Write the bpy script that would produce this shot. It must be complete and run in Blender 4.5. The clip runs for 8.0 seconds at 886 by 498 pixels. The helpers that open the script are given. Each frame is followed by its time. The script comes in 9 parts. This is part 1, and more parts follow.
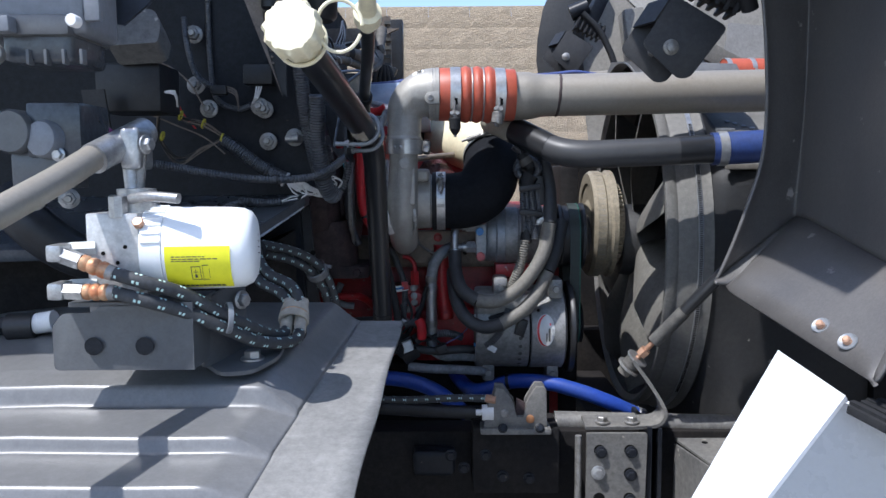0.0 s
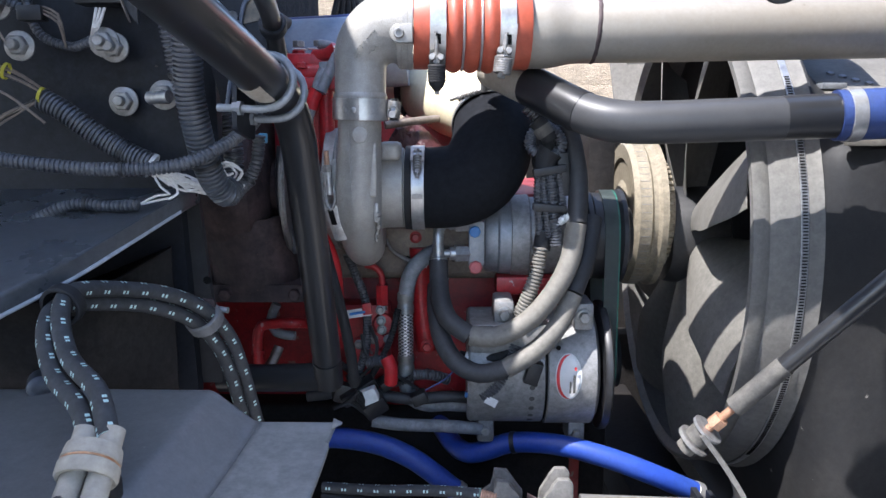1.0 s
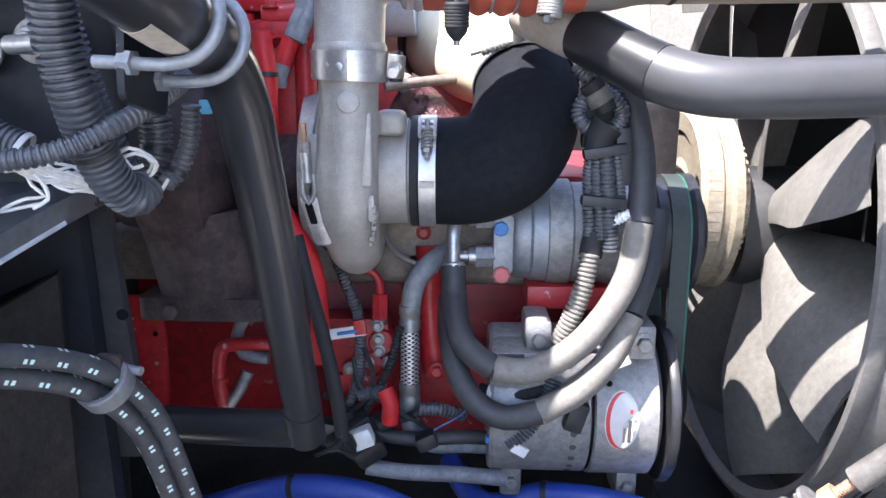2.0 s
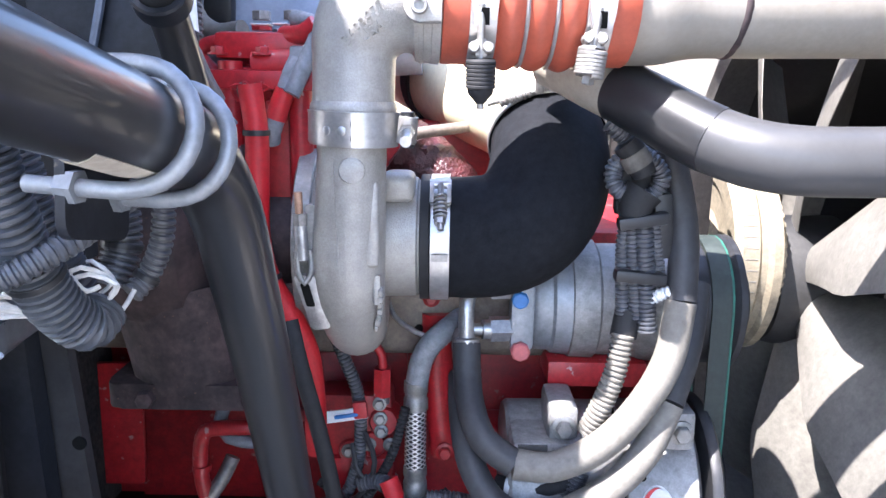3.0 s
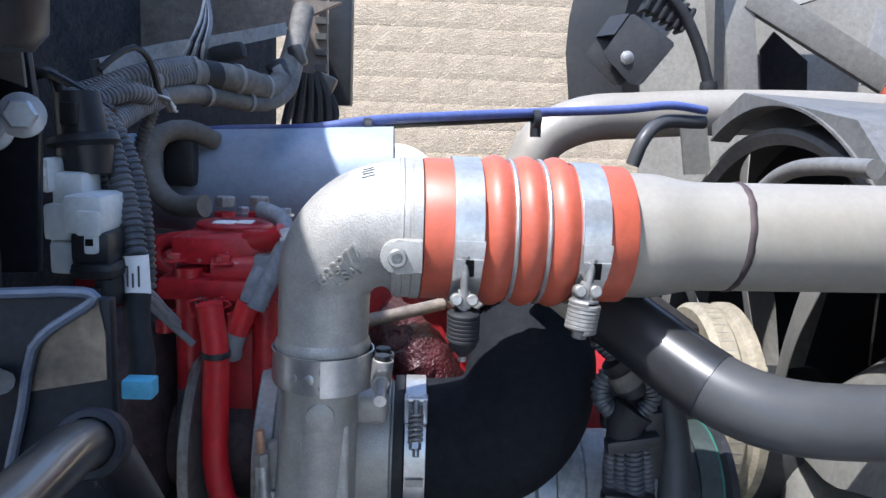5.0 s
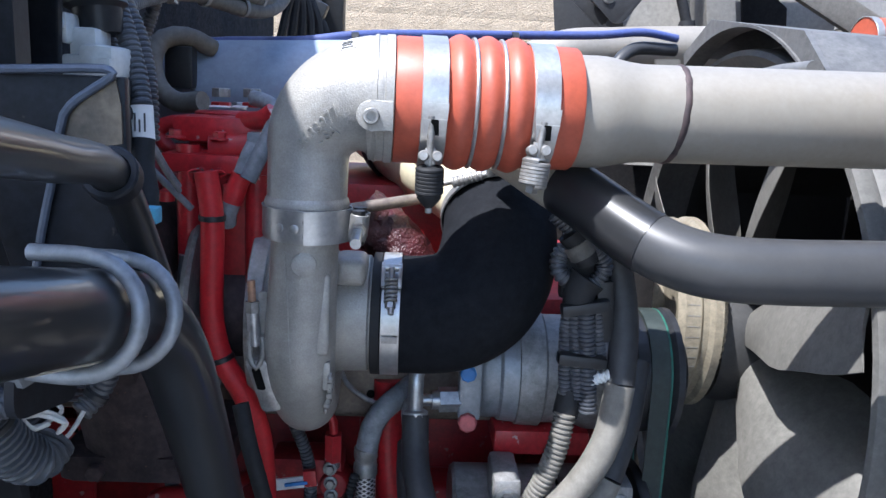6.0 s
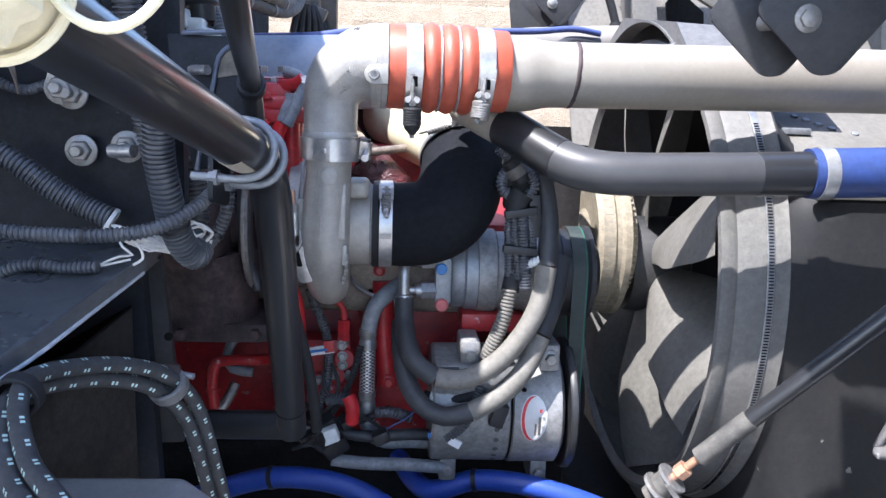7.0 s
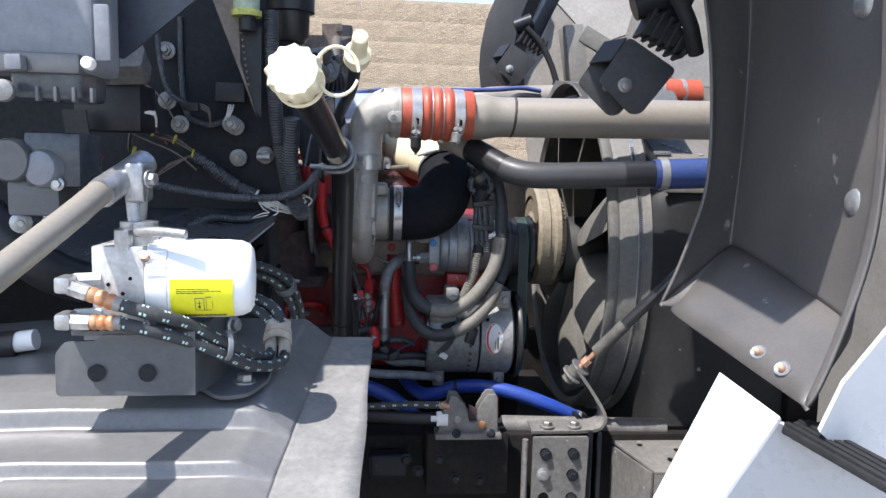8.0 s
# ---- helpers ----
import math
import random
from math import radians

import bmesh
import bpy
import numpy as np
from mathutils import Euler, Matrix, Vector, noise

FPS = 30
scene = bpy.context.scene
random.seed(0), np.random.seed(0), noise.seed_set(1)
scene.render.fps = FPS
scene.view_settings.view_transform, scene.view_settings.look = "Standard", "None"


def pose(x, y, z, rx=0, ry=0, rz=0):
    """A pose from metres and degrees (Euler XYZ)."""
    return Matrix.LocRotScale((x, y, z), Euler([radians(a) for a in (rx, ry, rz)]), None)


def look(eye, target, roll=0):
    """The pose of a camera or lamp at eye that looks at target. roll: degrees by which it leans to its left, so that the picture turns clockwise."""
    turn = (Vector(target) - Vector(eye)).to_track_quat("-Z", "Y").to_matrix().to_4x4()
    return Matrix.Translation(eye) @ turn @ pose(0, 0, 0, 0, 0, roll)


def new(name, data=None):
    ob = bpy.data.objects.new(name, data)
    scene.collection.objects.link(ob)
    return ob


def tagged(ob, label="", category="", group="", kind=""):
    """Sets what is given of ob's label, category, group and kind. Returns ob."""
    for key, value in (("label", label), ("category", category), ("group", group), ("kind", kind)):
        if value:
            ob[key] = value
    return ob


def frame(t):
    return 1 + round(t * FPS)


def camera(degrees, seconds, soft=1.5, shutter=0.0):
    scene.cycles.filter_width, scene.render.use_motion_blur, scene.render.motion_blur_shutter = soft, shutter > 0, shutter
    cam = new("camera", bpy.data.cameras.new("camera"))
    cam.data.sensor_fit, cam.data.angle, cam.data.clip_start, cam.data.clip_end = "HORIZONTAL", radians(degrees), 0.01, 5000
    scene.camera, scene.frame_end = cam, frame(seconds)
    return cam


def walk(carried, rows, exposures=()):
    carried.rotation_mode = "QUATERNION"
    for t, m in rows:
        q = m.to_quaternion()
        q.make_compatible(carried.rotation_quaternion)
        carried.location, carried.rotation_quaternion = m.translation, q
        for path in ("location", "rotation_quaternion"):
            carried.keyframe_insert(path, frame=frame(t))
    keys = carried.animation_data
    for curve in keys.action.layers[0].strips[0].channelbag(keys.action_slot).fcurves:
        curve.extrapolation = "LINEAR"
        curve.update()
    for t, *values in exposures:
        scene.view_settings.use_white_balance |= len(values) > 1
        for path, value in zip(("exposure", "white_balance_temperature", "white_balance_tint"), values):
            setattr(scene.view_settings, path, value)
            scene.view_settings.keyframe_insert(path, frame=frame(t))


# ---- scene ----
cam = camera(60.1, 8.0)
PATH = [
    (0, (0.026, -0.002, 1.569), (0.001, 1.989, 1.38), -0.3),
    (0.5, (0.042, 0.345, 1.595), (0.042, 2.33, 1.351), -0.3),
    (1, (0.056, 0.625, 1.608), (0.033, 2.601, 1.3), 0.0),
    (1.2, (0.048, 0.728, 1.619), (0.015, 2.698, 1.275), 0.3),
    (2.3, (0.025, 1.006, 1.618), (-0.006, 2.961, 1.198), 0.7),
    (2.5, (0.009, 1.035, 1.626), (-0.001, 2.991, 1.206), 0.8),
    (2.8, (0.007, 1.072, 1.651), (-0.008, 3.028, 1.236), 0.9),
    (3, (0.003, 1.096, 1.677), (-0.002, 3.055, 1.272), 1.0),
    (3.5, (0.004, 1.154, 1.769), (-0.008, 3.115, 1.375), 1.4),
    (4, (-0.008, 1.205, 1.832), (-0.003, 3.176, 1.491), 1.7),
    (4.2, (-0.005, 1.215, 1.851), (0.0, 3.189, 1.527), 1.8),
    (5.3, (-0.013, 1.17, 1.861), (0.082, 3.138, 1.518), 2.2),
    (5.5, (-0.003, 1.149, 1.837), (0.086, 3.115, 1.478), 2.4),
    (5.8, (0.008, 1.113, 1.796), (0.102, 3.076, 1.423), 2.3),
    (6, (0.018, 1.086, 1.773), (0.101, 3.044, 1.378), 2.8),
    (6.5, (0.002, 0.932, 1.727), (0.118, 2.891, 1.342), 2.1),
    (7, (0.003, 0.677, 1.704), (0.144, 2.64, 1.346), 2.0),
    (7.6, (-0.025, 0.229, 1.681), (0.143, 2.203, 1.402), 1.8),
    (8, (-0.072, -0.073, 1.644), (0.115, 1.906, 1.42), 1.5),
]
EXPOSURES = [(0, 0.92, 5900, 12), (0.5, 1.42, 6000, 13), (1, 1.95, 6100, 14), (2.5, 3.08, 6250, 19), (3, 3.14, 6200, 18), (4, 2.36, 6100, 13), (5.5, 1.58, 5800, 11), (6, 1.74, 5800, 12), (6.5, 1.98, 5950, 13), (7, 2.2, 6000, 15), (7.6, 1.84, 6100, 13), (8, 1.39, 6350, 13)]
walk(cam, [(t, look(eye, target, roll)) for t, eye, target, roll in PATH], EXPOSURES)

# ---- light ----
world = bpy.data.worlds.new("sky")
scene.world = world
world.use_nodes = True
wn = world.node_tree.nodes
sky = wn.new("ShaderNodeTexSky")
sky.sky_type = "NISHITA"
sky.sun_disc = False
SUN_FROM = Vector((-0.45, -0.37, 1.0)).normalized()
sky.sun_elevation = math.asin(SUN_FROM.z)
sky.sun_rotation = math.atan2(SUN_FROM.x, SUN_FROM.y)
wn["Background"].inputs["Strength"].default_value = 0.135
world.node_tree.links.new(sky.outputs[0], wn["Background"].inputs["Color"])
sun = new("sun", bpy.data.lights.new("sun", "SUN"))
sun.data.energy = 3.5
sun.data.angle = radians(0.55)
sun.data.color = (1.0, 0.96, 0.9)
sun.matrix_world = look(SUN_FROM * 20, (0, 0, 0))


# ---- tools ----
def part(name, bm, material, parent=None, label="", sharp=38, smooth=True):
    """Links a bmesh as one mesh object under a thing or a part."""
    me = bpy.data.meshes.new(name)
    bmesh.ops.recalc_face_normals(bm, faces=bm.faces)
    bm.to_mesh(me)
    bm.free()
    for m in (material if isinstance(material, (list, tuple)) else [material]):
        me.materials.append(m)
    if smooth:
        me.polygons.foreach_set("use_smooth", [True] * len(me.polygons))
        me.set_sharp_from_angle(angle=radians(sharp))
    ob = new(name, me)
    if parent is not None:
        ob.parent = parent
        base = parent
        while base.parent is not None:
            base = base.parent
        ob.matrix_parent_inverse = base.matrix_basis.inverted() if base is parent else Matrix()
    if label:
        ob["label"] = label
    return ob


def thing(name, base, label, category, group="", kind=""):
    """An Empty at the base of a thing, which parents its parts."""
    ob = new(name)
    ob.matrix_basis = Matrix.Translation(base)
    ob.empty_display_size = 0.05
    return tagged(ob, label, category, group, kind)


def twin(ob, m, parent):
    """Another object on the same mesh, as a part of parent, moved by m."""
    o = bpy.data.objects.new(ob.name.split(".")[0], ob.data)
    scene.collection.objects.link(o)
    o.parent = parent
    base = parent
    while base.parent is not None:
        base = base.parent
    o.matrix_parent_inverse = base.matrix_basis.inverted() if base is parent else Matrix()
    o.matrix_basis = m
    return o


def frame_of(d):
    """Two unit vectors square to d."""
    d = Vector(d).normalized()
    a = Vector((0, 0, 1)) if abs(d.z) < 0.9 else Vector((1, 0, 0))
    u = d.cross(a).normalized()
    return d, u, d.cross(u).normalized()


def spline(points, step):
    """Points along a smooth curve through the given ones."""
    p = [Vector(q) for q in points]
    if len(p) == 2:
        n = max(1, int((p[1] - p[0]).length / step))
        return [p[0].lerp(p[1], i / n) for i in range(n + 1)]
    ext = [p[0] * 2 - p[1]] + p + [p[-1] * 2 - p[-2]]
    out = []
    for i in range(1, len(ext) - 2):
        a, b, c, d = ext[i - 1:i + 3]
        n = max(2, int((c - b).length / step))
        t0, t1, t2, t3 = 0.0, 0.0, 0.0, 0.0
        t1 = max((b - a).length, 1e-6) ** 0.5
        t2 = t1 + max((c - b).length, 1e-6) ** 0.5
        t3 = t2 + max((d - c).length, 1e-6) ** 0.5
        for k in range(n):
            t = t1 + (t2 - t1) * k / n
            a1 = a * ((t1 - t) / (t1 - t0)) + b * ((t - t0) / (t1 - t0))
            a2 = b * ((t2 - t) / (t2 - t1)) + c * ((t - t1) / (t2 - t1))
            a3 = c * ((t3 - t) / (t3 - t2)) + d * ((t - t2) / (t3 - t2))
            b1 = a1 * ((t2 - t) / (t2 - t0)) + a2 * ((t - t0) / (t2 - t0))
            b2 = a2 * ((t3 - t) / (t3 - t1)) + a3 * ((t - t1) / (t3 - t1))
            out.append(b1 * ((t2 - t) / (t2 - t1)) + b2 * ((t - t1) / (t2 - t1)))
    out.append(p[-1])
    return out


def rings(bm, centres, radii, n=16, cap=True, squash=None):
    """Skins rings of the given radii along centres; uv: metres along, turn round."""
    uv = bm.loops.layers.uv.verify()
    m = len(centres)
    tang = [(centres[min(i + 1, m - 1)] - centres[max(i - 1, 0)]).normalized() for i in range(m)]
    _, u, _ = frame_of(tang[0])
    rows, length, lens = [], 0.0, []
    for i in range(m):
        t = tang[i]
        u = (u - t * u.dot(t)).normalized()
        v = t.cross(u)
        if i:
            length += (centres[i] - centres[i - 1]).length
        lens.append(length)
        row = []
        for k in range(n):
            a = 2 * math.pi * k / n
            row.append(bm.verts.new(centres[i] + (u * math.cos(a) + v * math.sin(a)) * radii[i]))
        rows.append(row)
    for i in range(m - 1):
        for k in range(n):
            f = bm.faces.new((rows[i][k], rows[i][(k + 1) % n], rows[i + 1][(k + 1) % n], rows[i + 1][k]))
            for loop, (s, w) in zip(f.loops, ((lens[i], k), (lens[i], k + 1), (lens[i + 1], k + 1), (lens[i + 1], k))):
                loop[uv].uv = (s, w / n)
    if cap:
        bm.faces.new(rows[0][::-1])
        bm.faces.new(rows[-1])
    return bm


def tube(points, r, n=16, step=0.012, bm=None, r2=None, cap=True):
    bm = bm or bmesh.new()
    c = spline(points, step)
    m = len(c) - 1
    return rings(bm, c, [r + ((r2 if r2 is not None else r) - r) * i / m for i in range(m + 1)], n, cap)


def loom(points, r, pitch=0.0052, bm=None, n=14):
    """Corrugated conduit: rings of two radii along a curve."""
    bm = bm or bmesh.new()
    c = spline(points, 0.004)
    total = sum((c[i + 1] - c[i]).length for i in range(len(c) - 1))
    count = max(4, int(total / pitch))
    seg, acc = [0.0], 0.0
    for i in range(len(c) - 1):
        acc += (c[i + 1] - c[i]).length
        seg.append(acc)
    centres, radii = [], []
    for k in range(count):
        for f, q in ((0.0, 0.82), (0.2, 1.0), (0.58, 1.0), (0.78, 0.82)):
            s = total * (k + f) / count
            i = min(max(0, int(np.searchsorted(seg, s)) - 1), len(c) - 2)
            w = (s - seg[i]) / max(seg[i + 1] - seg[i], 1e-9)
            centres.append(c[i].lerp(c[i + 1], w))
            radii.append(r * q)
    return rings(bm, centres, radii, n)


def lathe(origin, axis, profile, n=40, bm=None, cap=True):
    """Turns a profile of (place along the axis, radius)."""
    bm = bm or bmesh.new()
    d = Vector(axis).normalized()
    o = Vector(origin)
    uv = bm.loops.layers.uv.verify()
    _, u, v = frame_of(d)
    rows = []
    for s, r in profile:
        rows.append([bm.verts.new(o + d * s + (u * math.cos(2 * math.pi * k / n) + v * math.sin(2 * math.pi * k / n)) * r) for k in range(n)])
    for i in range(len(rows) - 1):
        for k in range(n):
            f = bm.faces.new((rows[i][k], rows[i][(k + 1) % n], rows[i + 1][(k + 1) % n], rows[i + 1][k]))
            for loop, (s, w) in zip(f.loops, ((profile[i][0], k), (profile[i][0], k + 1), (profile[i + 1][0], k + 1), (profile[i + 1][0], k))):
                loop[uv].uv = (s, w / n)
    if cap:
        bm.faces.new(rows[0][::-1])
        bm.faces.new(rows[-1])
    return bm


def band(origin, axis, r, width, thick, n=40, bm=None):
    """A flat hoop round an axis, with its own inside."""
    bm = bm or bmesh.new()
    w, e = width / 2, min(thick, width) * 0.3
    pro = [(-w, r), (-w, r + thick - e), (-w + e, r + thick), (w - e, r + thick), (w, r + thick - e), (w, r), (-w, r)]
    return lathe(origin, axis, pro, n, bm, cap=False)


def box(centre, size, bm=None, rot=None, bevel=0.0, seg=2):
    bm = bm or bmesh.new()
    m = Matrix.Translation(centre) @ (rot.to_4x4() if rot is not None else Matrix()) @ Matrix.Diagonal((*size, 1))
    made = bmesh.ops.create_cube(bm, size=1, matrix=m)
    if bevel:
        edges = list({e for v in made["verts"] for e in v.link_edges})
        bmesh.ops.bevel(bm, geom=edges, offset=bevel, segments=seg, profile=0.6, affect="EDGES")
    return bm


def between(a, b):
    """A rotation whose x runs from a to b and whose z is as upright as can be."""
    x = (Vector(b) - Vector(a)).normalized()
    up = Vector((0, 0, 1)) if abs(x.z) < 0.95 else Vector((0, 1, 0))
    y = up.cross(x).normalized()
    z = x.cross(y)
    return Matrix((x, y, z)).transposed()


def bar(a, b, width, height, bevel=0.002, bm=None):
    """A straight bar from a to b."""
    a, b = Vector(a), Vector(b)
    return box((a + b) / 2, ((b - a).length, width, height), bm, between(a, b), bevel)


def slab(corners, thick, bm=None, bevel=0.0, seg=2):
    """A plate from its outline; it grows by thick along the outline's normal."""
    bm = bm or bmesh.new()
    p = [Vector(c) for c in corners]
    nrm = Vector()
    for i in range(len(p)):
        nrm += p[i].cross(p[(i + 1) % len(p)])
    nrm.normalize()
    lo = [bm.verts.new(c) for c in p]
    hi = [bm.verts.new(c + nrm * thick) for c in p]
    bm.faces.new(lo[::-1])
    bm.faces.new(hi)
    for i in range(len(p)):
        j = (i + 1) % len(p)
        bm.faces.new((lo[i], lo[j], hi[j], hi[i]))
    if bevel:
        edges = list({e for v in lo + hi for e in v.link_edges})
        bmesh.ops.bevel(bm, geom=edges, offset=bevel, segments=seg, profile=0.6, affect="EDGES")
    return bm


def rounded(corners, r, k=4):
    """An outline with its corners rounded."""
    p = [Vector(c) for c in corners]
    out = []
    for i in range(len(p)):
        a, b, c = p[i - 1], p[i], p[(i + 1) % len(p)]
        s = min(r, (a - b).length * 0.45, (c - b).length * 0.45)
        q0, q1 = b + (a - b).normalized() * s, b + (c - b).normalized() * s
        for j in range(k + 1):
            t = j / k
            out.append(q0 * (1 - t) ** 2 + b * 2 * t * (1 - t) + q1 * t ** 2)
    return out


def hexhead(at, out, r, h=None, washer=True, bm=None, stud=0.0):
    """A hex head on a washer, with a stud's end if wanted; out: the way it points."""
    bm = bm or bmesh.new()
    h = h or r * 1.15
    d, u, v = frame_of(out)
    o = Vector(at)
    if washer:
        lathe(o, d, [(-0.0005, r * 1.45), (r * 0.2, r * 1.45), (r * 0.25, r * 1.38)], 20, bm)
    lathe(o, d, [(0, r), (h * 0.88, r), (h, r * 0.86)], 6, bm)
    if stud:
        lathe(o, d, [(h * 0.9, r * 0.52), (h + stud * 0.9, r * 0.52), (h + stud, r * 0.44)], 12, bm)
    return bm


def coil(a, b, r, wire, turns, bm=None):
    """A coil spring from a to b."""
    bm = bm or bmesh.new()
    a, b = Vector(a), Vector(b)
    d, u, v = frame_of(b - a)
    n = turns * 12
    pts = [a.lerp(b, i / n) + (u * math.cos(i * math.pi / 6) + v * math.sin(i * math.pi / 6)) * r for i in range(n + 1)]
    return rings(bm, pts, [wire] * len(pts), 7)


def single(name, bm, material, label, category, group="", kind="", sharp=38):
    return tagged(part(name, bm, material, None, "", sharp), label, category, group, kind)


def bolt(parent, at, out, r, material, **kw):
    return part("bolt", hexhead(at, out, r, **kw), material, parent)


# ---- materials ----
def surface(name, colour, rough=0.5, metal=0.0, vary=0.25, second=None, amount=0.4, scale=14.0, fine=220.0, bump=0.15, depth=0.0006, coat=0.0, rvary=0.12, spec=0.5, wear=None, wear_at=0.66, mottle=None):
    """A surface with stains, fine grain and relief at real size. second: the colour of the stains; wear: of sparse chips."""
    m = bpy.data.materials.new(name)
    m.use_nodes = True
    nt = m.node_tree
    nd, ln = nt.nodes, nt.links
    b = nd["Principled BSDF"]
    mottle = min(0.3, vary * 1.4) if mottle is None else mottle
    tc = nd.new("ShaderNodeTexCoord")
    big = nd.new("ShaderNodeTexNoise")
    big.inputs["Scale"].default_value = scale
    big.inputs["Detail"].default_value = 6
    big.inputs["Roughness"].default_value = 0.62
    small = nd.new("ShaderNodeTexNoise")
    small.inputs["Scale"].default_value = fine
    small.inputs["Detail"].default_value = 3
    for q in (big, small):
        ln.new(tc.outputs["Object"], q.inputs["Vector"])
    ramp = nd.new("ShaderNodeMapRange")
    ramp.inputs["From Min"].default_value, ramp.inputs["From Max"].default_value = 0.38, 0.66
    ramp.inputs["To Max"].default_value = amount
    ln.new(big.outputs["Fac"], ramp.inputs["Value"])
    c2 = second or tuple(min(1, c * (1 - vary)) for c in colour)
    mix = nd.new("ShaderNodeMix")
    mix.data_type = "RGBA"
    mix.inputs["A"].default_value, mix.inputs["B"].default_value = (*colour, 1), (*c2, 1)
    ln.new(ramp.outputs[0], mix.inputs["Factor"])
    hue = nd.new("ShaderNodeHueSaturation")
    vr = nd.new("ShaderNodeMapRange")
    vr.inputs["To Min"].default_value, vr.inputs["To Max"].default_value = 1 - vary, 1 + vary
    ln.new(small.outputs["Fac"], vr.inputs["Value"])
    mid = nd.new("ShaderNodeTexNoise")
    mid.inputs["Scale"].default_value = 75.0
    mid.inputs["Detail"].default_value = 9
    mid.inputs["Roughness"].default_value = 0.72
    ln.new(tc.outputs["Object"], mid.inputs["Vector"])
    mr = nd.new("ShaderNodeMapRange")
    mr.inputs["From Min"].default_value, mr.inputs["From Max"].default_value = 0.32, 0.68
    mr.inputs["To Min"].default_value, mr.inputs["To Max"].default_value = 1 - mottle, 1 + mottle
    ln.new(mid.outputs["Fac"], mr.inputs["Value"])
    both = nd.new("ShaderNodeMath")
    both.operation = "MULTIPLY"
    ln.new(vr.outputs[0], both.inputs[0])
    ln.new(mr.outputs[0], both.inputs[1])
    ln.new(both.outputs[0], hue.inputs["Value"])
    ln.new(mix.outputs["Result"], hue.inputs["Color"])
    out = hue.outputs[0]
    if wear:
        chips = nd.new("ShaderNodeTexNoise")
        chips.inputs["Scale"].default_value = scale * 4.3
        chips.inputs["Detail"].default_value = 8
        ln.new(tc.outputs["Object"], chips.inputs["Vector"])
        cut = nd.new("ShaderNodeMapRange")
        cut.inputs["From Min"].default_value, cut.inputs["From Max"].default_value = wear_at, wear_at + 0.03
        ln.new(chips.outputs["Fac"], cut.inputs["Value"])
        mw = nd.new("ShaderNodeMix")
        mw.data_type = "RGBA"
        mw.inputs["B"].default_value = (*wear, 1)
        ln.new(cut.outputs[0], mw.inputs["Factor"])
        ln.new(out, mw.inputs["A"])
        out = mw.outputs["Result"]
    ln.new(out, b.inputs["Base Color"])
    rr = nd.new("ShaderNodeMapRange")
    rr.inputs["To Min"].default_value, rr.inputs["To Max"].default_value = max(0.03, rough - rvary), min(1, rough + rvary)
    ln.new(big.outputs["Fac"], rr.inputs["Value"])
    ln.new(rr.outputs[0], b.inputs["Roughness"])
    b.inputs["Metallic"].default_value = metal
    b.inputs["Specular IOR Level"].default_value = spec
    b.inputs["Coat Weight"].default_value = coat
    bm_ = nd.new("ShaderNodeBump")
    bm_.inputs["Strength"].default_value = bump
    bm_.inputs["Distance"].default_value = depth
    ln.new(small.outputs["Fac"], bm_.inputs["Height"])
    ln.new(bm_.outputs[0], b.inputs["Normal"])
    return m


def along(m, period, duty, colour, around=0.0, width=1.0, offset=0.0, double=False):
    """Lays printed marks over a tube's material: every period metres, over duty of it, on part of the turn."""
    nt = m.node_tree
    nd, ln = nt.nodes, nt.links
    b = nd["Principled BSDF"]
    src = b.inputs["Base Color"].links[0].from_socket
    uvn = nd.new("ShaderNodeUVMap")
    sep = nd.new("ShaderNodeSeparateXYZ")
    ln.new(uvn.outputs[0], sep.inputs[0])

    def op(kind, a, c):
        q = nd.new("ShaderNodeMath")
        q.operation = kind
        for i, w in enumerate((a, c)):
            if isinstance(w, (int, float)):
                q.inputs[i].default_value = w
            else:
                ln.new(w, q.inputs[i])
        return q.outputs[0]

    s = op("FRACT", op("DIVIDE", op("ADD", sep.outputs[0], offset), period), 0)
    on = op("LESS_THAN", s, duty)
    if double:
        on = op("MULTIPLY", on, op("GREATER_THAN", op("ABSOLUTE", op("SUBTRACT", s, duty / 2), 0), duty * 0.14))
    if width < 1.0:
        turn = op("FRACT", op("MULTIPLY", op("ADD", sep.outputs[1], around), 4.0), 0)
        on = op("MULTIPLY", on, op("LESS_THAN", turn, width))
    mx = nd.new("ShaderNodeMix")
    mx.data_type = "RGBA"
    mx.inputs["B"].default_value = (*colour, 1)
    ln.new(src, mx.inputs["A"])
    ln.new(on, mx.inputs["Factor"])
    ln.new(mx.outputs["Result"], b.inputs["Base Color"])
    return m


RUBBER = surface("black_rubber", (0.014, 0.0145, 0.016), 0.7, vary=0.2, second=(0.028, 0.028, 0.03), scale=20, bump=0.2, spec=0.35)
RUBBER_MATTE = surface("matte_moulded_rubber", (0.0115, 0.0126, 0.0152), 0.7, vary=0.2, second=(0.016, 0.017, 0.0195), scale=15, fine=520, bump=0.25, depth=0.0004, spec=0.05, rvary=0.06)
DEEP = surface("dark_opening", (0.004, 0.004, 0.004), 0.8, vary=0.2, spec=0.15)
HOSE_PALE = surface("pale_tan_hose", (0.165, 0.154, 0.133), 0.7, vary=0.16, second=(0.11, 0.103, 0.09), amount=0.7, scale=7, fine=160, bump=0.15, wear=(0.06, 0.058, 0.056), wear_at=0.745)
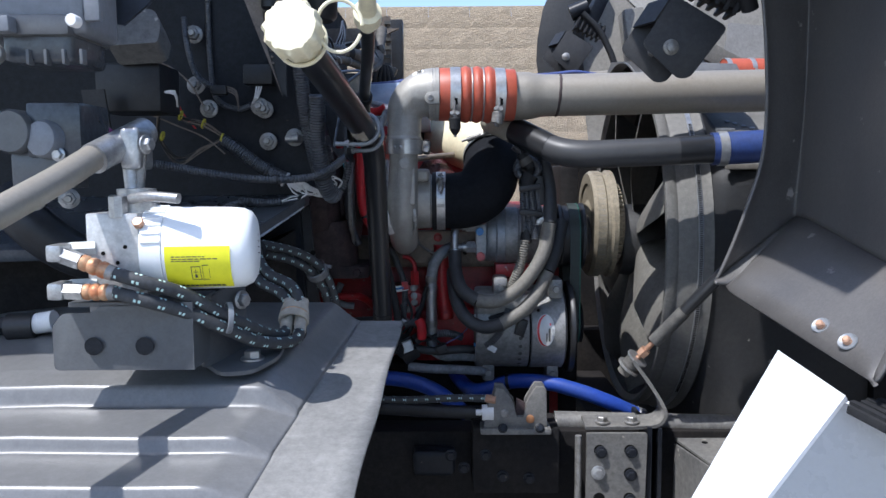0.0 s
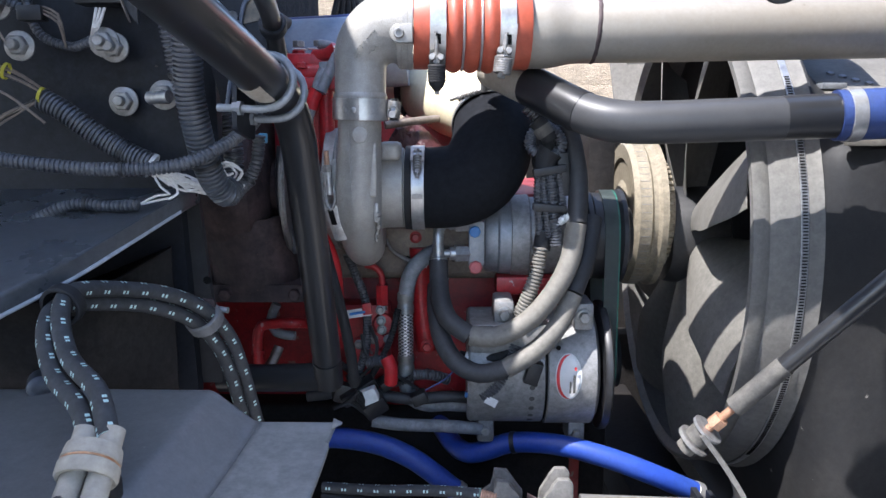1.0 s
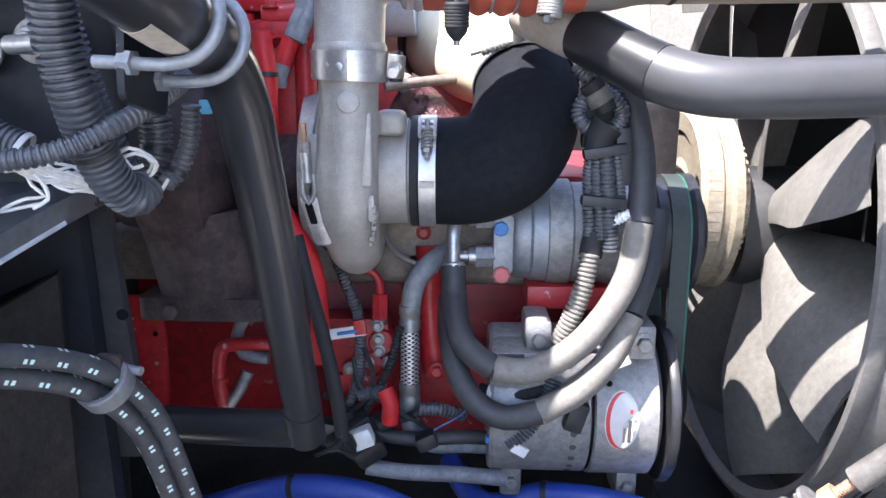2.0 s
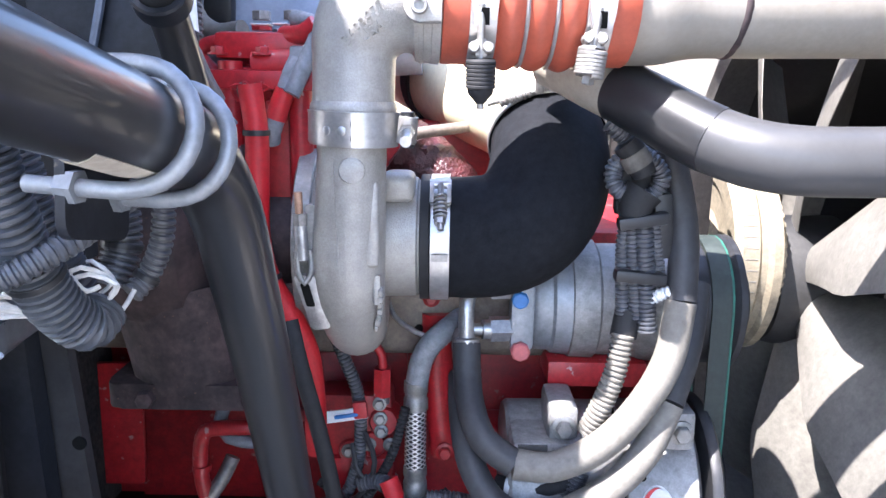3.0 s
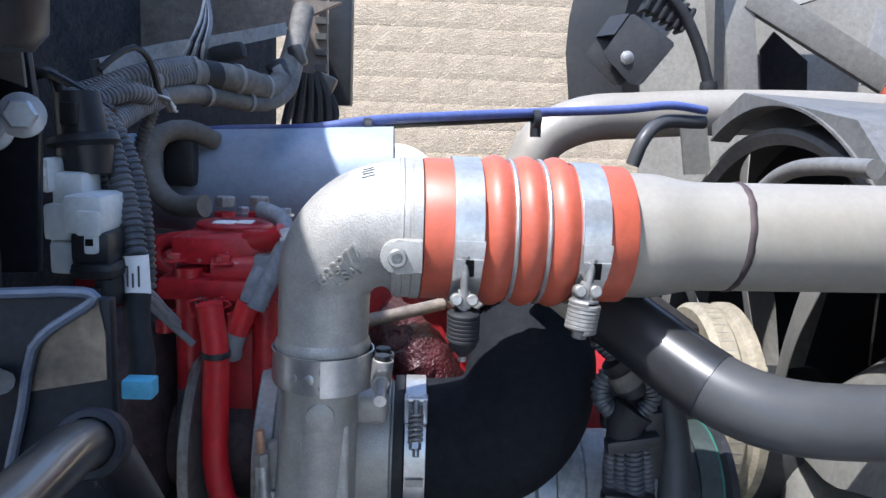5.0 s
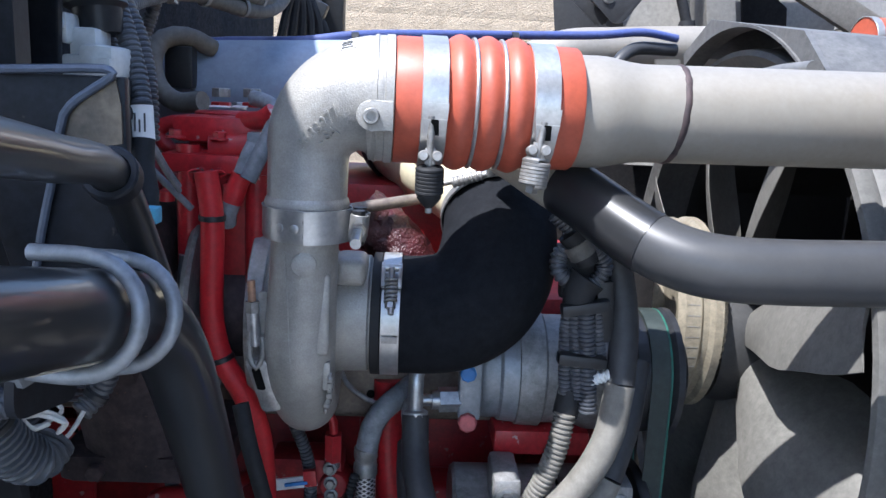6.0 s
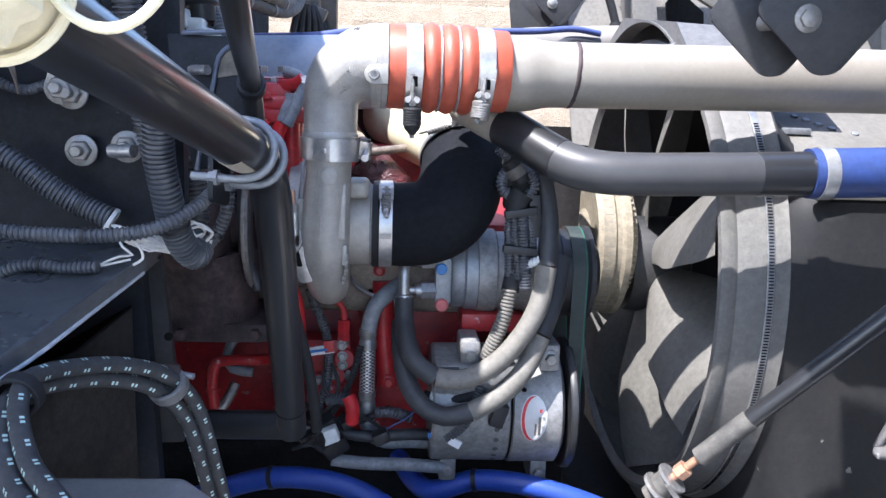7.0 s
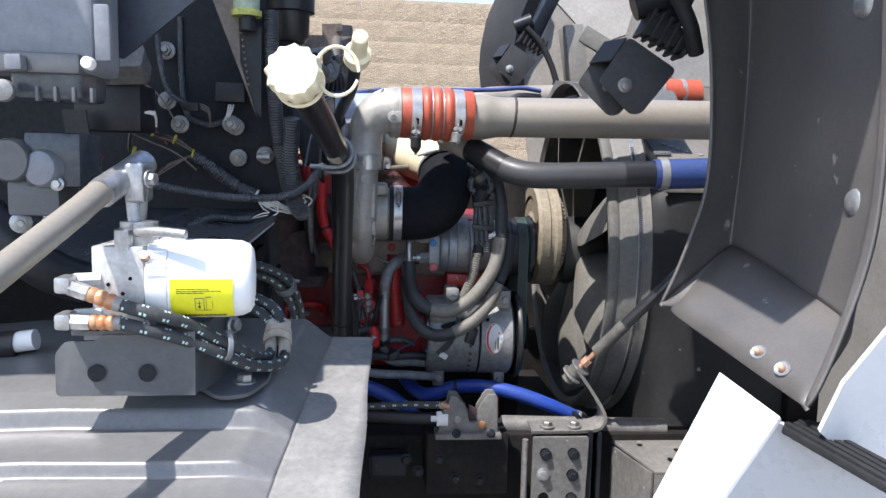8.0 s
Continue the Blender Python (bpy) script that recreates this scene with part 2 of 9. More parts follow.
HOSE_END = surface("pale_dust_caked_rubber", (0.4, 0.36, 0.3), 0.8, vary=0.12, second=(0.3, 0.265, 0.215), amount=0.6, scale=30, fine=200, bump=0.25)
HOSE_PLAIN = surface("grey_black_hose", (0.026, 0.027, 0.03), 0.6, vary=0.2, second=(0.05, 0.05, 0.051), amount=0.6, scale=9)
RUBBER_DUSTY = surface("dusty_rubber", (0.05, 0.048, 0.045), 0.75, vary=0.25, second=(0.2, 0.185, 0.16), amount=0.75, scale=9)
PLASTIC = surface("black_plastic", (0.015, 0.0155, 0.017), 0.42, vary=0.2, second=(0.032, 0.032, 0.034), scale=25, spec=0.4)
CONDUIT = surface("conduit_plastic", (0.048, 0.053, 0.064), 0.38, vary=0.2, second=(0.1, 0.102, 0.107), amount=0.7, scale=18)
CONDUIT_GREY = surface("dusty_conduit_plastic", (0.085, 0.088, 0.095), 0.4, vary=0.2, second=(0.18, 0.176, 0.17), amount=0.7, scale=18)
STEEL_BLACK = surface("black_painted_steel", (0.0125, 0.0145, 0.0195), 0.4, vary=0.3, second=(0.023, 0.024, 0.027), amount=0.5, scale=7, bump=0.12, spec=0.2, wear=(0.2, 0.16, 0.12), wear_at=0.715)
PANEL_BLACK = surface("navy_black_panel_paint", (0.0115, 0.0135, 0.018), 0.4, spec=0.14, vary=0.3, second=(0.021, 0.023, 0.027), amount=0.6, scale=6, bump=0.1, wear=(0.18, 0.15, 0.12), wear_at=0.73)
GLOSS_BLACK = surface("gloss_black_paint", (0.0155, 0.0165, 0.019), 0.33, vary=0.12, second=(0.028, 0.0275, 0.027), amount=0.5, scale=6, bump=0.03, coat=0.3, wear=(0.2, 0.18, 0.16), wear_at=0.76, mottle=0.06, rvary=0.05)
PIPE_GREY = surface("dusty_black_pipe", (0.04, 0.041, 0.044), 0.42, vary=0.1, second=(0.06, 0.0595, 0.059), amount=0.6, scale=8, bump=0.03, coat=0.08, spec=0.35, wear=(0.42, 0.39, 0.33), wear_at=0.745, mottle=0.05, rvary=0.06)
CAST = surface("cast_aluminium", (0.37, 0.357, 0.33), 0.5, 0.35, vary=0.24, second=(0.27, 0.258, 0.235), amount=0.65, scale=13, fine=560, bump=0.55, depth=0.0008, mottle=0.12)
ALU_PIPE = surface("dusty_aluminium_pipe", (0.285, 0.256, 0.213), 0.46, 0.3, vary=0.1, second=(0.28, 0.262, 0.23), amount=0.7, scale=6, fine=180, bump=0.06, wear=(0.22, 0.19, 0.155), wear_at=0.735, mottle=0.06)
ALU_DULL = surface("dull_grey_tube", (0.19, 0.185, 0.175), 0.45, 0.3, vary=0.15, second=(0.13, 0.125, 0.118), amount=0.6, scale=12)
MACHINED = surface("machined_aluminium", (0.56, 0.56, 0.555), 0.42, 0.4, vary=0.14, second=(0.36, 0.35, 0.33), amount=0.6, scale=22, bump=0.1)
ALT_CAST = surface("dull_alternator_casting", (0.27, 0.266, 0.26), 0.5, 0.35, vary=0.22, second=(0.17, 0.165, 0.158), amount=0.6, scale=12, fine=420, bump=0.4, depth=0.0006, wear=(0.12, 0.115, 0.11), wear_at=0.72)
ZINC = surface("zinc_steel", (0.42, 0.425, 0.43), 0.36, 0.75, vary=0.2, second=(0.27, 0.262, 0.25), amount=0.5, scale=40, bump=0.1)
BAND = surface("stainless_band", (0.48, 0.478, 0.47), 0.34, 0.7, vary=0.12, second=(0.34, 0.333, 0.32), amount=0.5, scale=40, bump=0.08)
DULL_STEEL = surface("dull_steel", (0.3, 0.295, 0.285), 0.5, 0.6, vary=0.2, second=(0.2, 0.185, 0.165), amount=0.6, scale=22)
SILICONE = surface("orange_silicone", (0.4, 0.084, 0.045), 0.48, vary=0.1, second=(0.31, 0.06, 0.033), amount=0.5, scale=12, bump=0.08, wear=(0.25, 0.16, 0.12), wear_at=0.735)
RED = surface("red_engine_paint", (0.4, 0.016, 0.022), 0.4, vary=0.22, second=(0.27, 0.013, 0.014), amount=0.55, scale=13, bump=0.2, wear=(0.4, 0.27, 0.26), wear_at=0.67)
RED_DARK = surface("oily_red_paint", (0.32, 0.012, 0.016), 0.45, vary=0.3, second=(0.13, 0.012, 0.013), amount=0.7, scale=9, bump=0.2, wear=(0.25, 0.14, 0.12), wear_at=0.67)
RED_RUBBER = surface("red_sleeve", (0.5, 0.012, 0.018), 0.55, vary=0.15, second=(0.32, 0.01, 0.012), scale=16)
RUST = surface("rusty_iron", (0.066, 0.043, 0.043), 0.72, 0.1, vary=0.35, second=(0.022, 0.017, 0.018), amount=0.9, scale=34, fine=160, bump=0.6, depth=0.0012, wear=(0.11, 0.06, 0.045), wear_at=0.68)
TAN_METAL = surface("grimy_tan_metal", (0.2, 0.165, 0.135), 0.6, 0.3, vary=0.3, second=(0.11, 0.087, 0.072), amount=0.7, scale=12)
CREAM = surface("cream_plastic", (0.78, 0.71, 0.5), 0.45, vary=0.06, second=(0.62, 0.54, 0.35), amount=0.5, scale=20, bump=0.06)
COUPLER = surface("dusty_cream_paint", (0.4, 0.375, 0.31), 0.5, vary=0.1, second=(0.3, 0.28, 0.23), amount=0.6, scale=12, wear=(0.2, 0.18, 0.15), wear_at=0.72)
ARCH_GREY = surface("dull_grey_shroud_steel", (0.1, 0.1, 0.1), 0.5, 0.15, vary=0.2, second=(0.15, 0.147, 0.14), amount=0.7, scale=9, wear=(0.42, 0.4, 0.37), wear_at=0.72)
FAN_GREY = surface("dusty_fan_plastic", (0.14, 0.133, 0.117), 0.6, vary=0.15, second=(0.09, 0.085, 0.074), amount=0.6, scale=8, bump=0.1)
HUB = surface("corroded_hub", (0.27, 0.235, 0.172), 0.55, 0.2, vary=0.2, second=(0.18, 0.15, 0.105), amount=0.65, scale=14)
WHITE = surface("white_plastic", (0.82, 0.83, 0.83), 0.38, vary=0.03, second=(0.7, 0.71, 0.7), amount=0.35, scale=9, bump=0.04, mottle=0.02)
HOOD_WHITE = surface("white_hood_paint", (0.62, 0.64, 0.67), 0.28, vary=0.03, second=(0.55, 0.565, 0.58), amount=0.4, scale=5, bump=0.03, coat=0.4, mottle=0.03)
YELLOW = surface("yellow_label", (0.82, 0.78, 0.02), 0.5, vary=0.04, scale=30, bump=0.02)
INK = surface("grey_print", (0.07, 0.07, 0.065), 0.6, vary=0.1, scale=60)
INK_WHITE = surface("white_print", (0.75, 0.74, 0.72), 0.6, vary=0.05, scale=60)
FIBRE = surface("bare_grey_fibreglass", (0.23, 0.226, 0.218), 0.6, vary=0.12, second=(0.165, 0.16, 0.152), amount=0.7, scale=5, fine=160, bump=0.3)
MAROON = surface("oily_maroon_sleeve", (0.06, 0.012, 0.014), 0.35, vary=0.4, second=(0.02, 0.008, 0.009), amount=0.7, scale=30, fine=240, bump=0.9, depth=0.003)
GLOSS_EDGE = surface("blue_grey_edge", (0.09, 0.108, 0.145), 0.4, 0.3, vary=0.15)
HINGE_STEEL = surface("dusty_hinge_steel", (0.02, 0.0205, 0.023), 0.5, spec=0.3, vary=0.2, second=(0.036, 0.035, 0.034), amount=0.6, scale=9, bump=0.15, wear=(0.25, 0.2, 0.16), wear_at=0.75)
DUSTY_BLACK = surface("dusty_gloss_black", (0.045, 0.052, 0.062), 0.26, vary=0.2, second=(0.085, 0.089, 0.096), amount=0.8, scale=5, bump=0.08, wear=(0.2, 0.19, 0.17), wear_at=0.73)
BOLT_BRIGHT = surface("bright_zinc_plate", (0.5, 0.53, 0.57), 0.38, 0.35, vary=0.12, second=(0.36, 0.38, 0.41), amount=0.5, scale=60, bump=0.1)
GALV = surface("dull_galvanised_steel", (0.24, 0.258, 0.28), 0.46, 0.4, vary=0.15, second=(0.18, 0.185, 0.195), amount=0.6, scale=30, bump=0.12)
STICKER = surface("silver_sticker", (0.56, 0.555, 0.545), 0.4, 0.2, vary=0.05, scale=40, bump=0.02)
STICKER_RED = surface("red_print", (0.55, 0.03, 0.03), 0.45, vary=0.1, scale=40)
LINER = surface("grey_fender_plastic", (0.08, 0.084, 0.09), 0.34, vary=0.14, second=(0.118, 0.12, 0.123), amount=0.6, scale=8, fine=320, bump=0.15, depth=0.0004, wear=(0.33, 0.32, 0.3), wear_at=0.72, mottle=0.12)
DECK_DUST = surface("dusty_grey_fender_plastic", (0.15, 0.15, 0.15), 0.33, vary=0.16, second=(0.112, 0.112, 0.112), amount=0.6, scale=7, fine=320, bump=0.15, depth=0.0004, wear=(0.3, 0.29, 0.27), wear_at=0.73, mottle=0.12)
LINER_DUST = surface("dusty_fender_plastic", (0.22, 0.216, 0.206), 0.6, vary=0.14, second=(0.13, 0.128, 0.124), amount=0.6, scale=11, fine=260, bump=0.2, depth=0.0004, wear=(0.4, 0.39, 0.36), wear_at=0.74)
LINER_DARK = surface("black_liner_plastic", (0.085, 0.081, 0.078), 0.38, vary=0.2, second=(0.12, 0.113, 0.107), amount=0.8, scale=4, fine=300, bump=0.2, wear=(0.32, 0.3, 0.28), wear_at=0.69, mottle=0.08)
SHROUD = surface("dusty_shroud_plastic", (0.016, 0.0165, 0.018), 0.55, vary=0.2, second=(0.034, 0.033, 0.031), amount=0.7, scale=4.5, fine=260)
SHROUD_RUBBER = surface("dusty_shroud_rubber", (0.1, 0.097, 0.09), 0.65, vary=0.15, second=(0.17, 0.162, 0.145), amount=0.7, scale=6)
BLUE = surface("blue_silicone", (0.02, 0.055, 0.3), 0.42, vary=0.12, second=(0.025, 0.06, 0.22), scale=12, bump=0.1)
BLUE_DULL = surface("faded_blue_silicone", (0.026, 0.05, 0.17), 0.45, vary=0.15, second=(0.03, 0.05, 0.12), scale=12, bump=0.1, wear=(0.12, 0.13, 0.18), wear_at=0.72)
BLUE_CABLE = surface("blue_nylon_line", (0.06, 0.085, 0.24), 0.45, vary=0.15, second=(0.08, 0.085, 0.14), scale=15)
BLUE_CAP = surface("blue_plastic_cap", (0.03, 0.16, 0.42), 0.45, vary=0.1)
BLUE_CLIP = surface("light_blue_connector", (0.12, 0.42, 0.58), 0.45, vary=0.1)
PINK_CAP = surface("dusty_red_cap", (0.42, 0.1, 0.1), 0.55, vary=0.15)
GREY_CONN = surface("grey_connector_plastic", (0.62, 0.64, 0.63), 0.5, vary=0.08, second=(0.43, 0.44, 0.425), amount=0.5, scale=25)
GREY_BOX = surface("grey_housing_plastic", (0.17, 0.18, 0.2), 0.42, vary=0.1, second=(0.12, 0.128, 0.14), amount=0.5, scale=7)
CAN_BLUE = surface("pale_blue_paint", (0.27, 0.32, 0.4), 0.45, vary=0.08, second=(0.21, 0.25, 0.32), amount=0.5, scale=6, bump=0.05)
FITTING_RUST = surface("faded_orange_plating", (0.42, 0.16, 0.07), 0.5, 0.3, vary=0.25, second=(0.55, 0.4, 0.24), amount=0.7, scale=60)
BRASS = surface("plated_orange_fitting", (0.4, 0.19, 0.085), 0.45, 0.4, vary=0.15, scale=40)
WIRE = surface("white_wire", (0.62, 0.61, 0.58), 0.55, vary=0.12, second=(0.45, 0.43, 0.4), scale=40)
TAPE_YELLOW = surface("yellow_tie", (0.4, 0.36, 0.03), 0.5, vary=0.1)
BELT = surface("belt_rubber", (0.018, 0.026, 0.022), 0.6, vary=0.2, second=(0.035, 0.045, 0.04), scale=12)
GREEN = surface("green_belt_edge", (0.012, 0.1, 0.068), 0.6, vary=0.2)
BARE_HOSE = surface("dusty_grey_hose", (0.15, 0.16, 0.175), 0.6, vary=0.25, second=(0.27, 0.275, 0.285), amount=0.7, scale=16, bump=0.3)
DARK_VOID = surface("grimy_black_iron", (0.014, 0.0135, 0.014), 0.65, vary=0.3, second=(0.03, 0.026, 0.023), amount=0.6, scale=8, bump=0.3, spec=0.1)
FRAME_GREY = surface("dusty_frame_steel", (0.135, 0.132, 0.126), 0.55, 0.2, vary=0.2, second=(0.21, 0.2, 0.18), amount=0.7, scale=9, wear=(0.4, 0.37, 0.32), wear_at=0.7)
COPPER = surface("coppery_thread", (0.5, 0.3, 0.2), 0.5, 0.5, vary=0.2, scale=60)
# ground is unseen; its tone is set for the light it bounces up
GROUND_PALE = surface("pale_ground", (0.27, 0.262, 0.247), 0.85, vary=0.2, second=(0.21, 0.203, 0.19), scale=1.5, fine=90, bump=0.6, depth=0.003)
HYD_HOSE = along(surface("printed_hydraulic_hose", (0.042, 0.044, 0.047), 0.65, vary=0.3, scale=30, bump=0.3), 0.027, 0.3, (0.5, 0.68, 0.64), width=0.3, double=True)
BRAID = surface("steel_braid", (0.42, 0.42, 0.42), 0.4, 0.7, vary=0.3, scale=60, fine=900, bump=0.5)
STONE = surface("buff_split_block", (0.41, 0.325, 0.228), 0.9, vary=0.35, second=(0.31, 0.243, 0.168), amount=0.7, scale=7.0, fine=95, bump=1.0, depth=0.016)
MORTAR = surface("mortar", (0.39, 0.31, 0.216), 0.95, vary=0.2, scale=6, fine=60, bump=0.5)


def braid(m):
    """Crossed bright strands over a dark core, along a tube's uv."""
    nd, ln = m.node_tree.nodes, m.node_tree.links
    b = nd["Principled BSDF"]
    uvn = nd.new("ShaderNodeUVMap")
    sep = nd.new("ShaderNodeSeparateXYZ")
    ln.new(uvn.outputs[0], sep.inputs[0])

    def op(kind, a, c=0.0):
        q = nd.new("ShaderNodeMath")
        q.operation = kind
        for i, w in enumerate((a, c)):
            if isinstance(w, (int, float)):
                q.inputs[i].default_value = w
            else:
                ln.new(w, q.inputs[i])
        return q.outputs[0]

    su, sv = op("MULTIPLY", sep.outputs[0], 950.0), op("MULTIPLY", sep.outputs[1], 2 * math.pi * 8)
    w = op("MAXIMUM", op("SINE", op("ADD", su, sv)), op("SINE", op("SUBTRACT", su, sv)))
    mr = nd.new("ShaderNodeMapRange")
    mr.inputs["From Min"].default_value, mr.inputs["From Max"].default_value = 0.35, 0.85
    ln.new(w, mr.inputs["Value"])
    mx = nd.new("ShaderNodeMix")
    mx.data_type = "RGBA"
    mx.inputs["A"].default_value, mx.inputs["B"].default_value = (0.06, 0.06, 0.065, 1), (0.72, 0.72, 0.72, 1)
    ln.new(mr.outputs[0], mx.inputs["Factor"])
    ln.new(mx.outputs["Result"], b.inputs["Base Color"])
    return m


BRAID = braid(BRAID)


SHROUD_BOX = surface("dusty_shroud_box", (0.013, 0.0137, 0.015), 0.6, vary=0.2, second=(0.027, 0.026, 0.025), amount=0.75, scale=5, fine=240, wear=(0.26, 0.245, 0.215), wear_at=0.7)
NAVY = surface("dark_blue_grey_paint", (0.03, 0.036, 0.048), 0.36, vary=0.2, second=(0.055, 0.06, 0.072), amount=0.6, scale=5)
FIBRE_PALE = surface("dusty_pale_fibreglass", (0.24, 0.228, 0.203), 0.6, vary=0.12, second=(0.175, 0.163, 0.142), amount=0.7, scale=5, fine=120, bump=0.4, wear=(0.25, 0.23, 0.2), wear_at=0.72)
PATCH_TAN = surface("mottled_dark_tan", (0.16, 0.13, 0.095), 0.4, 0.2, vary=0.3, second=(0.03, 0.028, 0.026), amount=0.9, scale=22, bump=0.1)
# dark base without gloss, so the firewall stays black at grazing angles
FIREWALL_BLACK = surface("matte_black_firewall", (0.032, 0.033, 0.036), 0.95, vary=0.3, second=(0.055, 0.051, 0.047), amount=0.6, scale=9, fine=150, bump=0.5, spec=0.0, rvary=0.03)
# ---- turbocharger and charge air line ----
X = Vector((1, 0, 0))


def clamp_plate(o, axis, r, w0, w1, a0, a1, thick):
    """A curved plate on a hoop: its half width goes from w0 to w1 between two angles below its front."""
    bm = bmesh.new()
    ax = Vector(axis).normalized()
    front = (Vector((0, -1, 0)) - ax * Vector((0, -1, 0)).dot(ax)).normalized()
    up = front.cross(ax)
    if up.z < 0:
        up = -up
    prev = None
    n = 8
    for i in range(n + 1):
        f = i / n
        a = radians(a0 + (a1 - a0) * f)
        d = front * math.cos(a) - up * math.sin(a)
        w = w0 + (w1 - w0) * f
        row = [bm.verts.new(o + d * rr + ax * s) for s, rr in ((-w, r), (w, r), (w, r + thick), (-w, r + thick))]
        if prev:
            for k in range(4):
                bm.faces.new((prev[k], prev[(k + 1) % 4], row[(k + 1) % 4], row[k]))
        else:
            bm.faces.new(row)
        prev = row
    bm.faces.new(prev[::-1])
    return bm


def spring_clamp(name, centre, axis, r, width, low, covered, label):
    """A T-bolt hose clamp: hoop, riveted loop plate, trunnion, bolt and spring."""
    o, ax = Vector(centre), Vector(axis).normalized()
    th = thing(name, o - Vector((0, 0, r)), label, "hose clamp", "spring clamps on the orange hose")
    part("band", band(o, ax, r, width, 0.0016, 56), BAND, th)
    lp_ = part("loop_plate", clamp_plate(o, ax, r + 0.0016, width * 0.46, width * 0.45, -33, 3, 0.0028), BAND, th)
    part("loop_plate", clamp_plate(o, ax, r + 0.0018, width * 0.5, width * 0.47, 0, 12, 0.0058), BAND, th)
    part("loop_plate", clamp_plate(o, ax, r + 0.0018, width * 0.46, width * 0.38, 12, 25, 0.0078), BAND, th)
    part("loop_slot", clamp_plate(o, ax, r + 0.0091, 0.0035, 0.0045, 12, 24, 0.0011), DEEP, lp_)
    at = lambda deg, off, s: o + ax * s + Vector((0, -1, 0)) * (r + off) * math.cos(radians(deg)) - Vector((0, 0, 1)) * (r + off) * math.sin(radians(deg))
    for s, deg in ((-0.006, -22), (0.006, -22), (0.0, -13)):
        part("rivet", lathe(at(deg, 0.0035, s), at(deg, 1, 0) - at(deg, 0, 0), [(0, 0.0022), (0.0007, 0.002), (0.001, 0.001)], 12), BAND, lp_)
    lo = Vector(low)
    top = at(10, 0.006, 0)
    d = (lo - top).normalized()
    bl_ = part("bolt", tube([top, lo + d * 0.008], 0.0036, 12), DULL_STEEL, th)
    tr = top.lerp(lo, 0.45)
    for sgn in (-1, 1):
        part("trunnion", lathe(tr + ax * sgn * 0.0065, (0, -1, 0.15), [(-0.007, 0.0052), (0.005, 0.0052), (0.0065, 0.004)], 16), DULL_STEEL, th)
    part("trunnion_block", box(tr + Vector((0, 0.002, 0)), (0.011, 0.009, 0.016), bevel=0.002), DULL_STEEL, th)
    s0 = top.lerp(lo, 0.56)
    if covered:
        pr = [(0, 0.006), (0.001, 0.0125)]
        L = (lo - s0).length
        for k in range(7):
            z = 0.001 + (L - 0.012) * (k + 0.5) / 7
            pr += [(z - 0.0026, 0.0122), (z - 0.0008, 0.0138), (z + 0.0012, 0.0138), (z + 0.0026, 0.0122)]
        pr += [(L - 0.006, 0.0115), (L, 0.0065), (L + 0.003, 0.004)]
        part("spring_cover", lathe(s0, d, pr, 28), RUBBER, th, "black ribbed rubber spring cover")
    else:
        part("washer", lathe(s0, d, [(0, 0.011), (0.002, 0.011)], 20), ZINC, bl_)
        part("spring", coil(s0 + d * 0.003, lo, 0.0115, 0.0027, 7), DULL_STEEL, th, "dusty bare coil spring")
        part("nut", hexhead(lo, d, 0.0065, washer=False), DULL_STEEL, bl_)
    return th


pipe = thing("charge_air_pipe", (0.6, 1.89, 1.71), "dusty bare aluminium charge air pipe with a brown weld bead", "pipe")
AX = Vector((1, 0, 0.016)).normalized()
P0 = Vector((0.15, 1.89, 1.7615))
part("pipe_body", lathe(P0, AX, [(0, 0.0545), (0, 0.0575), (0.05, 0.0575), (0.06, 0.057), (0.072, 0.0548), (0.084, 0.0522), (0.096, 0.0507), (0.105, 0.0503), (0.13, 0.0503), (1.02, 0.0503), (1.02, 0.047)], 56), ALU_PIPE, pipe)
weld = lathe(P0, AX + Vector((0, 0, 0.0)), [(0.1295, 0.0503), (0.1308, 0.0513), (0.1328, 0.0517), (0.1348, 0.0513), (0.1362, 0.0503)], 56)
for v in weld.verts:
    v.co.x += 0.0014 * noise.noise(v.co * 140) + (v.co.z - 1.76) * 0.1
part("weld_bead", weld, RUST, pipe, "rust brown weld bead")
part("sleeve", lathe(P0, AX, [(0.84, 0.0508), (0.84, 0.057), (0.95, 0.057), (0.95, 0.0508)], 48), SILICONE, pipe, "orange silicone sleeve")

hose = thing("silicone_boot", (0.085, 1.88, 1.7), "orange corrugated silicone charge air boot with steel rings", "hose")
B0 = Vector((-0.005, 1.873, 1.7655))
BX = Vector((1, 0.05, -0.01)).normalized()
pro = [(0, 0.057), (0, 0.0618), (0.0015, 0.0627), (0.049, 0.0628)]
for c in (0.0632, 0.0905, 0.1178):
    for k in range(-6, 7):
        pro.append((c + k * 0.0136 / 6.4, 0.0615 + 0.0062 * math.cos(k / 6 * math.pi / 2)))
pro += [(0.134, 0.0622), (0.1795, 0.0618), (0.181, 0.0608), (0.181, 0.057)]
part("boot", lathe(B0, BX, pro, 64), SILICONE, hose)
for c in (0.0768, 0.1042):
    part("ring", lathe(B0 + BX * c, BX, [(-0.0022, 0.061), (-0.0016, 0.0648), (0, 0.0656), (0.0016, 0.0648), (0.0022, 0.061)], 56, cap=False), BAND, hose)
mark = bmesh.new()
for i in range(7):
    a = math.radians(16 + 4.2 * i)
    r = 0.0662 + 0.0002 * math.sin(2.1 * i)
    box(B0 + BX * (0.1215 + 0.0008 * math.sin(2.3 * i)) + Vector((0, -r * math.cos(a), -r * math.sin(a))), (0.0042, 0.001, 0.0018), mark, Euler((a, 0, 0)).to_matrix())
part("printed_mark", mark, INK_WHITE, hose, "white printed mark")
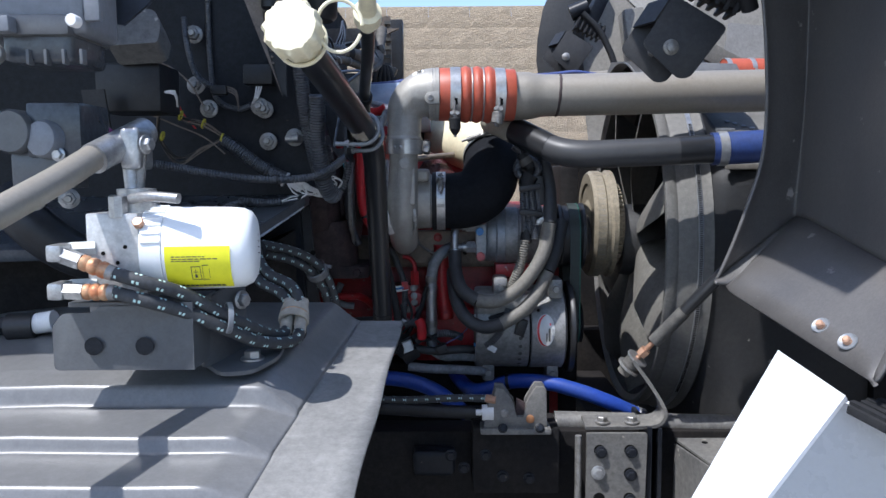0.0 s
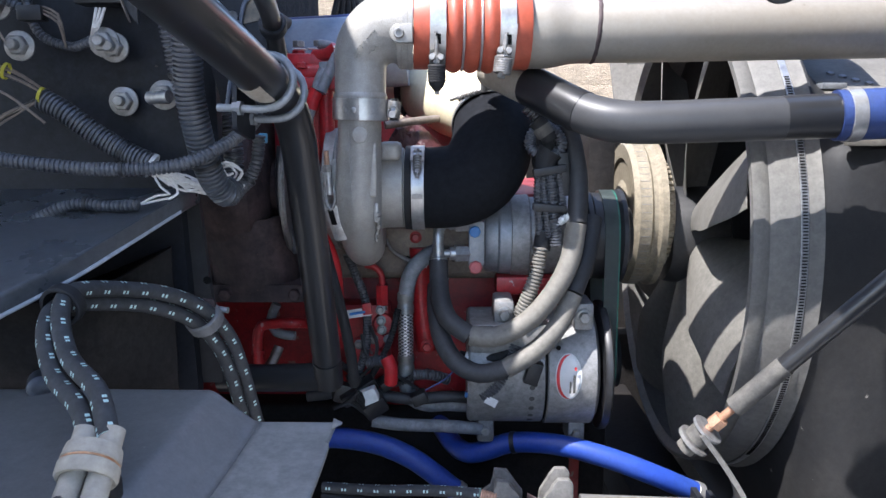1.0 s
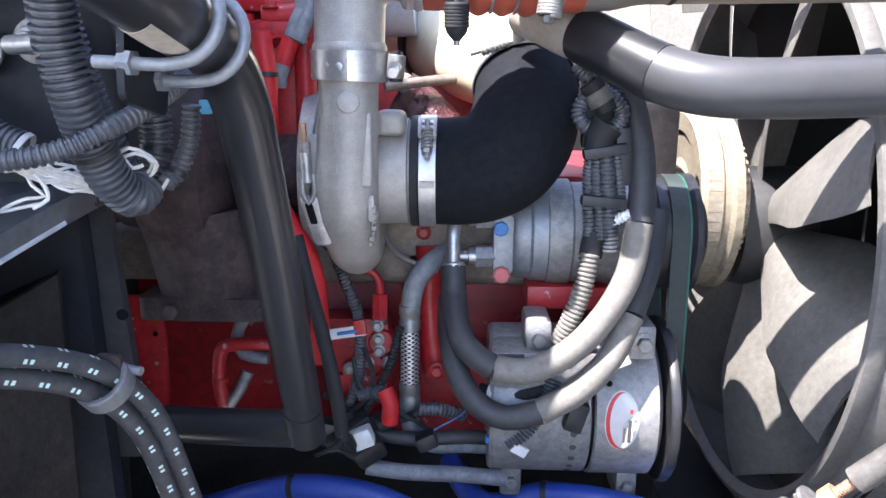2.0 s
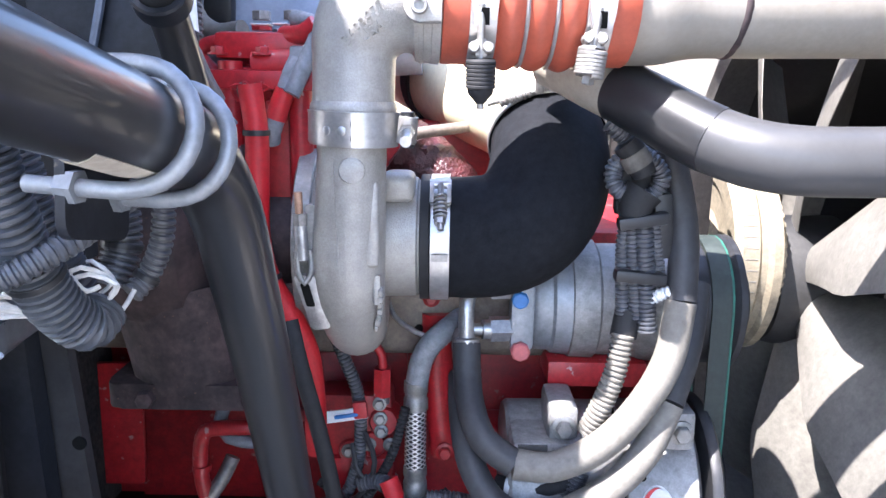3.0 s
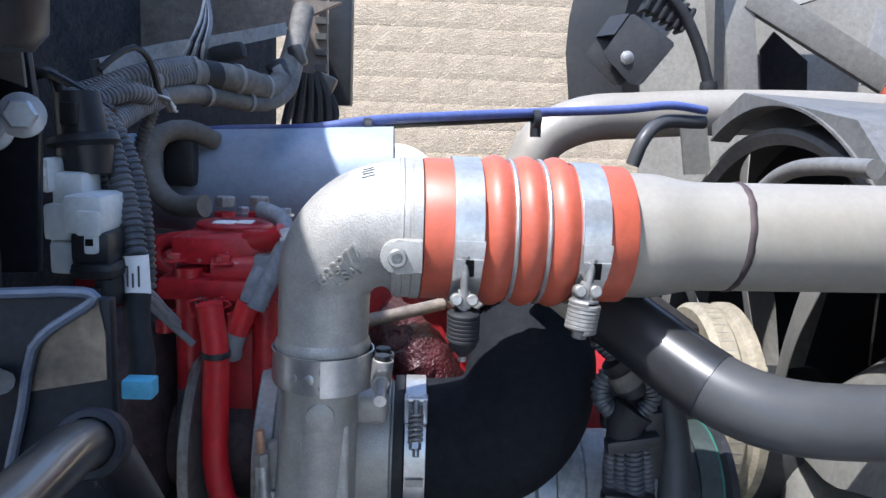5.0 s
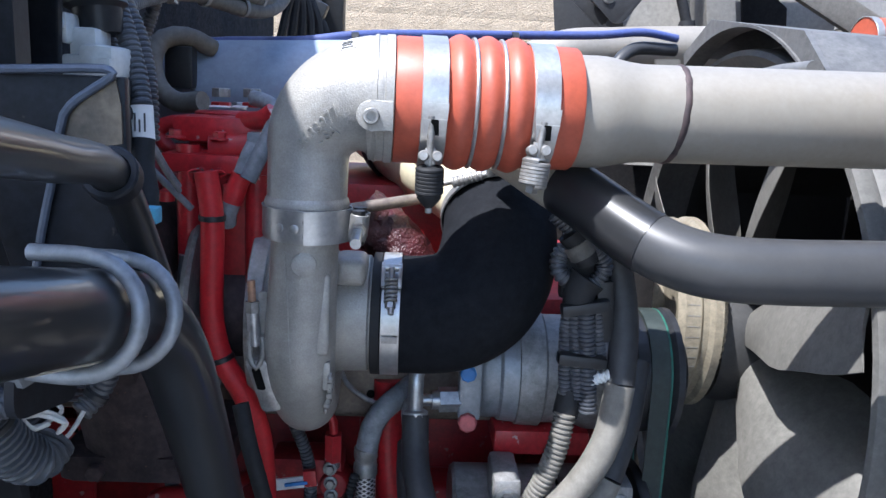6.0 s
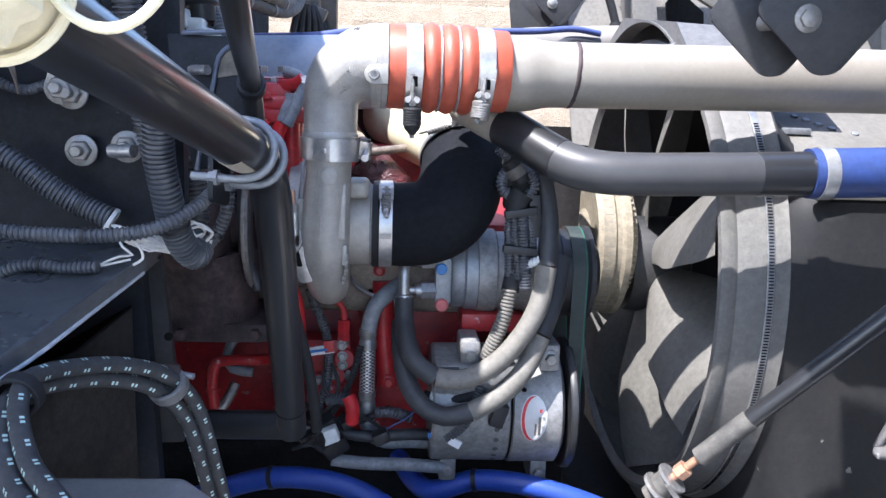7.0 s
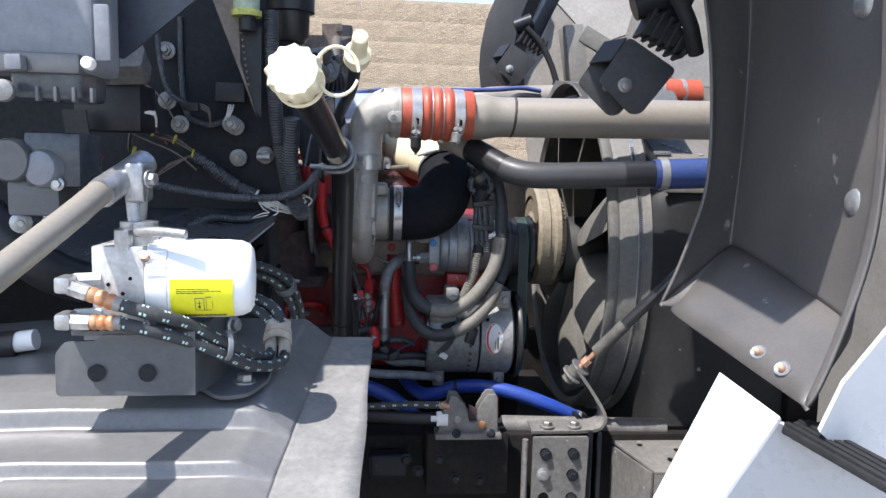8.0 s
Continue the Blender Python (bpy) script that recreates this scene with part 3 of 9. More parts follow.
spring_clamp("spring_clamp", B0 + BX * 0.037, BX, 0.0634, 0.025, (0.033, 1.815, 1.669), True, "stainless spring clamp with a black sleeved spring on the orange hose")
spring_clamp("spring_clamp", B0 + BX * 0.1435, BX, 0.0626, 0.025, (0.131, 1.812, 1.692), False, "stainless spring clamp with a bare rusty spring on the orange hose")

elbow = thing("charge_air_elbow", (-0.09, 1.87, 1.62), "sand-cast aluminium outlet elbow with raised casting marks", "pipe elbow")
ARC, BEND = Vector((-0.03, 1.871, 1.7065)), 0.059


def elbow_line(f):
    """The middle line of the cast elbow, from its mouth at 0 to its foot at 1, and its radius."""
    a = math.pi / 2 * (1 + f)
    return ARC + Vector((BEND * math.cos(a), -0.004 * f, BEND * math.sin(a))), 0.0612 - 0.0207 * f ** 0.9


pts, rad = [], []
for k in range(-2, 0):
    pts.append(Vector((-0.03 - 0.008 * k, 1.871, 1.7655)))
    rad.append(0.0613)
for k in range(21):
    p, r = elbow_line(k / 20)
    pts.append(p)
    rad.append(r)
for k in range(1, 7):
    pts.append(Vector((-0.089 - 0.0002 * k, 1.867, 1.7065 - 0.0085 * k)))
    rad.append(0.0405)
part("elbow_body", rings(bmesh.new(), pts, rad, 64), CAST, elbow)
part("foot_bead", lathe((-0.09, 1.867, 1.659), (0, 0, 1), [(-0.006, 0.039), (-0.004, 0.0425), (0.0, 0.0432), (0.004, 0.0422), (0.007, 0.0402)], 48, cap=False), CAST, elbow)
part("flange", lathe(B0 - BX * 0.004, BX, [(-0.0175, 0.0605), (-0.0165, 0.0625), (-0.0135, 0.0632), (-0.0125, 0.0622), (-0.006, 0.0622), (-0.005, 0.0634), (0.0025, 0.0634), (0.0035, 0.061)], 64), CAST, elbow)
lug_shape = [(-0.003, 1.765), (-0.003, 1.7365)] + [(-0.0235 - 0.0143 * math.sin(radians(18 * k)), 1.7508 - 0.0143 * math.cos(radians(18 * k))) for k in range(11)]
lug = slab([(x, 1.802, z) for x, z in lug_shape], 0.03, bevel=0.002)
lug_ = part("lug", lug, CAST, elbow)
part("lug_bolt", lathe((-0.0235, 1.803, 1.7505), (0, -1, 0), [(0, 0.0078), (0.006, 0.0078), (0.0072, 0.0068), (0.0072, 0.0045), (0.003, 0.0045)], 24), DULL_STEEL, lug_)


def on_elbow(p, h):
    """The place on the elbow's skin nearest to p, raised by h."""
    q = Vector(p)
    a = min(max(math.atan2(q.z - ARC.z, q.x - ARC.x), math.pi / 2), math.pi)
    c0, r0 = elbow_line(a / (math.pi / 2) - 1)
    n0 = (q - c0).normalized()
    return c0 + n0 * (r0 + h), n0


def laid(bm, at, along_, lift=0.0):
    """Lays a flat mesh on the elbow's skin with its x along a direction."""
    o, n0 = on_elbow(at, 0)
    x_ = (Vector(along_) - n0 * Vector(along_).dot(n0)).normalized()
    y_ = n0.cross(x_)
    for v in bm.verts:
        v.co, _ = on_elbow(o + x_ * v.co.x + y_ * v.co.y, v.co.z + lift)
    return bm


st_ = bmesh.new()
bmesh.ops.create_grid(st_, x_segments=5, y_segments=4, size=0.5)
for v in st_.verts:
    v.co = Vector((v.co.x * 0.027, v.co.y * 0.021, 0.0005))
stk = part("sticker", laid(st_, (-0.054, 1.847, 1.813), (1, -0.05, 0.22)), INK_WHITE, elbow, "small white paper sticker")
st_ = bmesh.new()
for k in range(4):
    box((0.001, -0.006 + 0.004 * k, 0.0), (0.012 - 0.002 * (k % 2), 0.0018, 0.0004), st_)
part("sticker_print", laid(st_, (-0.051, 1.845, 1.812), (1, -0.05, 0.22), 0.0011), INK, stk, "small grey print bars")


def letters(name, text, size, place, material, parent, depth=0.0008, label=""):
    """Raised letters; place bends their mesh into position."""
    cu = bpy.data.curves.new(name, "FONT")
    cu.body, cu.size, cu.extrude, cu.align_x, cu.align_y = text, size, depth, "CENTER", "CENTER"
    tmp = bpy.data.objects.new("tmp_text", cu)
    scene.collection.objects.link(tmp)
    dg = bpy.context.evaluated_depsgraph_get()
    me = bpy.data.meshes.new_from_object(tmp.evaluated_get(dg))
    bpy.data.objects.remove(tmp)
    bm = bmesh.new()
    bm.from_mesh(me)
    bpy.data.meshes.remove(me)
    return part(name, place(bm), material, parent, label, smooth=False)


letters("cast_number", "3683977", 0.0152, lambda b: laid(b, (-0.0745, 1.817, 1.7365), (0.72, 0, 0.7), 0.0008), CAST, elbow, 0.0022)
letters("cast_number", "USA", 0.0135, lambda b: laid(b, (-0.0655, 1.819, 1.7285), (0.82, 0, 0.55), 0.0008), CAST, elbow, 0.0022)

vclamp = thing("outlet_clamp", (-0.09, 1.867, 1.62), "dull stainless band clamp round the turbo outlet", "clamp")
part("band", lathe((-0.09, 1.867, 1.639), (0.03, 0, 1), [(-0.0165, 0.0415), (-0.0165, 0.0432), (-0.013, 0.0448), (0.013, 0.0452), (0.0165, 0.0462), (0.0168, 0.0448), (0.013, 0.0436)], 56, cap=False), BAND, vclamp)
for ang, dz in ((-118, 0.0), (-98, 0.0), (-82, 0.007), (-82, -0.007)):
    a = math.radians(ang)
    part("rivet", lathe(Vector((-0.09 + 0.0448 * math.cos(a), 1.867 + 0.0448 * math.sin(a), 1.638 + dz)), (math.cos(a), math.sin(a), 0), [(0, 0.0046), (0.0012, 0.0042), (0.0018, 0.003)], 16), BAND, vclamp)
lap = bmesh.new()
prev = None
for k in range(15):
    a = math.radians(-86 + 5 * k)
    row = [lap.verts.new((-0.09 + rr * math.cos(a), 1.867 + rr * math.sin(a), 1.639 + dz)) for rr, dz in ((0.0455, -0.0165), (0.0472, -0.0165), (0.0472, 0.0165), (0.0455, 0.0165))]
    if prev:
        for j in range(4):
            lap.faces.new((prev[j], prev[(j + 1) % 4], row[(j + 1) % 4], row[j]))
    else:
        lap.faces.new(row)
    prev = row
lap.faces.new(prev[::-1])
part("lap", lap, BAND, vclamp)
for y in (1.842, 1.864):
    ear = band((-0.0355, y, 1.639), (0.1, 0, 1), 0.0075, 0.026, 0.0018, 28)
    part("loop_ear", ear, DULL_STEEL, vclamp, "folded steel loop of the clamp")
part("trunnion", lathe((-0.0355, 1.842, 1.622), (0, 0, 1), [(0, 0.0068), (0.034, 0.0068)], 18), PLASTIC, vclamp)
part("trunnion", lathe((-0.0355, 1.864, 1.622), (0, 0, 1), [(0, 0.0068), (0.034, 0.0068)], 18), PLASTIC, vclamp)
part("bolt", tube([(-0.035, 1.80, 1.634), (-0.0355, 1.88, 1.642)], 0.0034, 12), ZINC, vclamp)
part("bolt_sleeve", tube([(-0.0345, 1.795, 1.631), (-0.035, 1.828, 1.638)], 0.0054, 14), ZINC, vclamp)
part("bolt_nut", tube([(-0.035, 1.822, 1.637), (-0.035, 1.834, 1.6385)], 0.0078, 6), DULL_STEEL, vclamp)

turbo = thing("turbocharger", (-0.1, 2.0, 1.385), "cast aluminium turbo compressor with a rusty turbine housing", "turbocharger")
pts, rad = [], []
for k in range(57):
    f = k / 56
    a = math.radians(100 - 280 * f)
    rr = 0.07 + 0.053 * f
    pts.append(Vector((-0.097, 2.0 + rr * math.cos(a), 1.506 + rr * math.sin(a))))
    rad.append(0.02 + 0.018 * f)
for k in range(1, 13):
    z = 1.506 + 0.0115 * k
    pts.append(Vector((-0.097 + 0.005 * min(1, k / 9), 1.877 - 0.01 * min(1, k / 10), z)))
    rad.append(0.038 - 0.0004 * min(k, 8))
part("volute", rings(bmesh.new(), pts, rad, 48), CAST, turbo)
part("parting_line", tube([p + Vector((-0.004 - 0.012 * max(0, i - 12) / 12, -(r * (0.99 - 0.05 * max(0, i - 12) / 12)), 0)) for i, (p, r) in enumerate(zip(pts[42:66], rad[42:66]))], 0.0009, 6), CAST, turbo)
part("round_pad", lathe((-0.088, 1.8325, 1.6), (0.15, -1, 0.02), [(-0.006, 0.0135), (-0.0004, 0.0125), (0.0004, 0.0105)], 28), CAST, turbo)
part("name_pad", box((-0.071, 1.868, 1.545), (0.016, 0.045, 0.088), bevel=0.005, seg=3), CAST, turbo)
part("name_pad", box((-0.066, 1.875, 1.475), (0.008, 0.04, 0.032), bevel=0.003, seg=2), CAST, turbo)
flash = bmesh.new()
for k in range(7):
    box((-0.062 - 0.0016 * k * k / 9, 1.856 + 0.004 * k, 1.474 - 0.0075 * k), (0.0045 + 0.002 * (k % 2), 0.012, 0.007), flash, Euler((0.3, 0.2 * (k % 3), 0)).to_matrix(), 0.0012, 1)
part("rough_flash", flash, CAST, turbo)
part("compressor_cover", lathe((0, 2.0, 1.505), X, [(-0.146, 0.06), (-0.146, 0.105), (-0.136, 0.108), (-0.128, 0.098), (-0.1, 0.1), (-0.085, 0.096), (-0.076, 0.084), (-0.07, 0.0745), (-0.066, 0.0722), (-0.03, 0.071), (-0.028, 0.068), (-0.004, 0.068)], 64), CAST, turbo)
part("boss", box((-0.05, 1.952, 1.572), (0.038, 0.06, 0.032), bevel=0.012, seg=4), CAST, turbo)
part("bearing_housing", lathe((0, 2.0, 1.506), X, [(-0.26, 0.05), (-0.225, 0.05), (-0.2, 0.06), (-0.15, 0.06)], 36), RUST, turbo, "rusty iron bearing housing")
part("turbine_housing", lathe((0, 2.02, 1.506), X, [(-0.42, 0.06), (-0.42, 0.085), (-0.39, 0.09), (-0.37, 0.125), (-0.33, 0.14), (-0.285, 0.13), (-0.265, 0.1), (-0.26, 0.05)], 44), RUST, turbo, "dark rusty iron turbine housing")
part("turbine_foot", tube([(-0.31, 1.99, 1.45), (-0.3, 1.99, 1.38), (-0.295, 1.99, 1.33)], 0.085, 20, r2=0.075), RUST, turbo)
part("turbine_flange", slab(rounded([(-0.385, 1.92, 1.312), (-0.19, 1.92, 1.312), (-0.19, 2.1, 1.312), (-0.385, 2.1, 1.312)], 0.02), 0.03, bevel=0.003), RUST, turbo)
for x in (-0.335, -0.215):
    bolt(turbo, (x, 1.918, 1.327), (0, -1, 0), 0.0105, RUST, washer=False)
part("heat_shield", lathe((0, 2.01, 1.506), X, [(-0.232, 0.07), (-0.232, 0.118), (-0.226, 0.122), (-0.222, 0.118), (-0.222, 0.07)], 48), DULL_STEEL, turbo, "thin steel heat shield disc")
part("vband", band((-0.151, 2.0, 1.505), X, 0.106, 0.02, 0.005, 56), DULL_STEEL, turbo)
VB = Vector((-0.142, 1.866, 1.49))
part("vband_bolt", tube([VB + Vector((-0.005, 0, 0.084)), VB + Vector((-0.002, 0, 0.02))], 0.0042, 14), COPPER, turbo, "brown threaded bolt")
part("vband_nut", tube([VB + Vector((-0.0035, 0, 0.062)), VB + Vector((-0.003, 0, 0.05))], 0.0078, 6), DULL_STEEL, turbo)
part("vband_sleeve", tube([VB + Vector((-0.003, 0, 0.051)), VB + Vector((-0.001, 0, 0.014))], 0.0068, 18), ZINC, turbo)
part("vband_hook", tube([VB + Vector((-0.005, -0.002, 0.03)), VB + Vector((-0.006, -0.003, 0.002)), VB + Vector((0.001, -0.004, -0.01)), VB + Vector((0.008, -0.002, 0.004)), VB + Vector((0.006, 0, 0.024))], 0.0034, 12), DULL_STEEL, turbo)
link = part("vband_link", slab(rounded([VB + Vector((-0.011, -0.004, -0.002)), VB + Vector((0.011, -0.004, -0.002)), VB + Vector((0.026, 0.006, -0.062)), VB + Vector((0.006, 0.006, -0.064))], 0.004), 0.006, bevel=0.0015), ZINC, turbo)
part("link_slot", slab(rounded([VB + Vector((-0.004, -0.0058, -0.01)), VB + Vector((0.005, -0.0058, -0.01)), VB + Vector((0.011, -0.0012, -0.036)), VB + Vector((0.002, -0.0012, -0.036))], 0.003), 0.0012), DEEP, link)
part("vband_tail", slab(rounded([VB + Vector((0.002, 0.003, 0.072)), VB + Vector((0.016, 0.003, 0.07)), VB + Vector((0.013, 0.003, 0.008)), VB + Vector((0.001, 0.003, 0.01))], 0.004), 0.006, bevel=0.0012), DULL_STEEL, turbo)

inlet = thing("intake_elbow", (0.1, 2.0, 1.43), "matte black moulded rubber intake elbow on the turbo", "hose")
IN = [(-0.024, 2.0, 1.505), (0.01, 2.0, 1.505), (0.04, 2.0, 1.5055), (0.072, 2.0, 1.511), (0.1, 2.003, 1.527), (0.119, 2.013, 1.552), (0.1275, 2.03, 1.577), (0.131, 2.055, 1.599), (0.132, 2.085, 1.617)]
c = spline(IN, 0.006)
part("elbow_body", rings(bmesh.new(), c, [0.0722 + 0.0022 * max(0.0, math.sin(math.pi * (i / len(c) - 0.15) / 0.85)) for i in range(len(c))], 64), RUBBER_MATTE, inlet)
part("lip", band((-0.0205, 2.0, 1.505), X, 0.0718, 0.011, 0.003, 56), RUBBER, inlet, "black rubber lip")
part("end_bead", band(IN[-1], (0, 0.85, 0.5), 0.0722, 0.01, 0.003, 56), RUBBER_MATTE, inlet)
ic = thing("intake_clamp", (0.0, 2.0, 1.43), "wide stainless band clamp with a sprung worm screw", "hose clamp")
IO = Vector((-0.003, 2.0, 1.505))
part("band", band(IO, X, 0.0738, 0.022, 0.0016, 56), BAND, ic)
part("plate", clamp_plate(IO, X, 0.0755, 0.0095, 0.0085, -50, -6, 0.0018), BAND, ic)
part("plate_lap", clamp_plate(IO, X, 0.0772, 0.009, 0.009, 4, 10, 0.0012), DULL_STEEL, ic)
part("trunnion", tube([IO + Vector((-0.012, -0.048, 0.069)), IO + Vector((0.012, -0.048, 0.069))], 0.0052, 16), BAND, ic)
for sx in (-0.0095, 0.0095):
    part("hook", bar(IO + Vector((sx, -0.046, 0.074)), IO + Vector((sx, -0.067, 0.05)), 0.005, 0.006, 0.0015), BAND, ic)
part("spring", coil(IO + Vector((0, -0.062, 0.06)), IO + Vector((0, -0.079, 0.036)), 0.0062, 0.0019, 6), DULL_STEEL, ic)
part("bolt", tube([IO + Vector((0, -0.054, 0.07)), IO + Vector((0.001, -0.0875, 0.024))], 0.0034, 12), ZINC, ic)
part("nut", tube([IO + Vector((0, -0.08, 0.035)), IO + Vector((0, -0.0835, 0.03))], 0.0062, 6), ZINC, ic)
ic2 = thing("intake_clamp", (0.125, 2.07, 1.55), "stainless band clamp joining rubber elbow and cream duct", "hose clamp")
part("band", band((0.132, 2.084, 1.6165), (0, 0.85, 0.52), 0.0752, 0.015, 0.002, 56), BAND, ic2)
part("spring", loom([(0.066, 2.045, 1.665), (0.086, 2.04, 1.672), (0.104, 2.038, 1.678)], 0.0072, 0.0052), DULL_STEEL, ic2, "dusty clamp spring")
part("bolt", tube([(0.052, 2.05, 1.662), (0.08, 2.042, 1.67), (0.128, 2.036, 1.685)], 0.0036, 10), DULL_STEEL, ic2)
part("bridge", box((0.128, 2.042, 1.684), (0.036, 0.012, 0.01), bevel=0.003), BAND, ic2)
for x in (0.113, 0.145):
    part("trunnion", lathe((x, 2.034, 1.686), (0, -0.5, 1), [(-0.009, 0.006), (0.006, 0.006), (0.0075, 0.0045)], 16), DULL_STEEL, ic2)

duct = thing("intake_duct", (0.1, 2.3, 1.55), "cream painted intake duct behind the rubber elbow", "duct")
part("duct_body", tube([(0.132, 2.075, 1.611), (0.131, 2.11, 1.63), (0.122, 2.16, 1.645), (0.095, 2.23, 1.658), (0.055, 2.32, 1.675), (0.01, 2.42, 1.70), (-0.05, 2.6, 1.73)], 0.0715, 48, r2=0.088), CREAM, duct)
part("duct_collar", band((0.01, 2.42, 1.70), (-0.4, 0.88, 0.25), 0.083, 0.03, 0.006, 44), RUBBER, duct, "black rubber collar")

sl = thing("heat_sleeve", (0.02, 2.2, 1.6), "oily maroon crinkled sleeve under the charge air elbow", "sleeve")
bm = tube([(-0.058, 2.160, 1.602), (-0.026, 2.160, 1.580), (0.010, 2.150, 1.544), (0.035, 2.150, 1.497)], 0.04, 28, step=0.005)
for v in bm.verts:
    v.co += Vector((noise.noise(v.co * 90), noise.noise(v.co * 90 + Vector((5, 0, 0))), noise.noise(v.co * 90 + Vector((0, 7, 0))))) * 0.007
part("sleeve_body", bm, MAROON, sl)

# ---- coolant line ----
cool = thing("coolant_pipe", (0.45, 1.83, 1.56), "black painted steel coolant pipe, dusty and chipped", "pipe")
CP = [(0.165, 1.955, 1.692), (0.19, 1.924, 1.678), (0.215, 1.893, 1.662), (0.24, 1.864, 1.646), (0.266, 1.838, 1.632), (0.295, 1.819, 1.623), (0.33, 1.808, 1.619), (0.38, 1.802, 1.619), (0.45, 1.797, 1.6215), (0.55, 1.79, 1.625), (0.66, 1.785, 1.63)]
part("pipe_body", tube(CP, 0.0325, 40, step=0.008), PIPE_GREY, cool)
part("coupler", tube([(0.125, 2.005, 1.715), (0.145, 1.98, 1.704), (0.168, 1.951, 1.69), (0.192, 1.9215, 1.677)], 0.033, 36), COUPLER, cool, "cream painted coupler")
part("sleeve", tube(spline(CP, 0.006)[6:26], 0.0334, 40), GLOSS_BLACK, cool, "gloss black painted section")
part("sleeve", tube([(0.548, 1.7901, 1.6249), (0.64, 1.7859, 1.6291)], 0.0332, 36), GLOSS_BLACK, cool, "gloss black pipe end")
bh = thing("coolant_hose", (0.75, 1.8, 1.59), "bright blue silicone coolant hose with steel clamps", "hose")
part("hose_body", tube([(0.625, 1.787, 1.6285), (0.72, 1.78, 1.633), (0.84, 1.775, 1.64)], 0.0375, 36), BLUE_DULL, bh)
for x in (0.647, 0.80):
    part("clamp", band((x, 1.785 - 0.06 * (x - 0.647), 1.6295 + 0.055 * (x - 0.647)), (1, -0.06, 0.05), 0.0378, 0.02, 0.002, 40), BAND, bh)
part("pipe_end", tube([(0.83, 1.776, 1.639), (1.12, 1.77, 1.642)], 0.034, 28), PIPE_GREY, bh)

# ---- belt drive, alternator and compressor ----
ac = thing("ac_compressor", (0.2, 2.07, 1.32), "dull aluminium air conditioning compressor with blue and red caps", "compressor")
AC = Vector((0.0, 2.1, 1.405))
part("rear_head", lathe(AC, X, [(0.118, 0.05), (0.118, 0.066), (0.124, 0.07), (0.142, 0.07), (0.146, 0.074), (0.168, 0.076), (0.17, 0.07)], 40), GALV, ac)
part("body", lathe(AC, X, [(0.165, 0.072), (0.168, 0.079), (0.2, 0.08), (0.204, 0.075), (0.25, 0.075), (0.262, 0.082), (0.3, 0.082), (0.3, 0.06)], 40), ALT_CAST, ac)
part("gasket", band(AC + X * 0.1725, X, 0.0765, 0.004, 0.002, 40), PLASTIC, ac)
for k in range(7):
    a = math.radians(140 + 25 * k)
    bolt(ac, AC + Vector((0.302, 0.073 * math.cos(a), 0.073 * math.sin(a))), (-1, 0, 0), 0.0055, ZINC, washer=False)
    bolt(ac, AC + Vector((0.118, 0.058 * math.cos(a), 0.058 * math.sin(a))), (-1, 0, 0), 0.005, ZINC, washer=False)
part("manifold", box((0.102, 2.035, 1.40), (0.03, 0.035, 0.085), bevel=0.006), GALV, ac)
part("cap", lathe((0.098, 2.024, 1.4235), (0, -1, 0), [(0, 0.011), (0.011, 0.011), (0.013, 0.009)], 8), BLUE_CAP, ac, "blue service cap")
part("cap", lathe((0.1, 2.025, 1.357), (0, -1, 0), [(0, 0.0125), (0.014, 0.0125), (0.016, 0.01)], 8), PINK_CAP, ac, "faded red service cap")
part("port", tube([(0.098, 2.04, 1.392), (0.098, 2.018, 1.392)], 0.0075, 12), ZINC, ac)
for z in (1.437, 1.381):
    part("fitting", tube([(0.062, 2.03, z), (0.1, 2.035, z)], 0.0165, 6), ZINC, ac)
    part("fitting", tube([(0.052, 2.028, z), (0.066, 2.03, z)], 0.0125, 14), ZINC, ac)
part("bracket", box((0.205, 2.09, 1.316), (0.13, 0.09, 0.035), bevel=0.006), RED, ac, "red painted mounting bracket")

fit_ = thing("ac_lines", (0.04, 2.0, 1.3), "two thick dusty rubber hoses looping from crimped steel fittings", "hose")
H1 = [(0.032, 2.0, 1.372), (0.033, 1.985, 1.338), (0.037, 1.955, 1.309), (0.052, 1.925, 1.279), (0.087, 1.914, 1.256), (0.128, 1.912, 1.253), (0.182, 1.912, 1.278), (0.227, 1.913, 1.327), (0.257, 1.918, 1.384), (0.27, 1.93, 1.449), (0.274, 1.95, 1.512), (0.27, 1.965, 1.558), (0.258, 1.98, 1.606), (0.235, 2.01, 1.637)]
H2 = [(0.027, 2.03, 1.318), (0.028, 1.985, 1.287), (0.039, 1.94, 1.241), (0.064, 1.918, 1.206), (0.104, 1.91, 1.188), (0.15, 1.91, 1.197), (0.201, 1.912, 1.228), (0.241, 1.92, 1.272), (0.268, 1.935, 1.325), (0.295, 1.97, 1.385), (0.312, 2.01, 1.449)]
# each hose runs grey-black, then cream over its middle, then grey-black
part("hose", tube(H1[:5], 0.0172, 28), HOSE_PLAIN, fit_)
part("pale_stretch", tube(H1[4:10], 0.0175, 28), HOSE_PALE, fit_, "cream stretch of the hose")
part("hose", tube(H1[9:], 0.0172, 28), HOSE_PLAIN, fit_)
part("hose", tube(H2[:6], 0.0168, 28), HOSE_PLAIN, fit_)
part("pale_stretch", tube(H2[5:9], 0.0171, 28), HOSE_PALE, fit_, "cream stretch of the hose")
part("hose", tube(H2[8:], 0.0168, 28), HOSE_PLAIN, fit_)
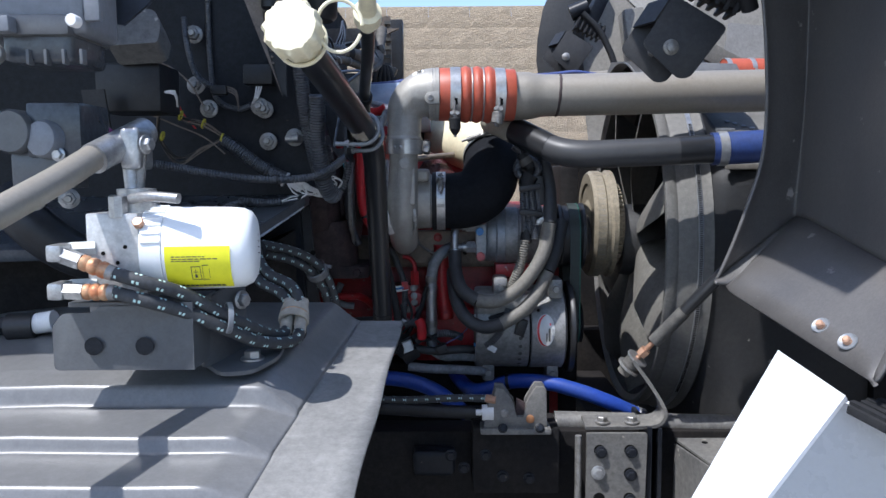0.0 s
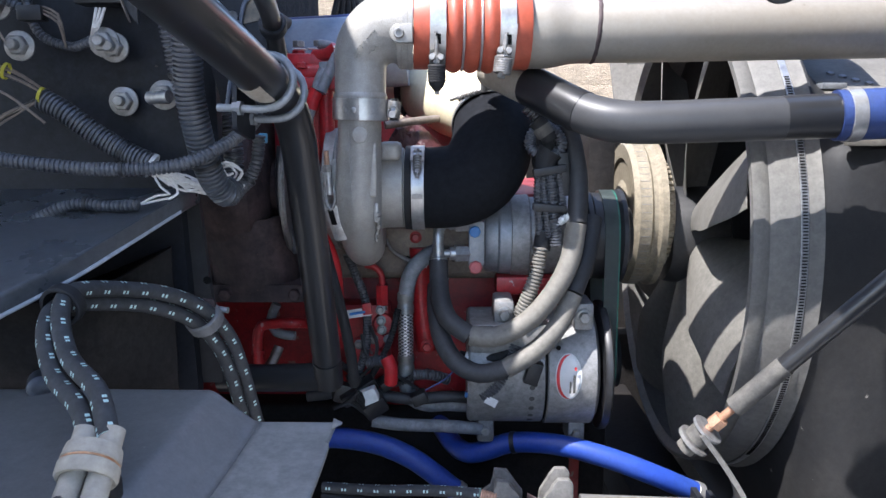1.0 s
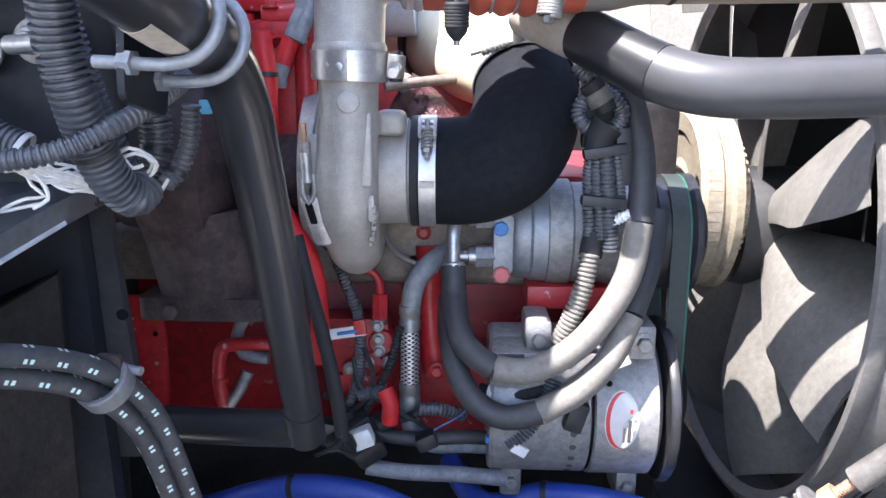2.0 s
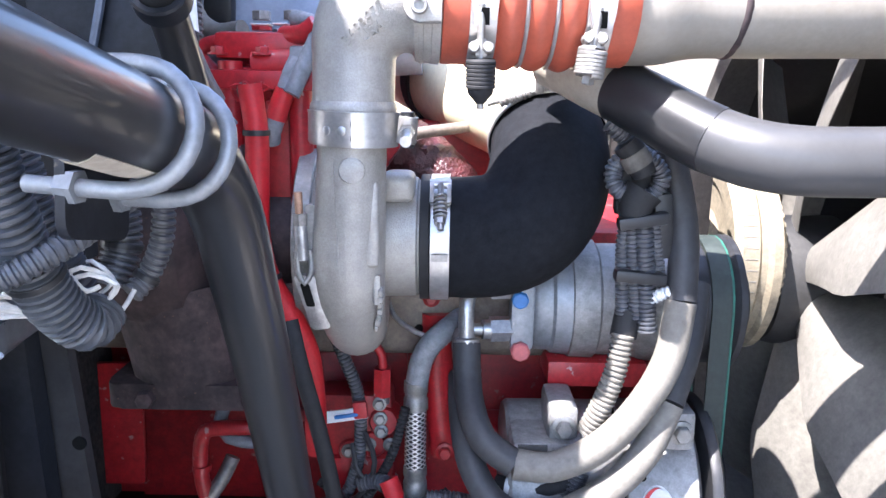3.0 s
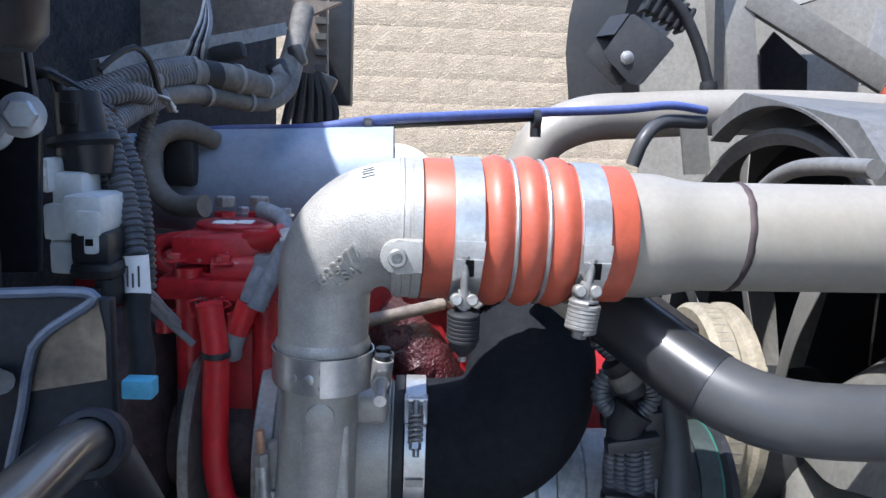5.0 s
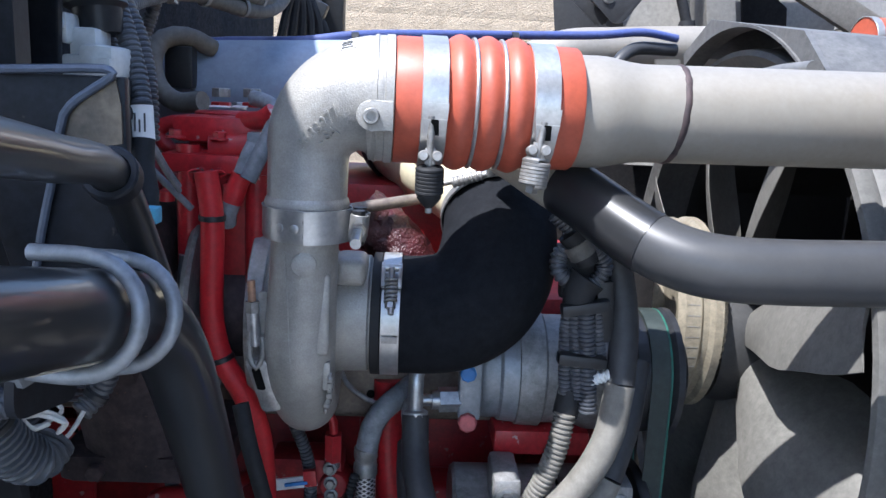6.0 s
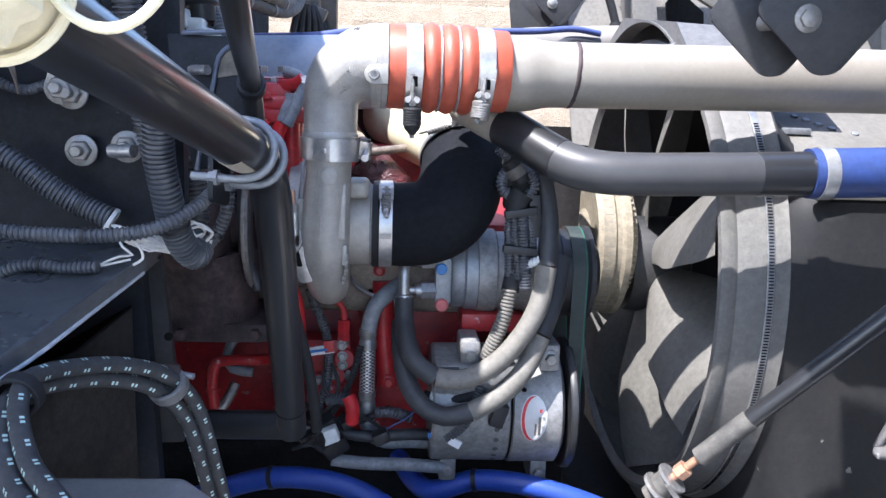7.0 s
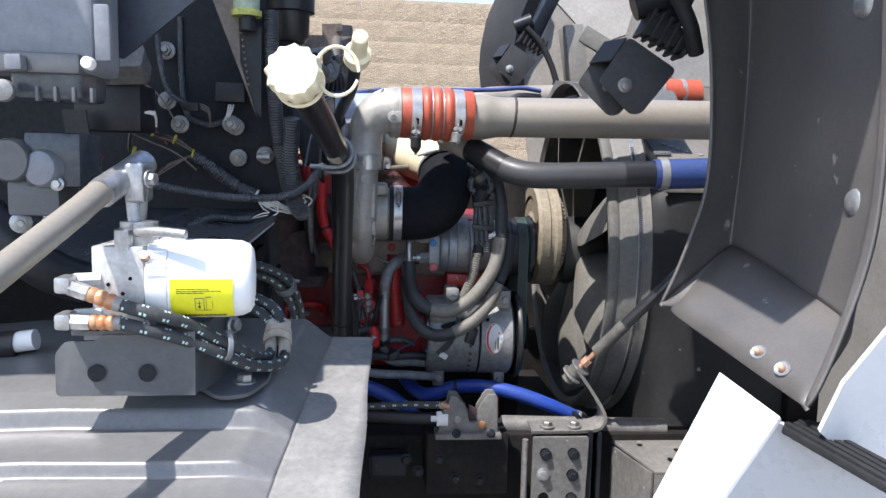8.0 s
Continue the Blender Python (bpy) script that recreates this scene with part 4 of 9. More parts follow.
part("ferrule", lathe((0.032, 2.0, 1.379), Vector((0.001, -0.008, -0.038)), [(0, 0.012), (0.002, 0.0158), (0.012, 0.0162), (0.013, 0.0155), (0.038, 0.0166), (0.04, 0.0178), (0.043, 0.0175)], 12), ZINC, fit_)
part("elbow_tube", tube([(0.055, 2.028, 1.437), (0.042, 2.02, 1.437), (0.033, 2.012, 1.428), (0.031, 2.005, 1.41), (0.032, 2.000, 1.370)], 0.0098, 14), ZINC, fit_)
part("elbow_tube", tube([(0.055, 2.03, 1.381), (0.038, 2.028, 1.38), (0.024, 2.03, 1.375), (0.022, 2.032, 1.35), (0.027, 2.030, 1.318)], 0.008, 14), ZINC, fit_)

alt = thing("alternator", (0.2, 2.05, 1.07), "dusty grey alternator with an oval sticker", "alternator")
AL = Vector((0, 2.045, 1.165))
part("housing", lathe(AL, X, [(0.085, 0.06), (0.085, 0.104), (0.09, 0.108), (0.222, 0.109), (0.224, 0.106), (0.228, 0.106), (0.23, 0.111), (0.315, 0.111), (0.322, 0.1), (0.322, 0.04)], 52), ALT_CAST, alt)
part("end_cover", box((0.16, 2.0, 1.24), (0.145, 0.11, 0.055), bevel=0.01), ALT_CAST, alt)
part("slot", box((0.112, 1.944, 1.258), (0.035, 0.006, 0.012)), INK, alt, "dark cooling slot")
part("front_plate", lathe(AL, X, [(0.329, 0.05), (0.329, 0.119), (0.333, 0.122), (0.341, 0.122), (0.344, 0.118), (0.344, 0.05)], 52), PLASTIC, alt)
for x, z in ((0.15, 1.282), (0.292, 1.278)):
    part("ear", box((x, 2.0, z), (0.036, 0.085, 0.05), bevel=0.008), ALT_CAST, alt)
    bolt(alt, (x, 1.957, z), (0, -1, 0), 0.0105, DULL_STEEL)
for x, z in ((0.12, 1.05), (0.29, 1.045)):
    part("ear", box((x, 2.03, z), (0.032, 0.07, 0.05), bevel=0.008), ALT_CAST, alt)
    bolt(alt, (x, 1.994, z), (0, -1, 0), 0.009, DULL_STEEL, washer=False)
for k in range(10):
    a = math.radians(150 + 12 * k)
    part("vent_hole", lathe(AL + Vector((0.2, 0.108 * math.cos(a), 0.108 * math.sin(a))), (0, math.cos(a), math.sin(a)), [(-0.002, 0.005), (0.0012, 0.005)], 12), INK, alt)


def oval(a, rx, rz, off, k=36):
    out = []
    for i in range(k):
        t = 2 * math.pi * i / k
        z = rz * math.sin(t)
        ang = math.pi + z / 0.112
        out.append((a.x + rx * math.cos(t), 2.045 + (0.1115 + off) * math.cos(ang + a.z), 1.165 - (0.1115 + off) * math.sin(ang + a.z)))
    return out


def patch(points, material, name, parent, label=""):
    bm = bmesh.new()
    vs = [bm.verts.new(p) for p in points]
    mid = bm.verts.new(sum((Vector(p) for p in points), Vector()) / len(points) + Vector((0, -0.003, 0.0005)))
    for i in range(len(vs)):
        bm.faces.new((vs[i], vs[(i + 1) % len(vs)], mid))
    return part(name, bm, material, parent, label)


OV = Vector((0.264, 0, 0.08))
edge_ = patch(oval(OV, 0.0235, 0.043, 0.0004), GREY_CONN, "sticker_edge", alt, "grey rim of the oval sticker")
crescent = oval(OV, 0.0222, 0.041, 0.001)
inner_arc = oval(OV + Vector((0.0055, 0, 0)), 0.0222, 0.0405, 0.001)
cm = bmesh.new()
outer_v = [cm.verts.new(Vector(crescent[k]) + Vector((0, -0.0012, 0))) for k in range(9, 28)]
inner_v = [cm.verts.new(Vector(inner_arc[k]) + Vector((0, -0.0012, 0))) for k in range(9, 28)]
for k in range(18):
    cm.faces.new((outer_v[k], outer_v[k + 1], inner_v[k + 1], inner_v[k]))
patch(oval(OV, 0.0205, 0.039, 0.0018), STICKER, "sticker", edge_, "silver oval sticker")
part("print", cm, STICKER_RED, edge_, "red printed crescent")
part("print", box((0.273, 1.9258, 1.164), (0.0045, 0.0012, 0.034), rot=Euler((0.09, 0, 0)).to_matrix()), INK, edge_, "dark illegible print")
part("print", box((0.266, 1.9256, 1.158), (0.003, 0.0012, 0.022), rot=Euler((0.09, 0, 0)).to_matrix()), INK, edge_)
part("print", box((0.2745, 1.9262, 1.192), (0.004, 0.001, 0.006), rot=Euler((0.09, 0, 0)).to_matrix()), STICKER_RED, edge_)
part("split_line", band(AL + X * 0.226, X, 0.1055, 0.004, 0.0012, 52), DEEP, alt)
for x, z in ((0.2, 1.21), (0.205, 1.16), (0.246, 1.225)):
    part("hole", lathe((x, 1.9435 if z > 1.2 else 1.9355, z), (0, -1, 0.3 if z > 1.2 else 0), [(-0.004, 0.0042), (0.001, 0.0042)], 12), DEEP, alt)

bd = thing("serpentine_belt", (0.36, 2.1, 1.1), "black ribbed belt with a green edge", "belt")
bmesh.new()
pts = []
for k in range(13):
    a = math.radians(180 - 180 * k / 12)
    pts.append((2.1 + 0.083 * math.cos(a), 1.405 + 0.083 * math.sin(a)))
for k in range(13):
    a = math.radians(0 - 180 * k / 12)
    pts.append((2.065 + 0.05 * math.cos(a), 1.17 + 0.05 * math.sin(a)))


def loop_strip(outline, x0, x1, thick):
    bm = bmesh.new()
    n = len(outline)
    cy, cz = sum(p[0] for p in outline) / n, sum(p[1] for p in outline) / n
    rows = []
    for y, z in outline:
        d = Vector((0, y - cy, z - cz)).normalized() * thick
        rows.append([bm.verts.new(q) for q in ((x0, y, z), (x1, y, z), (x1, y + d.y, z + d.z), (x0, y + d.y, z + d.z))])
    for i in range(n):
        a, b = rows[i], rows[(i + 1) % n]
        for k in range(4):
            bm.faces.new((a[k], a[(k + 1) % 4], b[(k + 1) % 4], b[k]))
    return bm


part("belt_body", loop_strip(pts, 0.337, 0.362, 0.006), BELT, bd)
part("belt_edge", loop_strip([(y + (-0.0012 if y < 2.08 else 0.0012), z) for y, z in pts], 0.362, 0.3645, 0.006), GREEN, bd, "green belt edge")
pu = thing("compressor_pulley", (0.36, 2.1, 1.32), "black grooved clutch pulley", "pulley")
part("rim", lathe(AC, X, [(0.305, 0.03), (0.305, 0.074), (0.31, 0.087), (0.318, 0.087), (0.322, 0.083), (0.336, 0.083), (0.366, 0.083), (0.372, 0.09), (0.38, 0.09), (0.384, 0.078), (0.384, 0.02)], 48), PLASTIC, pu)
part("clutch", lathe(AC, X, [(0.384, 0.02), (0.384, 0.06), (0.396, 0.055), (0.398, 0.02)], 36), GLOSS_BLACK, pu)
pu2 = thing("alternator_pulley", (0.36, 2.065, 1.12), "small black alternator pulley", "pulley")
part("rim", lathe((0, 2.065, 1.17), X, [(0.322, 0.02), (0.33, 0.049), (0.368, 0.049), (0.374, 0.055), (0.378, 0.03)], 36), PLASTIC, pu2)

# ---- fan ----
FC = Vector((0, 2.38, 1.42))
fan = thing("engine_fan", (0.6, 2.37, 1.03), "dusty beige cooling fan with broad twisted blades", "fan")
part("shaft", lathe(FC, X, [(0.33, 0.05), (0.43, 0.05), (0.445, 0.075), (0.45, 0.075)], 40), HUB, fan)
part("pulley", lathe(FC, X, [(0.445, 0.1), (0.445, 0.12), (0.44, 0.125), (0.44, 0.155), (0.45, 0.163), (0.475, 0.163), (0.48, 0.158), (0.49, 0.158), (0.497, 0.165), (0.51, 0.165), (0.512, 0.13)], 56), HUB, fan, "cream corroded pulley ring")
slat = None
for k in range(60):
    m_ = Matrix.Translation(FC) @ Matrix.Rotation(2 * math.pi * k / 60, 4, "X")
    if slat is None:
        slat = part("groove", box((0.4625, 0.1628, 0), (0.02, 0.0012, 0.0012)), DULL_STEEL, fan)
        slat.matrix_basis = m_
    else:
        twin(slat, m_, fan)
part("pulley_web", lathe(FC, X, [(0.452, 0.05), (0.455, 0.06), (0.458, 0.122), (0.47, 0.122)], 48), HUB, fan)
clu = part("clutch", lathe(FC, X, [(0.512, 0.08), (0.512, 0.118), (0.534, 0.118), (0.538, 0.11), (0.538, 0.05)], 48), HUB, fan)
fin = None
for k in range(48):
    a = 2 * math.pi * k / 48
    m_ = Matrix.Translation(FC) @ Matrix.Rotation(a, 4, "X")
    if fin is None:
        fin = part("fin", box((0.525, 0.119, 0), (0.017, 0.01, 0.008), bevel=0.001, seg=1), HUB, clu)
        fin.matrix_basis = m_
    else:
        twin(fin, m_, clu)
RINGC = FC + Vector((0, 0, -0.05))
part("hub", lathe(RINGC, X, [(0.536, 0.03), (0.538, 0.105), (0.56, 0.11), (0.66, 0.11), (0.67, 0.09), (0.67, 0.03)], 44), SHROUD, fan, "dark fan hub")
blade = None
for k in range(8):
    a0 = 2 * math.pi * k / 8 + 0.25
    if blade is None:
        bm = bmesh.new()
        rows = []
        for i in range(11):
            f = i / 10
            r = 0.105 + 0.34 * f
            pitch = math.radians(42 - 13 * f)
            chord = 0.1 + 0.135 * min(1, f * 2.2) - 0.03 * max(0, f - 0.85) * 6
            row = []
            for side in (0, 1):
                for j in range(9):
                    s = j / 8 - 0.5
                    camber = 0.024 * (1 - 4 * s * s)
                    thick = 0.0035 * (1 - 1.6 * abs(s)) * (1 if side else -1)
                    u_ = s * chord
                    h = camber + thick
                    xx = 0.607 + u_ * math.sin(pitch) - h * math.cos(pitch)
                    tt = -u_ * math.cos(pitch) - h * math.sin(pitch) + 0.05 * f * f
                    row.append(bm.verts.new((xx, r, tt)))
            rows.append(row)
        for i in range(10):
            for j in range(8):
                for o in (0, 9):
                    bm.faces.new((rows[i][o + j], rows[i][o + j + 1], rows[i + 1][o + j + 1], rows[i + 1][o + j]))
            for j in (0, 8):
                bm.faces.new((rows[i][j], rows[i][9 + j], rows[i + 1][9 + j], rows[i + 1][j]))
        for i in (0, 10):
            for j in range(8):
                bm.faces.new((rows[i][j], rows[i][j + 1], rows[i][10 + j], rows[i][9 + j]))
        blade = part("blade", bm, FAN_GREY, fan)
        blade.matrix_basis = Matrix.Translation((0, RINGC.y, RINGC.z)) @ Matrix.Rotation(a0, 4, "X")
    else:
        twin(blade, Matrix.Translation((0, RINGC.y, RINGC.z)) @ Matrix.Rotation(a0, 4, "X"), fan)

sh = thing("fan_shroud", (0.8, 2.37, 0.93), "dusty black fan shroud with a flexible ring and steel band", "fan shroud")
part("ring", lathe(RINGC, X, [(0.562, 0.478), (0.553, 0.49), (0.555, 0.499), (0.572, 0.502), (0.584, 0.496), (0.596, 0.502), (0.652, 0.51), (0.665, 0.516), (0.665, 0.506), (0.59, 0.488), (0.565, 0.473), (0.562, 0.478)], 96, cap=False), SHROUD_RUBBER, sh, "grey flexible rubber ring")
shb = part("band", band(RINGC + X * 0.635, X, 0.5088, 0.013, 0.0022, 96), ZINC, sh, "slotted steel band clamp")
slot = None
for k in range(150):
    m_ = Matrix.Translation(RINGC) @ Matrix.Rotation(math.radians(140 + 0.6 * k), 4, "X")
    if slot is None:
        slot = part("slot", box((0.635, 0.5112, 0), (0.008, 0.0012, 0.0022)), DEEP, shb)
        slot.matrix_basis = m_
    else:
        twin(slot, m_, shb)
# plate with a round opening in front of the ring, and the folded roof behind it
AX, HC, HR = 0.53, (2.363, 1.452), 0.45
crown_line = [(2.6, 1.872), (2.474, 1.925), (2.13, 1.88), (2.042, 1.813)]
hole = [(HC[0] + HR * math.cos(math.radians(a)), HC[1] + HR * math.sin(math.radians(a))) for a in range(135, 57, -3)]
plate = part("arch_plate", slab([(AX, y, z) for y, z in hole] + [(AX, y, z) for y, z in crown_line], 0.008), ARCH_GREY, sh, "grey angular plate with a round opening")
lip_ = bmesh.new()
edge_rows = [[lip_.verts.new((x, HC[0] + r * math.cos(math.radians(a)), HC[1] + r * math.sin(math.radians(a)))) for x, r in ((AX - 0.004, HR), (AX + 0.03, HR - 0.002), (AX + 0.03, HR + 0.004), (AX - 0.004, HR + 0.004))] for a in range(135, 57, -3)]
for p, q in zip(edge_rows, edge_rows[1:]):
    for k in range(4):
        lip_.faces.new((p[k], p[(k + 1) % 4], q[(k + 1) % 4], q[k]))
part("opening_lip", lip_, ARCH_GREY, plate)
for (y0, z0), (y1, z1) in zip(crown_line, crown_line[1:]):
    part("roof_facet", slab([(AX + 0.005, y0, z0), (0.8, y0, z0 - 0.01), (0.8, y1, z1 - 0.01), (AX + 0.005, y1, z1)], 0.005, bevel=0.001), ARCH_GREY, sh)
funnel = bmesh.new()
n = 96
uvrow = []
for x, mixw in ((0.66, 0.0), (0.672, 0.0), (0.69, 0.35), (0.72, 0.8), (0.76, 1.0), (0.9, 1.0), (1.06, 1.0)):
    row = []
    for k in range(n):
        a = 2 * math.pi * k / n
        cc, ss = math.cos(a), math.sin(a)
        circ = Vector((x, 0.511 * cc, 0.511 * ss))
        q = max(abs(cc) / 0.5, ss / 0.52 if ss > 0 else -ss / 0.72, (ss + 0.45 * abs(cc)) / 0.44)
        sq = Vector((x, cc / q, ss / q))
        row.append(funnel.verts.new(RINGC + circ.lerp(sq, mixw)))
    uvrow.append(row)
for i in range(len(uvrow) - 1):
    for k in range(n):
        funnel.faces.new((uvrow[i][k], uvrow[i][(k + 1) % n], uvrow[i + 1][(k + 1) % n], uvrow[i + 1][k]))
part("funnel", funnel, SHROUD_BOX, sh)
lid = part("top_plate", slab([(0.7, 1.885, 1.591), (1.06, 1.885, 1.591), (1.06, 2.33, 1.791), (0.7, 2.33, 1.791)], 0.006, bevel=0.001), FAN_GREY, sh, "dusty sloping top plate")
for q in ((0.785, 2.145), (0.801, 2.13), (0.818, 2.113), (0.836, 2.098), (0.872, 2.08), (0.93, 2.06), (0.99, 2.04)):
    part("bolt", hexhead((q[0], q[1], 1.595 + 0.45 * (q[1] - 1.885)), (0, -0.41, 0.91), 0.0075, 0.006, washer=True), GALV, lid)
part("tab", box((0.755, 2.075, 1.687), (0.045, 0.03, 0.012), bevel=0.003), GALV, lid)
part("lip", bar((0.69, 1.878, 1.589), (1.06, 1.878, 1.589), 0.014, 0.014, 0.003), FAN_GREY, sh)
rd = thing("radiator", (1.11, 2.37, 0.86), "black finned radiator core with grey end tanks", "radiator")
part("core", box((1.11, 2.37, 1.235), (0.09, 1.02, 0.7), bevel=0.004), DARK_VOID, rd)
part("tank", box((1.11, 2.37, 1.68), (0.1, 0.5, 0.2), bevel=0.03), SHROUD, rd)
part("tank", box((1.11, 2.37, 0.86), (0.1, 1.04, 0.05), bevel=0.012), SHROUD, rd)

# ---- engine block and what hangs on it ----
eng = thing("engine_block", (0.0, 2.5, 0.7), "oily red painted diesel engine block", "engine")
part("block", box((-0.2, 2.45, 1.12), (1.1, 0.5, 0.72), bevel=0.015), RED_DARK, eng)
part("head", box((-0.29, 2.48, 1.53), (0.88, 0.36, 0.2), bevel=0.015), RED_DARK, eng, "red cylinder head")
part("side_cover", slab(rounded([(-0.46, 2.19, 0.98), (-0.05, 2.19, 0.98), (-0.05, 2.19, 1.31), (-0.46, 2.19, 1.31)], 0.03), -0.03, bevel=0.006), RED_DARK, eng, "red side cover plate")
for x, z in ((-0.43, 1.285), (-0.33, 1.285), (-0.2, 1.0), (-0.08, 1.2)):
    bolt(eng, (x, 2.158, z), (0, -1, 0), 0.009, RED)
rp_ = part("red_plate", slab(rounded([(-0.52, 2.15, 1.28), (-0.445, 2.15, 1.281), (-0.438, 2.15, 1.216), (-0.441, 2.15, 1.09), (-0.52, 2.15, 1.09)], 0.008), 0.008, bevel=0.0015), RED, eng, "red painted plate with two holes")
for q in ((-0.458, 2.141, 1.27), (-0.452, 2.141, 1.219)):
    part("hole", lathe(q, (0, -1, 0), [(0, 0.0042), (0.0012, 0.0042)], 14), DEEP, rp_)
part("exhaust_manifold", box((-0.2, 2.15, 1.36), (0.86, 0.1, 0.085), bevel=0.02, seg=3), TAN_METAL, eng, "brown scaled exhaust manifold rail")
part("manifold_rail", box((0.06, 2.12, 1.375), (0.34, 0.05, 0.09), bevel=0.006), TAN_METAL, eng)
for x in (-0.03, 0.02, 0.06):
    part("hole", lathe((x, 2.094, 1.36), (0, -1, 0), [(0, 0.006), (0.0015, 0.006)], 12), DEEP, eng)
part("red_strut", tube([(-0.006, 2.100, 1.382), (-0.003, 2.100, 1.272), (0.008, 2.100, 1.176)], 0.021, 18), RED, eng, "red painted tubular strut")
bolt(eng, (0.008, 2.075, 1.189), (0, -1, 0), 0.009, RED)
part("red_ear", slab(rounded([(-0.031, 2.100, 1.419), (0.008, 2.100, 1.419), (0.013, 2.100, 1.357), (-0.028, 2.100, 1.357)], 0.008), 0.015, bevel=0.003), RED_DARK, eng)
bolt(eng, (-0.014, 2.095, 1.402), (0, -1, 0), 0.008, RED_DARK)
part("side_lump", box((0.02, 2.17, 1.1), (0.2, 0.08, 0.2), bevel=0.02, seg=3), RED, eng)
# dark box added over the red block where a black gap belongs
part("block_skirt", box((-0.12, 2.165, 0.915), (0.84, 0.1, 0.27), bevel=0.02, seg=3), DARK_VOID, eng, "black skirt put over the dark gap under the engine")
part("sump", box((-0.15, 2.45, 0.66), (0.9, 0.4, 0.26), bevel=0.04, seg=3), DARK_VOID, eng)
for y in (2.14, 2.74):
    part("engine_mount", box((0.1, 1.99 if y < 2.4 else 2.9, 0.83), (0.16, 0.34, 0.08), bevel=0.008), DARK_VOID, eng)
part("front_gear_cover", box((0.36, 2.42, 1.2), (0.06, 0.46, 0.8), bevel=0.02), DARK_VOID, eng)

low_ = thing("lower_harness", (-0.06, 2.0, 1.1), "oily black hoses and wires low on the engine", "wiring")
part("hose", tube([(-0.220, 2.030, 1.103), (-0.115, 2.020, 1.116), (-0.029, 2.020, 1.102), (0.057, 2.020, 1.107), (0.133, 2.030, 1.097)], 0.011, 14), HOSE_PLAIN, low_)
part("loom", loom([(-0.157, 2.020, 1.173), (-0.114, 2.010, 1.146), (-0.055, 2.010, 1.135), (0.014, 2.030, 1.154)], 0.0068), RUBBER, low_)
part("loom", loom([(-0.044, 2.020, 1.277), (-0.059, 2.010, 1.220), (-0.083, 2.010, 1.171), (-0.115, 2.020, 1.118)], 0.0065), RUBBER, low_)
part("wire", tube([(-0.096, 2.010, 1.247), (-0.082, 2.000, 1.210), (-0.096, 2.000, 1.169), (-0.130, 2.010, 1.141)], 0.0035, 8), PLASTIC, low_)
part("wire", tube([(-0.112, 2.010, 1.231), (-0.101, 2.000, 1.193), (-0.059, 2.000, 1.163), (-0.002, 2.010, 1.122)], 0.0032, 8), PLASTIC, low_)
part("wire", tube([(-0.012, 2.000, 1.114), (0.015, 2.000, 1.131), (0.046, 2.010, 1.146), (0.073, 2.020, 1.174)], 0.0016, 6), BLUE_CABLE, low_)
part("plug", box((-0.141, 1.990, 1.124), (0.045, 0.03, 0.035), bevel=0.005, rot=Euler((0, 0.3, 0.2)).to_matrix()), PLASTIC, low_)
part("plug", box((-0.004, 1.990, 1.115), (0.03, 0.03, 0.022), bevel=0.004, rot=Euler((0, -0.4, 0.1)).to_matrix()), PLASTIC, low_)
part("plug", box((-0.181, 2.000, 1.163), (0.03, 0.03, 0.03), bevel=0.005, rot=Euler((0, 0.6, 0)).to_matrix()), RED_DARK, low_)

pump = thing("fuel_pump", (-0.09, 2.08, 1.08), "red spattered fuel lift pump with steel fittings", "pump")
part("pump_body", box((-0.114, 2.090, 1.231), (0.1, 0.06, 0.09), bevel=0.01), RED_DARK, pump)
part("pump_body", box((-0.105, 2.080, 1.165), (0.08, 0.06, 0.05), bevel=0.01), RED, pump)
for x, z in ((-0.079, 1.247), (-0.078, 1.229), (-0.066, 1.21), (-0.094, 1.21), (-0.122, 1.2), (-0.08, 1.268)):
    bolt(pump, (x, 2.05, z), (0, -1, 0.1), 0.0065, DULL_STEEL, washer=True)
for x, z, r_ in ((-0.075, 1.238, 0.022), (-0.09, 1.205, 0.02), (-0.12, 1.195, 0.018), (-0.105, 1.175, 0.024)):
    part("casting_boss", lathe((x, 2.075, z), (0, -1, 0.1), [(-0.02, r_), (0.018, r_ * 0.92), (0.022, r_ * 0.8)], 18), RED, pump)
part("fuel_line", tube([(-0.109, 2.060, 1.353), (-0.089, 2.060, 1.348), (-0.078, 2.060, 1.333), (-0.077, 2.060, 1.309)], 0.006, 12), RED, pump)
part("line_nut", tube([(-0.077, 2.060, 1.315), (-0.077, 2.060, 1.276)], 0.0125, 6), RED, pump)
part("line_nut", tube([(-0.077, 2.060, 1.277), (-0.077, 2.060, 1.266)], 0.0095, 12), ZINC, pump)

rp = thing("oil_drain_tube", (-0.3, 1.98, 1.1), "red painted bent drain tube with a grey hose end", "pipe")
part("tube_body", tube([(-0.201, 2.200, 1.189), (-0.216, 2.030, 1.246), (-0.232, 2.000, 1.255), (-0.278, 2.000, 1.253), (-0.297, 2.000, 1.248), (-0.304, 2.000, 1.228), (-0.304, 2.000, 1.179), (-0.298, 2.000, 1.153)], 0.0098, 14), RED, rp)
part("collar", tube([(-0.304, 2.000, 1.202), (-0.304, 2.000, 1.194)], 0.0118, 14), RED, rp)
part("hose_end", tube([(-0.295, 2.000, 1.158), (-0.280, 2.010, 1.179), (-0.269, 2.020, 1.204)], 0.0095, 12), DULL_STEEL, rp)
part("hose_loop", tube([(-0.271, 2.020, 1.286), (-0.283, 2.020, 1.257), (-0.273, 2.020, 1.231), (-0.238, 2.020, 1.225)], 0.009, 12), BARE_HOSE, rp)

